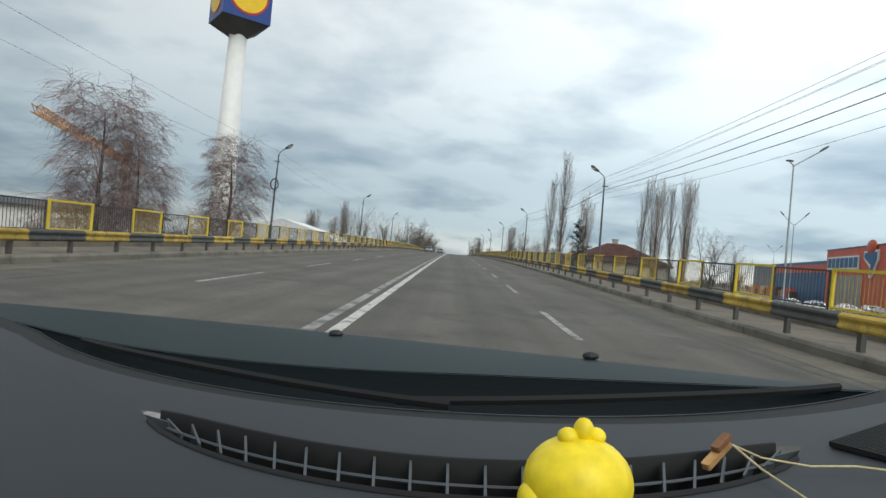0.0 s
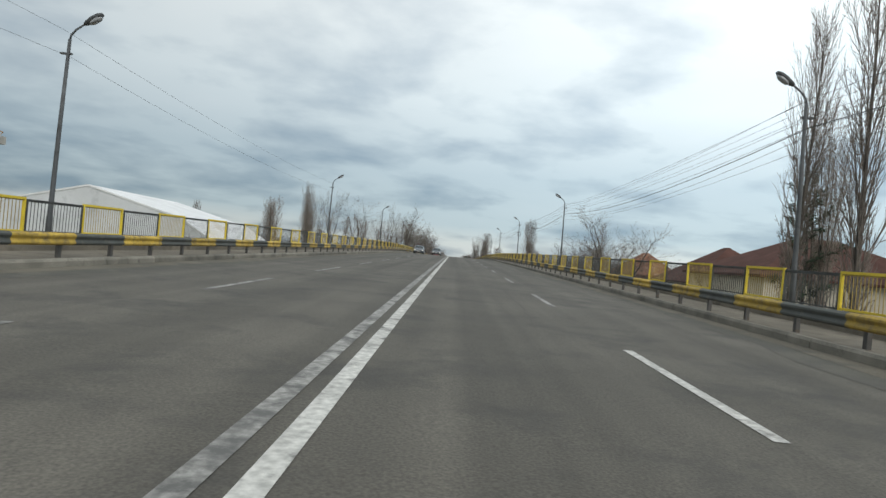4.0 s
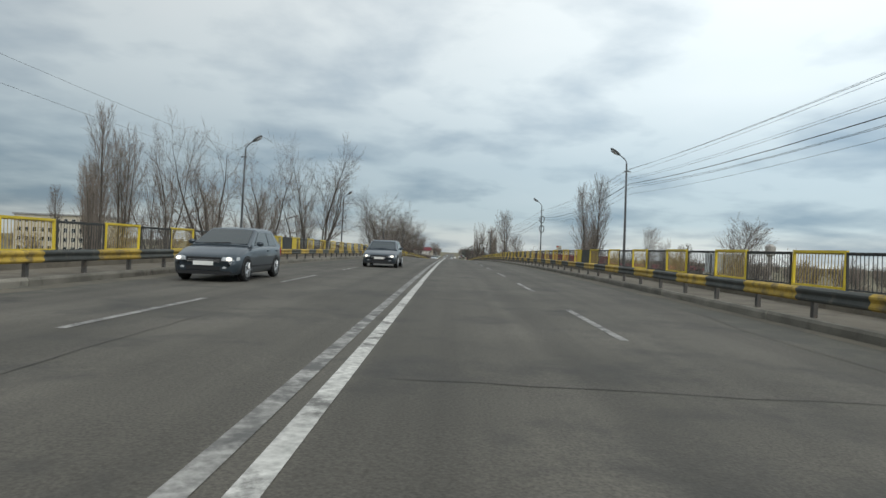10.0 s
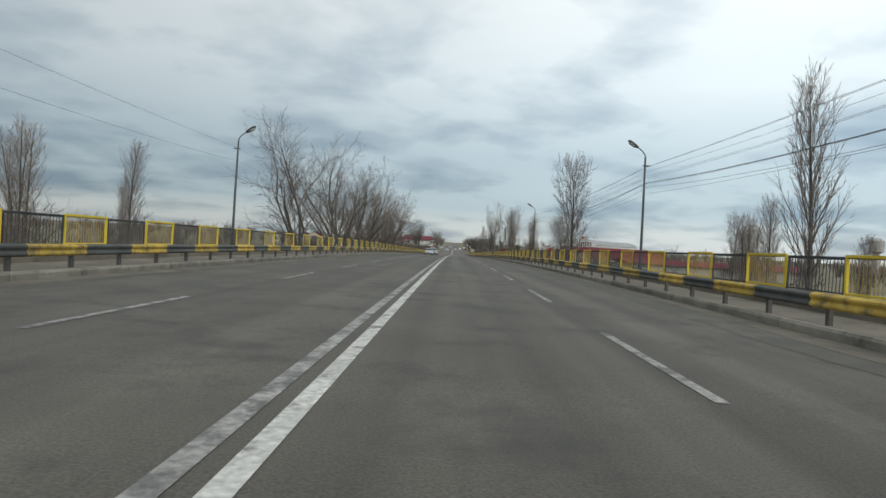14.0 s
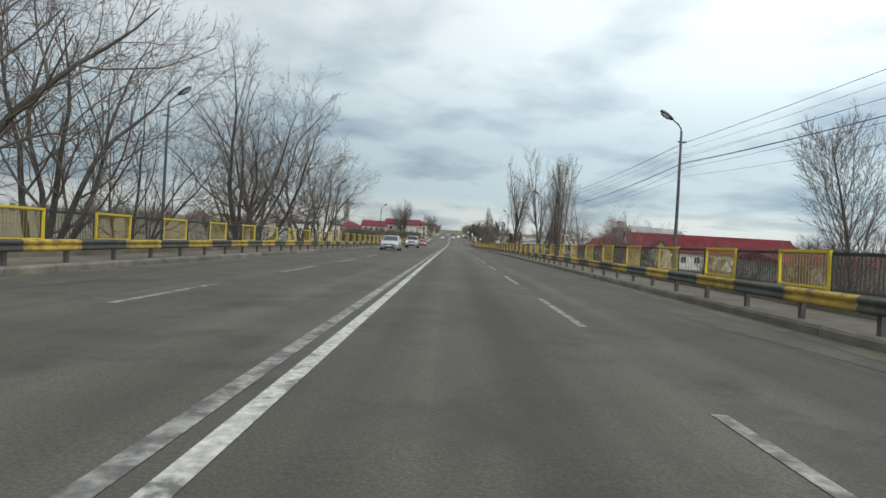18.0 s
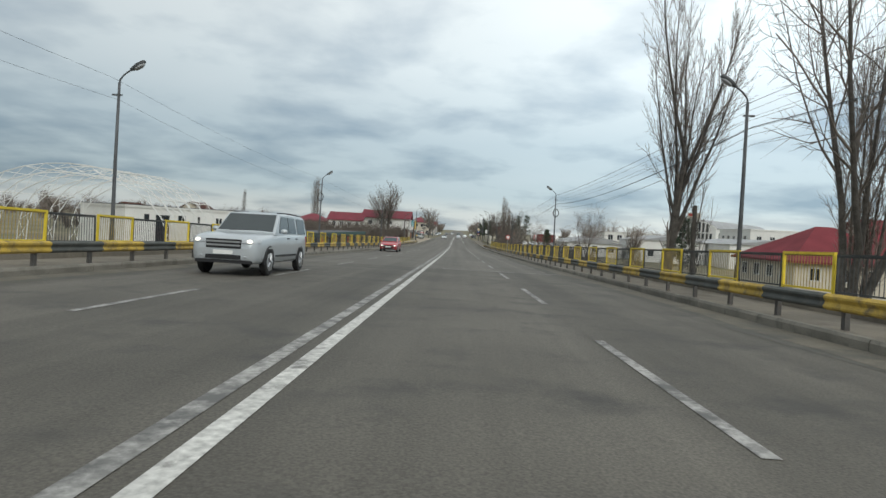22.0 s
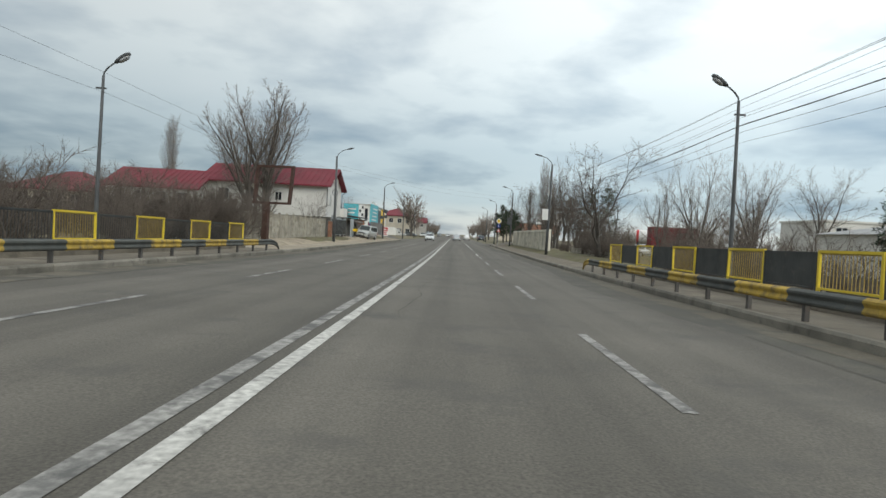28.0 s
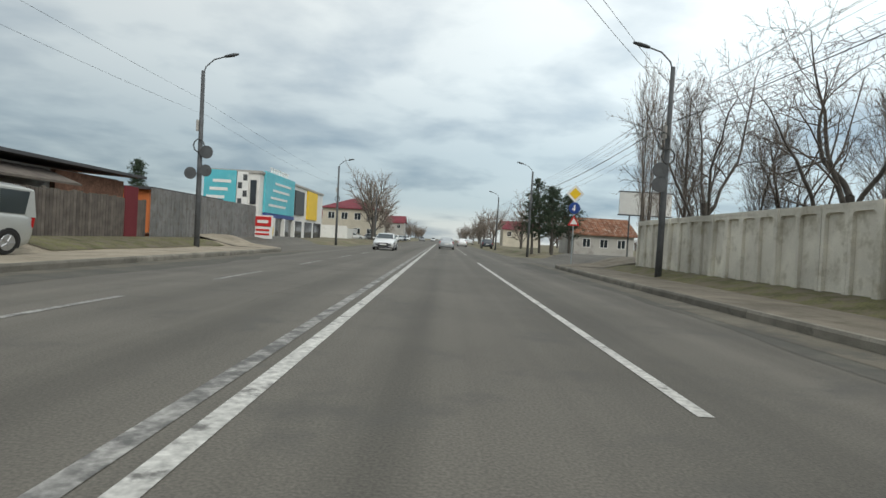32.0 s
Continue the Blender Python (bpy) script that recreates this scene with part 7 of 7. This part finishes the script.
    if shape == "pickup":
        splits += [(mid + 0.035, mid + 0.035, mid + 0.82, mid + 0.78), (mid + 1.0, mid + 1.02, y3 - 0.22, y2 - 0.06)]
    elif shape in ("wagon", "suv", "van"):
        splits += [(mid + 0.035, mid + 0.035, mid + 0.86, mid + 0.84), (mid + 0.93, mid + 0.91, y3 - 0.34, y2 - 0.1)]
    else:
        splits += [(mid + 0.035, mid + 0.035, y3 - 0.46, y2 - 0.06)]
    for s in (-1, 1):
        for a, b, d, e in splits:
            pane("side_window", [(s * side(zl), a, zl), (s * side(zl), d, zl), (s * side(zh), e, zh), (s * side(zh), b, zh)], (s, 0, 0.2))
        part("mirror", Shape().ball((s * (w + 0.09), y0 + 0.42, belt + 0.09), (0.11, 0.07, 0.075), n=10, rows_=6), p, c, smooth=True)
        hz = hood - 0.15
        lamp = Shape().stack([[(s * w * x, y, z) for x, y, z in ((0.52, -L + 0.005, hz - 0.05), (0.80, -L + 0.05, hz - 0.06), (0.965, -L + 0.27, hz - 0.02), (0.95, -L + 0.30, hz + 0.07), (0.74, -L + 0.10, hz + 0.075), (0.55, -L + 0.03, hz + 0.05))],
                              [(s * w * x, y, z) for x, y, z in ((0.53, -L - 0.03, hz - 0.04), (0.80, -L + 0.0, hz - 0.05), (0.985, -L + 0.25, hz - 0.015), (0.97, -L + 0.28, hz + 0.06), (0.74, -L + 0.05, hz + 0.065), (0.56, -L - 0.01, hz + 0.04))]])
        lens = part("headlight", lamp, LIGHT, c, "clear headlight")
        if lit:
            part("bulb", Shape().ball((s * w * 0.74, -L + 0.02, hz + 0.005), (0.075, 0.05, 0.05), n=10, rows_=6), LIGHT_ON, lens, "lit lamp")
        part("tail_light", Shape().box(s * w * 0.84 - 0.08, L - 0.16, belt - 0.3, s * w * 0.84 + 0.08, L - 0.02, belt, cut=0.03), TAIL, c, "red tail light")
        n = 20
        for y in (-L + length * 0.185, L - length * 0.19):
            r0 = 0.31 * big
            # no opening is cut: a black plate paints the shade around the wheel
            well = [(s * (w + 0.004), y + 1.17 * r0 * math.cos(a * math.pi / 12), r0 + 1.17 * r0 * math.sin(a * math.pi / 12)) for a in range(13)]
            well += [(s * (w + 0.004), y - 1.1 * r0, clear - 0.02), (s * (w + 0.004), y + 1.1 * r0, clear - 0.02)]
            part("wheel_arch", Shape().stack([well, [(v[0] - s * 0.05, v[1], v[2]) for v in well]]), TRIM, c, "black plate for the shaded wheel opening")
            tyre = Shape().stack([[(s * (w - 0.17 + dx), y + r * math.cos(6.2832 * k / n), r0 + r * math.sin(6.2832 * k / n)) for k in range(n)] for dx, r in ((0.0, r0 * 0.9), (0.03, r0), (0.16, r0), (0.19, r0 * 0.92), (0.188, r0 * 0.66))])
            wheel = part("wheel", tyre, TYRE, c, "black tyre")
            rim = Shape().stack([[(s * (w + 0.014 + dx), y + r * math.cos(6.2832 * k / n), r0 + r * math.sin(6.2832 * k / n)) for k in range(n)] for dx, r in ((0.0, r0 * 0.66), (0.012, r0 * 0.63))])
            for k in range(5):
                a = 6.2832 * k / 5
                rim.tube([(s * (w + 0.03), y + 0.1 * r0 * math.cos(a), r0 + 0.1 * r0 * math.sin(a)), (s * (w + 0.028), y + 0.6 * r0 * math.cos(a), r0 + 0.6 * r0 * math.sin(a))], 0.028, 5)
            part("rim", rim, RIM, wheel, "silver spoked rim")
        for y in (mid - 0.28, mid + 0.62):
            part("door_handle", Shape().box(s * w - 0.012, y, belt - 0.13, s * w + 0.016, y + 0.17, belt - 0.10), TRIM if shape == "pickup" else p, c)
        part("sill_strip", Shape().box(s * w - 0.015, -L + length * 0.29, clear + 0.18, s * w + 0.014, L - length * 0.29, clear + 0.235), TRIM, c, "black rubbing strip")
        part("fog_lamp", Shape().ball((s * w * 0.62, -L + 0.03, clear + 0.18), (0.075, 0.05, 0.045), n=8, rows_=5), LIGHT, c, "round fog lamp")
        if shape in ("wagon", "pickup", "suv"):
            part("roof_rail", Shape().tube([(s * wh * 0.88, y1 + 0.1, hi + 0.02), (s * wh * 0.88, (y1 + y2) / 2, hi + 0.06), (s * wh * 0.88, y2, hi + 0.02)], 0.018, 5), RIM if shape == "wagon" else TRIM, c, "roof rail")
    grille = part("grille", Shape().box(-w * 0.5, -L - 0.012, hood - (0.34 if tall else 0.24), w * 0.5, -L + 0.06, hood - 0.10, cut=0.01), TRIM, c, "black grille")
    for k in range(2):
        z, thick_bar = (hood - 0.285 + k * 0.095, 0.045) if tall else (hood - 0.225 + k * 0.045, 0.013)
        part("grille_bar", Shape().box(-w * 0.48, -L - 0.024, z, w * 0.48, -L - 0.01, z + thick_bar), RIM, grille, "bright bar")
    part("lower_intake", Shape().box(-w * 0.52, -L - 0.006, clear + 0.11, w * 0.52, -L + 0.08, clear + 0.22, cut=0.02), TRIM, c, "dark lower intake")
    part("bumper_lip", Shape().box(-w * 0.82, -L + 0.01, clear + 0.0, w * 0.82, -L + 0.16, clear + 0.09, cut=0.05), TRIM, c, "dark bumper lip")
    part("front_plate", Shape().box(-0.26, -L - 0.03, clear + 0.235, 0.26, -L - 0.015, clear + 0.345), SIGN_WHITE, c, "blank white number plate")
    part("rear_plate", Shape().box(-0.26, L - 0.005, belt - 0.36, 0.26, L + 0.015, belt - 0.25), SIGN_WHITE, c, "blank white number plate")
    part("windscreen_wiper", Shape().tube([(-w * 0.5, y0 + 0.02, lo + 0.1), (w * 0.3, y0 + 0.08, lo + 0.13)], 0.012, 4), TRIM, c)
    return c


def on_lane(x, y, turn=0.0):
    return pose(x, y, road_z(y), road_slope(y), 0, 0) @ pose(0, 0, 0, 0, 0, turn)


car("dark blue-grey hatchback in the inner oncoming lane", "dark", on_lane(-2.6, 176.9), "hatch", 4.25, 1.78, 1.46, lit=True)
car("dark blue-grey compact car in the outer oncoming lane", "dark", on_lane(-5.3, 161.5), "hatch", 4.2, 1.76, 1.49, lit=True)
car("silver hatchback in the oncoming lane", "silver", on_lane(-4.7, 350.6), "hatch", 4.3, 1.8, 1.5)
car("silver pick-up with hard top in the oncoming lane", "silver", on_lane(-4.6, 381.6), "pickup", 5.2, 1.86, 1.82, category="pick-up truck", lit=True)
car("red estate car in the oncoming lane", "red", on_lane(-5.2, 424.4), "wagon", 4.68, 1.75, 1.5, lit=True)
car("white car in the inner oncoming lane", "white", on_lane(-3.4, 592.0), "sedan", 4.4, 1.75, 1.45)
car("silver-blue car driving ahead in the inner lane", "silver", on_lane(2.0, 614, 180), "hatch")
car("white car driving ahead", "white", on_lane(5.2, 654, 180), "sedan")
car("dark car standing far ahead beside the road", "dark", on_lane(9.0, 642, 180), "suv", 4.5, 1.82, 1.65)
car("small light-grey van parked on the driveway", "sand", pose(-10.6, 554.5, 0.33, 0, 8, 0) @ pose(0, 0, 0, 0, 0, -12), "van", 4.1, 1.74, 1.78, category="van")
for x, y, p, sh, a in ((-15.5, 603, "white", "wagon", 80), (-12.5, 609, "grey", "hatch", 75), (-9.4, 622, "white", "van", 0), (-9.5, 640, "silver", "sedan", 0), (-9.6, 655, "dark", "hatch", 0), (-9.5, 672, "white", "hatch", 0), (-5.5, 690, "grey", "sedan", 0), (9.4, 660, "white", "hatch", 180), (2.2, 700, "dark", "sedan", 180), (-2.2, 720, "white", "van", 0)):
    car({"white": "white", "grey": "grey", "silver": "silver", "dark": "dark"}[p] + " car far along the road", p, pose(x, y + 54, 0.05, 0, 0, a), sh)
park_rng = random.Random(4)
for k in range(14):
    p = park_rng.choice(["white", "grey", "silver", "dark", "red", "blue"])
    car(p + " car in the store car park", p, pose(50 + (k % 7) * 5.0, 96 + 16 * (k // 7), 1.18, 0, 0, 90 + park_rng.uniform(-3, 3)), park_rng.choice(["hatch", "sedan", "suv"]), group="car park cars")
for k in range(6):
    p = park_rng.choice(["white", "grey", "silver", "dark"])
    car(p + " car in the yard behind the shrubs", p, pose(19 + k * 3.1, 545.5 + 2.0 * (k % 2), 0.05, 0, 0, 90), "hatch", group="yard cars")

# trailers and tanks in the yard
SIGN_DULL = mat("dull_red_trailer", (0.17, 0.025, 0.028), 0.7, vary=0.25, size=0.8, stain=(0.26, 0.12, 0.11), stain_at=(0.55, 0.7))
for x, y, m, label in ((28.8, 494.5, SIGN_DULL, "dull red box trailer in a yard"),):
    t = thing("box_trailer", label, "trailer", pose(x, y + 53.5, 0, 0, 0, 84), group="trailers")
    part("box", Shape().box(-1.25, -2.8, 1.1, 1.25, 2.8, 3.9, cut=0.04), m, t)
    part("chassis", Shape().box(-0.9, -2.7, 0.75, 0.9, 2.7, 1.1), TRIM, t)
    for s in (-1, 1):
        for yy in (-1.9, 1.2, 2.2):
            part("wheel", Shape().stack([[(s * 1.0 + dx, yy + 0.48 * math.cos(6.2832 * k / 14), 0.48 + 0.48 * math.sin(6.2832 * k / 14)) for k in range(14)] for dx in (-0.13, 0.13)]), TYRE, t)
for k, x in enumerate((27.0, 31.5)):
    t = thing("storage_tank", "white steel tank on legs with red bands", "tank", pose(x, 552.5 + k, 0, 0, 0, 70), group="tanks")
    part("shell", Shape().stack([[(r * math.cos(6.2832 * j / 18), y, 2.6 + r * math.sin(6.2832 * j / 18)) for j in range(18)] for y, r in ((-2.2, 0.5), (-1.95, 0.95), (1.95, 0.95), (2.2, 0.5))]), SIGN_WHITE, t, smooth=True)
    for yy in (-1.0, 0.9):
        part("band", Shape().stack([[(0.97 * math.cos(6.2832 * j / 18), yy + d, 2.6 + 0.97 * math.sin(6.2832 * j / 18)) for j in range(18)] for d in (0, 0.3)]), SIGN_RED, t, "red band")
        part("leg", Shape().box(-0.7, yy, 0, -0.55, yy + 0.2, 2.0).box(0.55, yy, 0, 0.7, yy + 0.2, 2.0), POLE, t)

# bicycle with a yellow crate by the tin sheets
bk = thing("bicycle", "bicycle with a yellow crate leaning at the gate", "bicycle", pose(-10.6, 547.9, 0.42, 0, 8, 70))
for yy in (-0.52, 0.52):
    part("wheel", Shape().tube([(0, yy + 0.33 * math.cos(6.2832 * k / 20), 0.34 + 0.33 * math.sin(6.2832 * k / 20)) for k in range(21)], 0.018, 5), TYRE, bk)
part("bike_frame", Shape().tube([(0, -0.52, 0.34), (0, -0.35, 0.9), (0, 0.1, 0.35), (0, 0.2, 0.85), (0, -0.33, 0.8)], 0.02, 6).tube([(0, 0.1, 0.35), (0, 0.52, 0.34), (0, 0.18, 0.75)], 0.016, 6), TIN, bk)
part("handlebar", Shape().tube([(-0.26, -0.28, 1.0), (0, -0.37, 0.98), (0.26, -0.28, 1.0)], 0.014, 6), TRIM, bk)
part("saddle", Shape().ball((0, 0.2, 0.92), (0.08, 0.14, 0.05), n=8, rows_=5), TRIM, bk)
part("crate", Shape().box(-0.22, 0.3, 0.78, 0.22, 0.75, 0.81).box(-0.22, 0.3, 0.81, -0.2, 0.75, 1.1).box(0.2, 0.3, 0.81, 0.22, 0.75, 1.1).box(-0.2, 0.3, 0.81, 0.2, 0.32, 1.1).box(-0.2, 0.73, 0.81, 0.2, 0.75, 1.1), SIGN_YELLOW, bk, "yellow plastic crate")


# ---------------- the car from which the drive is seen, at its starting place ----------------
DASH = mat("grey_dashboard_plastic", (0.017, 0.021, 0.026), 0.6, vary=0.06, size=3, grain=0.10, fine=900, bump=0.12)
DASH_DARK = mat("black_dashboard_plastic", (0.005, 0.0055, 0.006), 0.75, vary=0.1, size=4, grain=0.1, fine=700)
BONNET = mat("dark_blue_car_paint", (0.009, 0.020, 0.023), 0.5, metal=0.0, vary=0.05, size=2, bump=0, coat=0.0, spec=0.1)
TOY = mat("yellow_rubber_toy", (0.86, 0.66, 0.02), 0.45, vary=0.03, size=20, bump=0)
VENT_GREY = mat("grey_vent_plastic", (0.055, 0.066, 0.075), 0.55, vary=0.06, size=3, bump=0)
WOOD = mat("light_peg_wood", (0.46, 0.26, 0.10), 0.7, vary=0.2, size=40)
WOOD_DARK = mat("dark_peg_wood", (0.20, 0.09, 0.04), 0.6, vary=0.2, size=40)
STRING = mat("pale_string", (0.55, 0.46, 0.26), 0.9, vary=0.1, size=60)
here = pose(lerp_table(SIDE, 0), 0.0, road_z(0) + EYE, road_slope(0) - 0.4, -3.5, 1.0)
host = thing("driven_car", "dark car with a grey dashboard and dark bonnet", "car", here)


def dash_edge(x):
    """Distance ahead of the eye of the windscreen's foot."""
    return 0.995 + 0.39 * (x - 0.15) ** 2 if x > -1.2 else 1.706 - 0.85 * (x + 1.2)


DEEP = -0.28
NX = 84
xs_d = [-2.2 + 3.5 * i / NX for i in range(NX + 1)]


def dash_top(x, d):
    """Height of the dashboard under the eye, d metres ahead."""
    return DEEP - 0.05 * max(0.0, 0.62 - d)


def vent_mid(x):
    return min(0.728 + 0.78 * (x - 0.08) ** 2, dash_edge(x) - 0.10)


def vent_half(x):
    u = abs(x - 0.035) / 0.50
    return 0.056 * math.sqrt(max(0.0, 1 - u ** 4)) if u < 1 else 0.0


near = Shape().sheet([[(x, 0.2 + (vent_mid(x) - vent_half(x) - 0.2) * k / 8, dash_top(x, 0.2 + (vent_mid(x) - vent_half(x) - 0.2) * k / 8)) for x in xs_d] for k in range(9)])
part("dashboard_near", near, DASH, host, "grey grained dashboard", smooth=True)
farp = Shape().sheet([[(x, vent_mid(x) + vent_half(x) + (dash_edge(x) - vent_mid(x) - vent_half(x)) * k / 5, DEEP - 0.001 * k) for x in xs_d] for k in range(6)])
part("dashboard_far", farp, DASH, host, "grey grained dashboard", smooth=True)
lip = [x for x in xs_d if vent_half(x) > 0]
vent = part("defroster_vent", Shape().sheet([[(x, vent_mid(x) + s * vent_half(x) * 1.02, DEEP - 0.05) for x in lip] for s in (-1, 1)]), DASH_DARK, host, "dark defroster slot")
for s in (-1, 1):
    part("vent_lip", Shape().sheet([[(x, vent_mid(x) + s * (vent_half(x) + o), DEEP + dz) for x in lip] for o, dz in ((0.010, 0.001), (0.004, 0.005), (0.0, 0.003), (0.0, -0.05))]), DASH_DARK, vent, smooth=True)
part("vent_rib", Shape().tube([(x, vent_mid(x) - 0.012, DEEP - 0.004) for x in lip[1:-1]], 0.0024, 5), VENT_GREY, vent)
for k in range(22):
    x = -0.45 + k * 0.0462
    h = vent_half(x)
    lean = 0.03 * x / 0.45
    if h > 0:
        fin = Shape().stack([[(x + o - lean, vent_mid(x) - h, z), (x + o + lean, vent_mid(x) + h, z)] + [(x + o + 0.0036 + lean, vent_mid(x) + h, z), (x + o + 0.0036 - lean, vent_mid(x) - h, z)] for o, z in ((0.0, DEEP - 0.03), (0.0, DEEP - 0.002))])
        part("vent_fin", fin, VENT_GREY, vent)
def bonnet_near(x):
    if x < -1.2:
        return 1.892 - 0.70 * (x + 1.2)
    return 1.46 + 0.30 * x * x if x < 0 else 1.46 - 0.05 * x


def bonnet_far(x):
    return 2.0 - 0.45 * x - 0.03 * x * x


# black gap, glass edge, cowl, wipers, bonnet
def foot(x, a, z):
    return (x * (1 + 0.25 * a), dash_edge(x) + a * (1 + 0.5 * x * x), z)


part("windscreen_seal", Shape().sheet([[foot(x, a, DEEP + z) for x in xs_d] for a, z in ((-0.012, -0.006), (0.015, -0.012), (0.06, -0.012))]), DASH_DARK, host, "black seal")
part("glass_edge", Shape().tube([foot(x, 0.062, DEEP - 0.010) for x in xs_d], 0.0010, 5), VENT_GREY, host, "thin grey edge of the windscreen")
COWL = mat("black_cowl_plastic", (0.004, 0.007, 0.008), 0.85, vary=0.1, spec=0.05)
part("cowl", Shape().sheet([[(x, (dash_edge(x) + 0.06) * (1 - u) + (bonnet_near(x) + 0.01) * u, DEEP - 0.012 - 0.03 * math.sin(math.pi * u) - 0.012 * u) for x in xs_d] for u in (0, 0.2, 0.4, 0.6, 0.8, 1.0)]), COWL, host, "black plastic cowl", smooth=True)
for x0, x1 in ((-1.0, 0.02), (-0.08, 0.92)):
    part("wiper", Shape().tube([foot(x0 + (x1 - x0) * i / 10, 0.15 + 0.03 * math.sin(i * 0.35), DEEP - 0.018 + 0.01 * math.sin(math.pi * i / 10)) for i in range(11)], 0.010, 6), DASH_DARK, host, "black wiper")
bon_x = [-2.2 + 3.5 * i / 36 for i in range(37)]
bon = [[(x, bonnet_near(x) + (bonnet_far(x) - bonnet_near(x)) * k / 8, -0.305 - 0.012 * (k / 8) ** 2) for x in bon_x] for k in range(9)]
bon.append([(x, bonnet_far(x) + 0.03, -0.36) for x in bon_x])
part("bonnet", Shape().sheet(bon), BONNET, host, "dark glossy bonnet", smooth=True)
for x in (-0.37, 0.456):
    part("washer_nozzle", Shape().ball((x, 1.97 - 0.36 * x, -0.309), (0.026, 0.018, 0.014), n=10, rows_=6), TRIM, host, "black washer nozzle")
for s in (-1, 1):
    wl_ = part("wheel", Shape().stack([[(s * 0.76 + dx, 1.75 + 0.31 * math.cos(6.2832 * k / 20), -EYE + 0.31 + 0.31 * math.sin(6.2832 * k / 20)) for k in range(20)] for dx in (-0.1, 0.1)]), TYRE, host, "black tyre")
part("front_bumper", Shape().stack([[(-0.86, y, z), (0.86, y, z), (0.8, y + 0.12, z), (-0.8, y + 0.12, z)] for y, z in ((1.95, -0.95), (2.0, -0.7), (1.93, -0.42))]), BONNET, host)

# the toy, the peg with its string, and the mat lie on the dashboard
def on_dash(x, d, up=0.0):
    return here @ Matrix.Translation((x, d, dash_top(x, d) + up))


tm = on_dash(0.141, 0.595, 0.0) @ pose(0, 0, 0, 0, 0, 8) @ Matrix.Diagonal((1.19, 1.16, 0.87, 1))
toy = thing("rubber_toy", "round yellow rubber toy with three knobs on top", "toy", tm)
for name, c, r in (("body", (0, 0, 0.062), (0.046, 0.043, 0.052)), ("wing", (-0.040, -0.004, 0.045), (0.012, 0.018, 0.02)), ("foot", (0.046, -0.012, 0.022), (0.016, 0.014, 0.008)),
                   ("knob", (0.004, 0, 0.121), (0.0085, 0.009, 0.014)), ("knob", (-0.0095, 0, 0.114), (0.009, 0.009, 0.010)), ("knob", (0.015, 0, 0.114), (0.008, 0.009, 0.0095))):
    part(name, Shape().ball(c, r, n=28, rows_=18), TOY, toy, smooth=True)
peg = thing("clothes_peg", "small wooden clothes peg with pale string on the dashboard", "clothes peg", on_dash(0.385, 0.82, 0.006) @ pose(0, 0, 0, 0, -24, 35))
part("peg_half", Shape().box(-0.03, -0.006, 0.0, 0.03, 0.006, 0.009, cut=0.002), WOOD, peg, "light wood half")
part("peg_half", Shape().box(-0.002, -0.006, 0.0095, 0.034, 0.006, 0.018, cut=0.002), WOOD_DARK, peg, "dark wood half")
loose = thing("string", "pale thin string trailing over the dashboard", "string", on_dash(0.405, 0.82, 0.004))
part("strand", Shape().tube([(0, 0, 0.02), (0.03, -0.02, 0.01), (0.09, -0.03, 0.004), (0.15, -0.03, 0.006), (0.22, -0.04, 0.002)], 0.0016, 5), STRING, loose)
part("strand", Shape().tube([(0, 0, 0.02), (0.01, -0.06, 0.008), (0.02, -0.14, 0.003), (0.05, -0.22, 0.002)], 0.0016, 5), STRING, loose)
mt = thing("ribbed_mat", "black ribbed rubber mat on the dashboard", "mat", on_dash(0.589, 0.898, 0.002) @ pose(0, 0, 0, 0, 0, 34))
part("base", Shape().box(0, -0.26, 0, 0.25, 0, 0.004), DASH_DARK, mt)
for k in range(26):
    part("rib", Shape().box(k * 0.0096, -0.26, 0.004, 0.005 + k * 0.0096, 0, 0.008), DASH_DARK, mt)
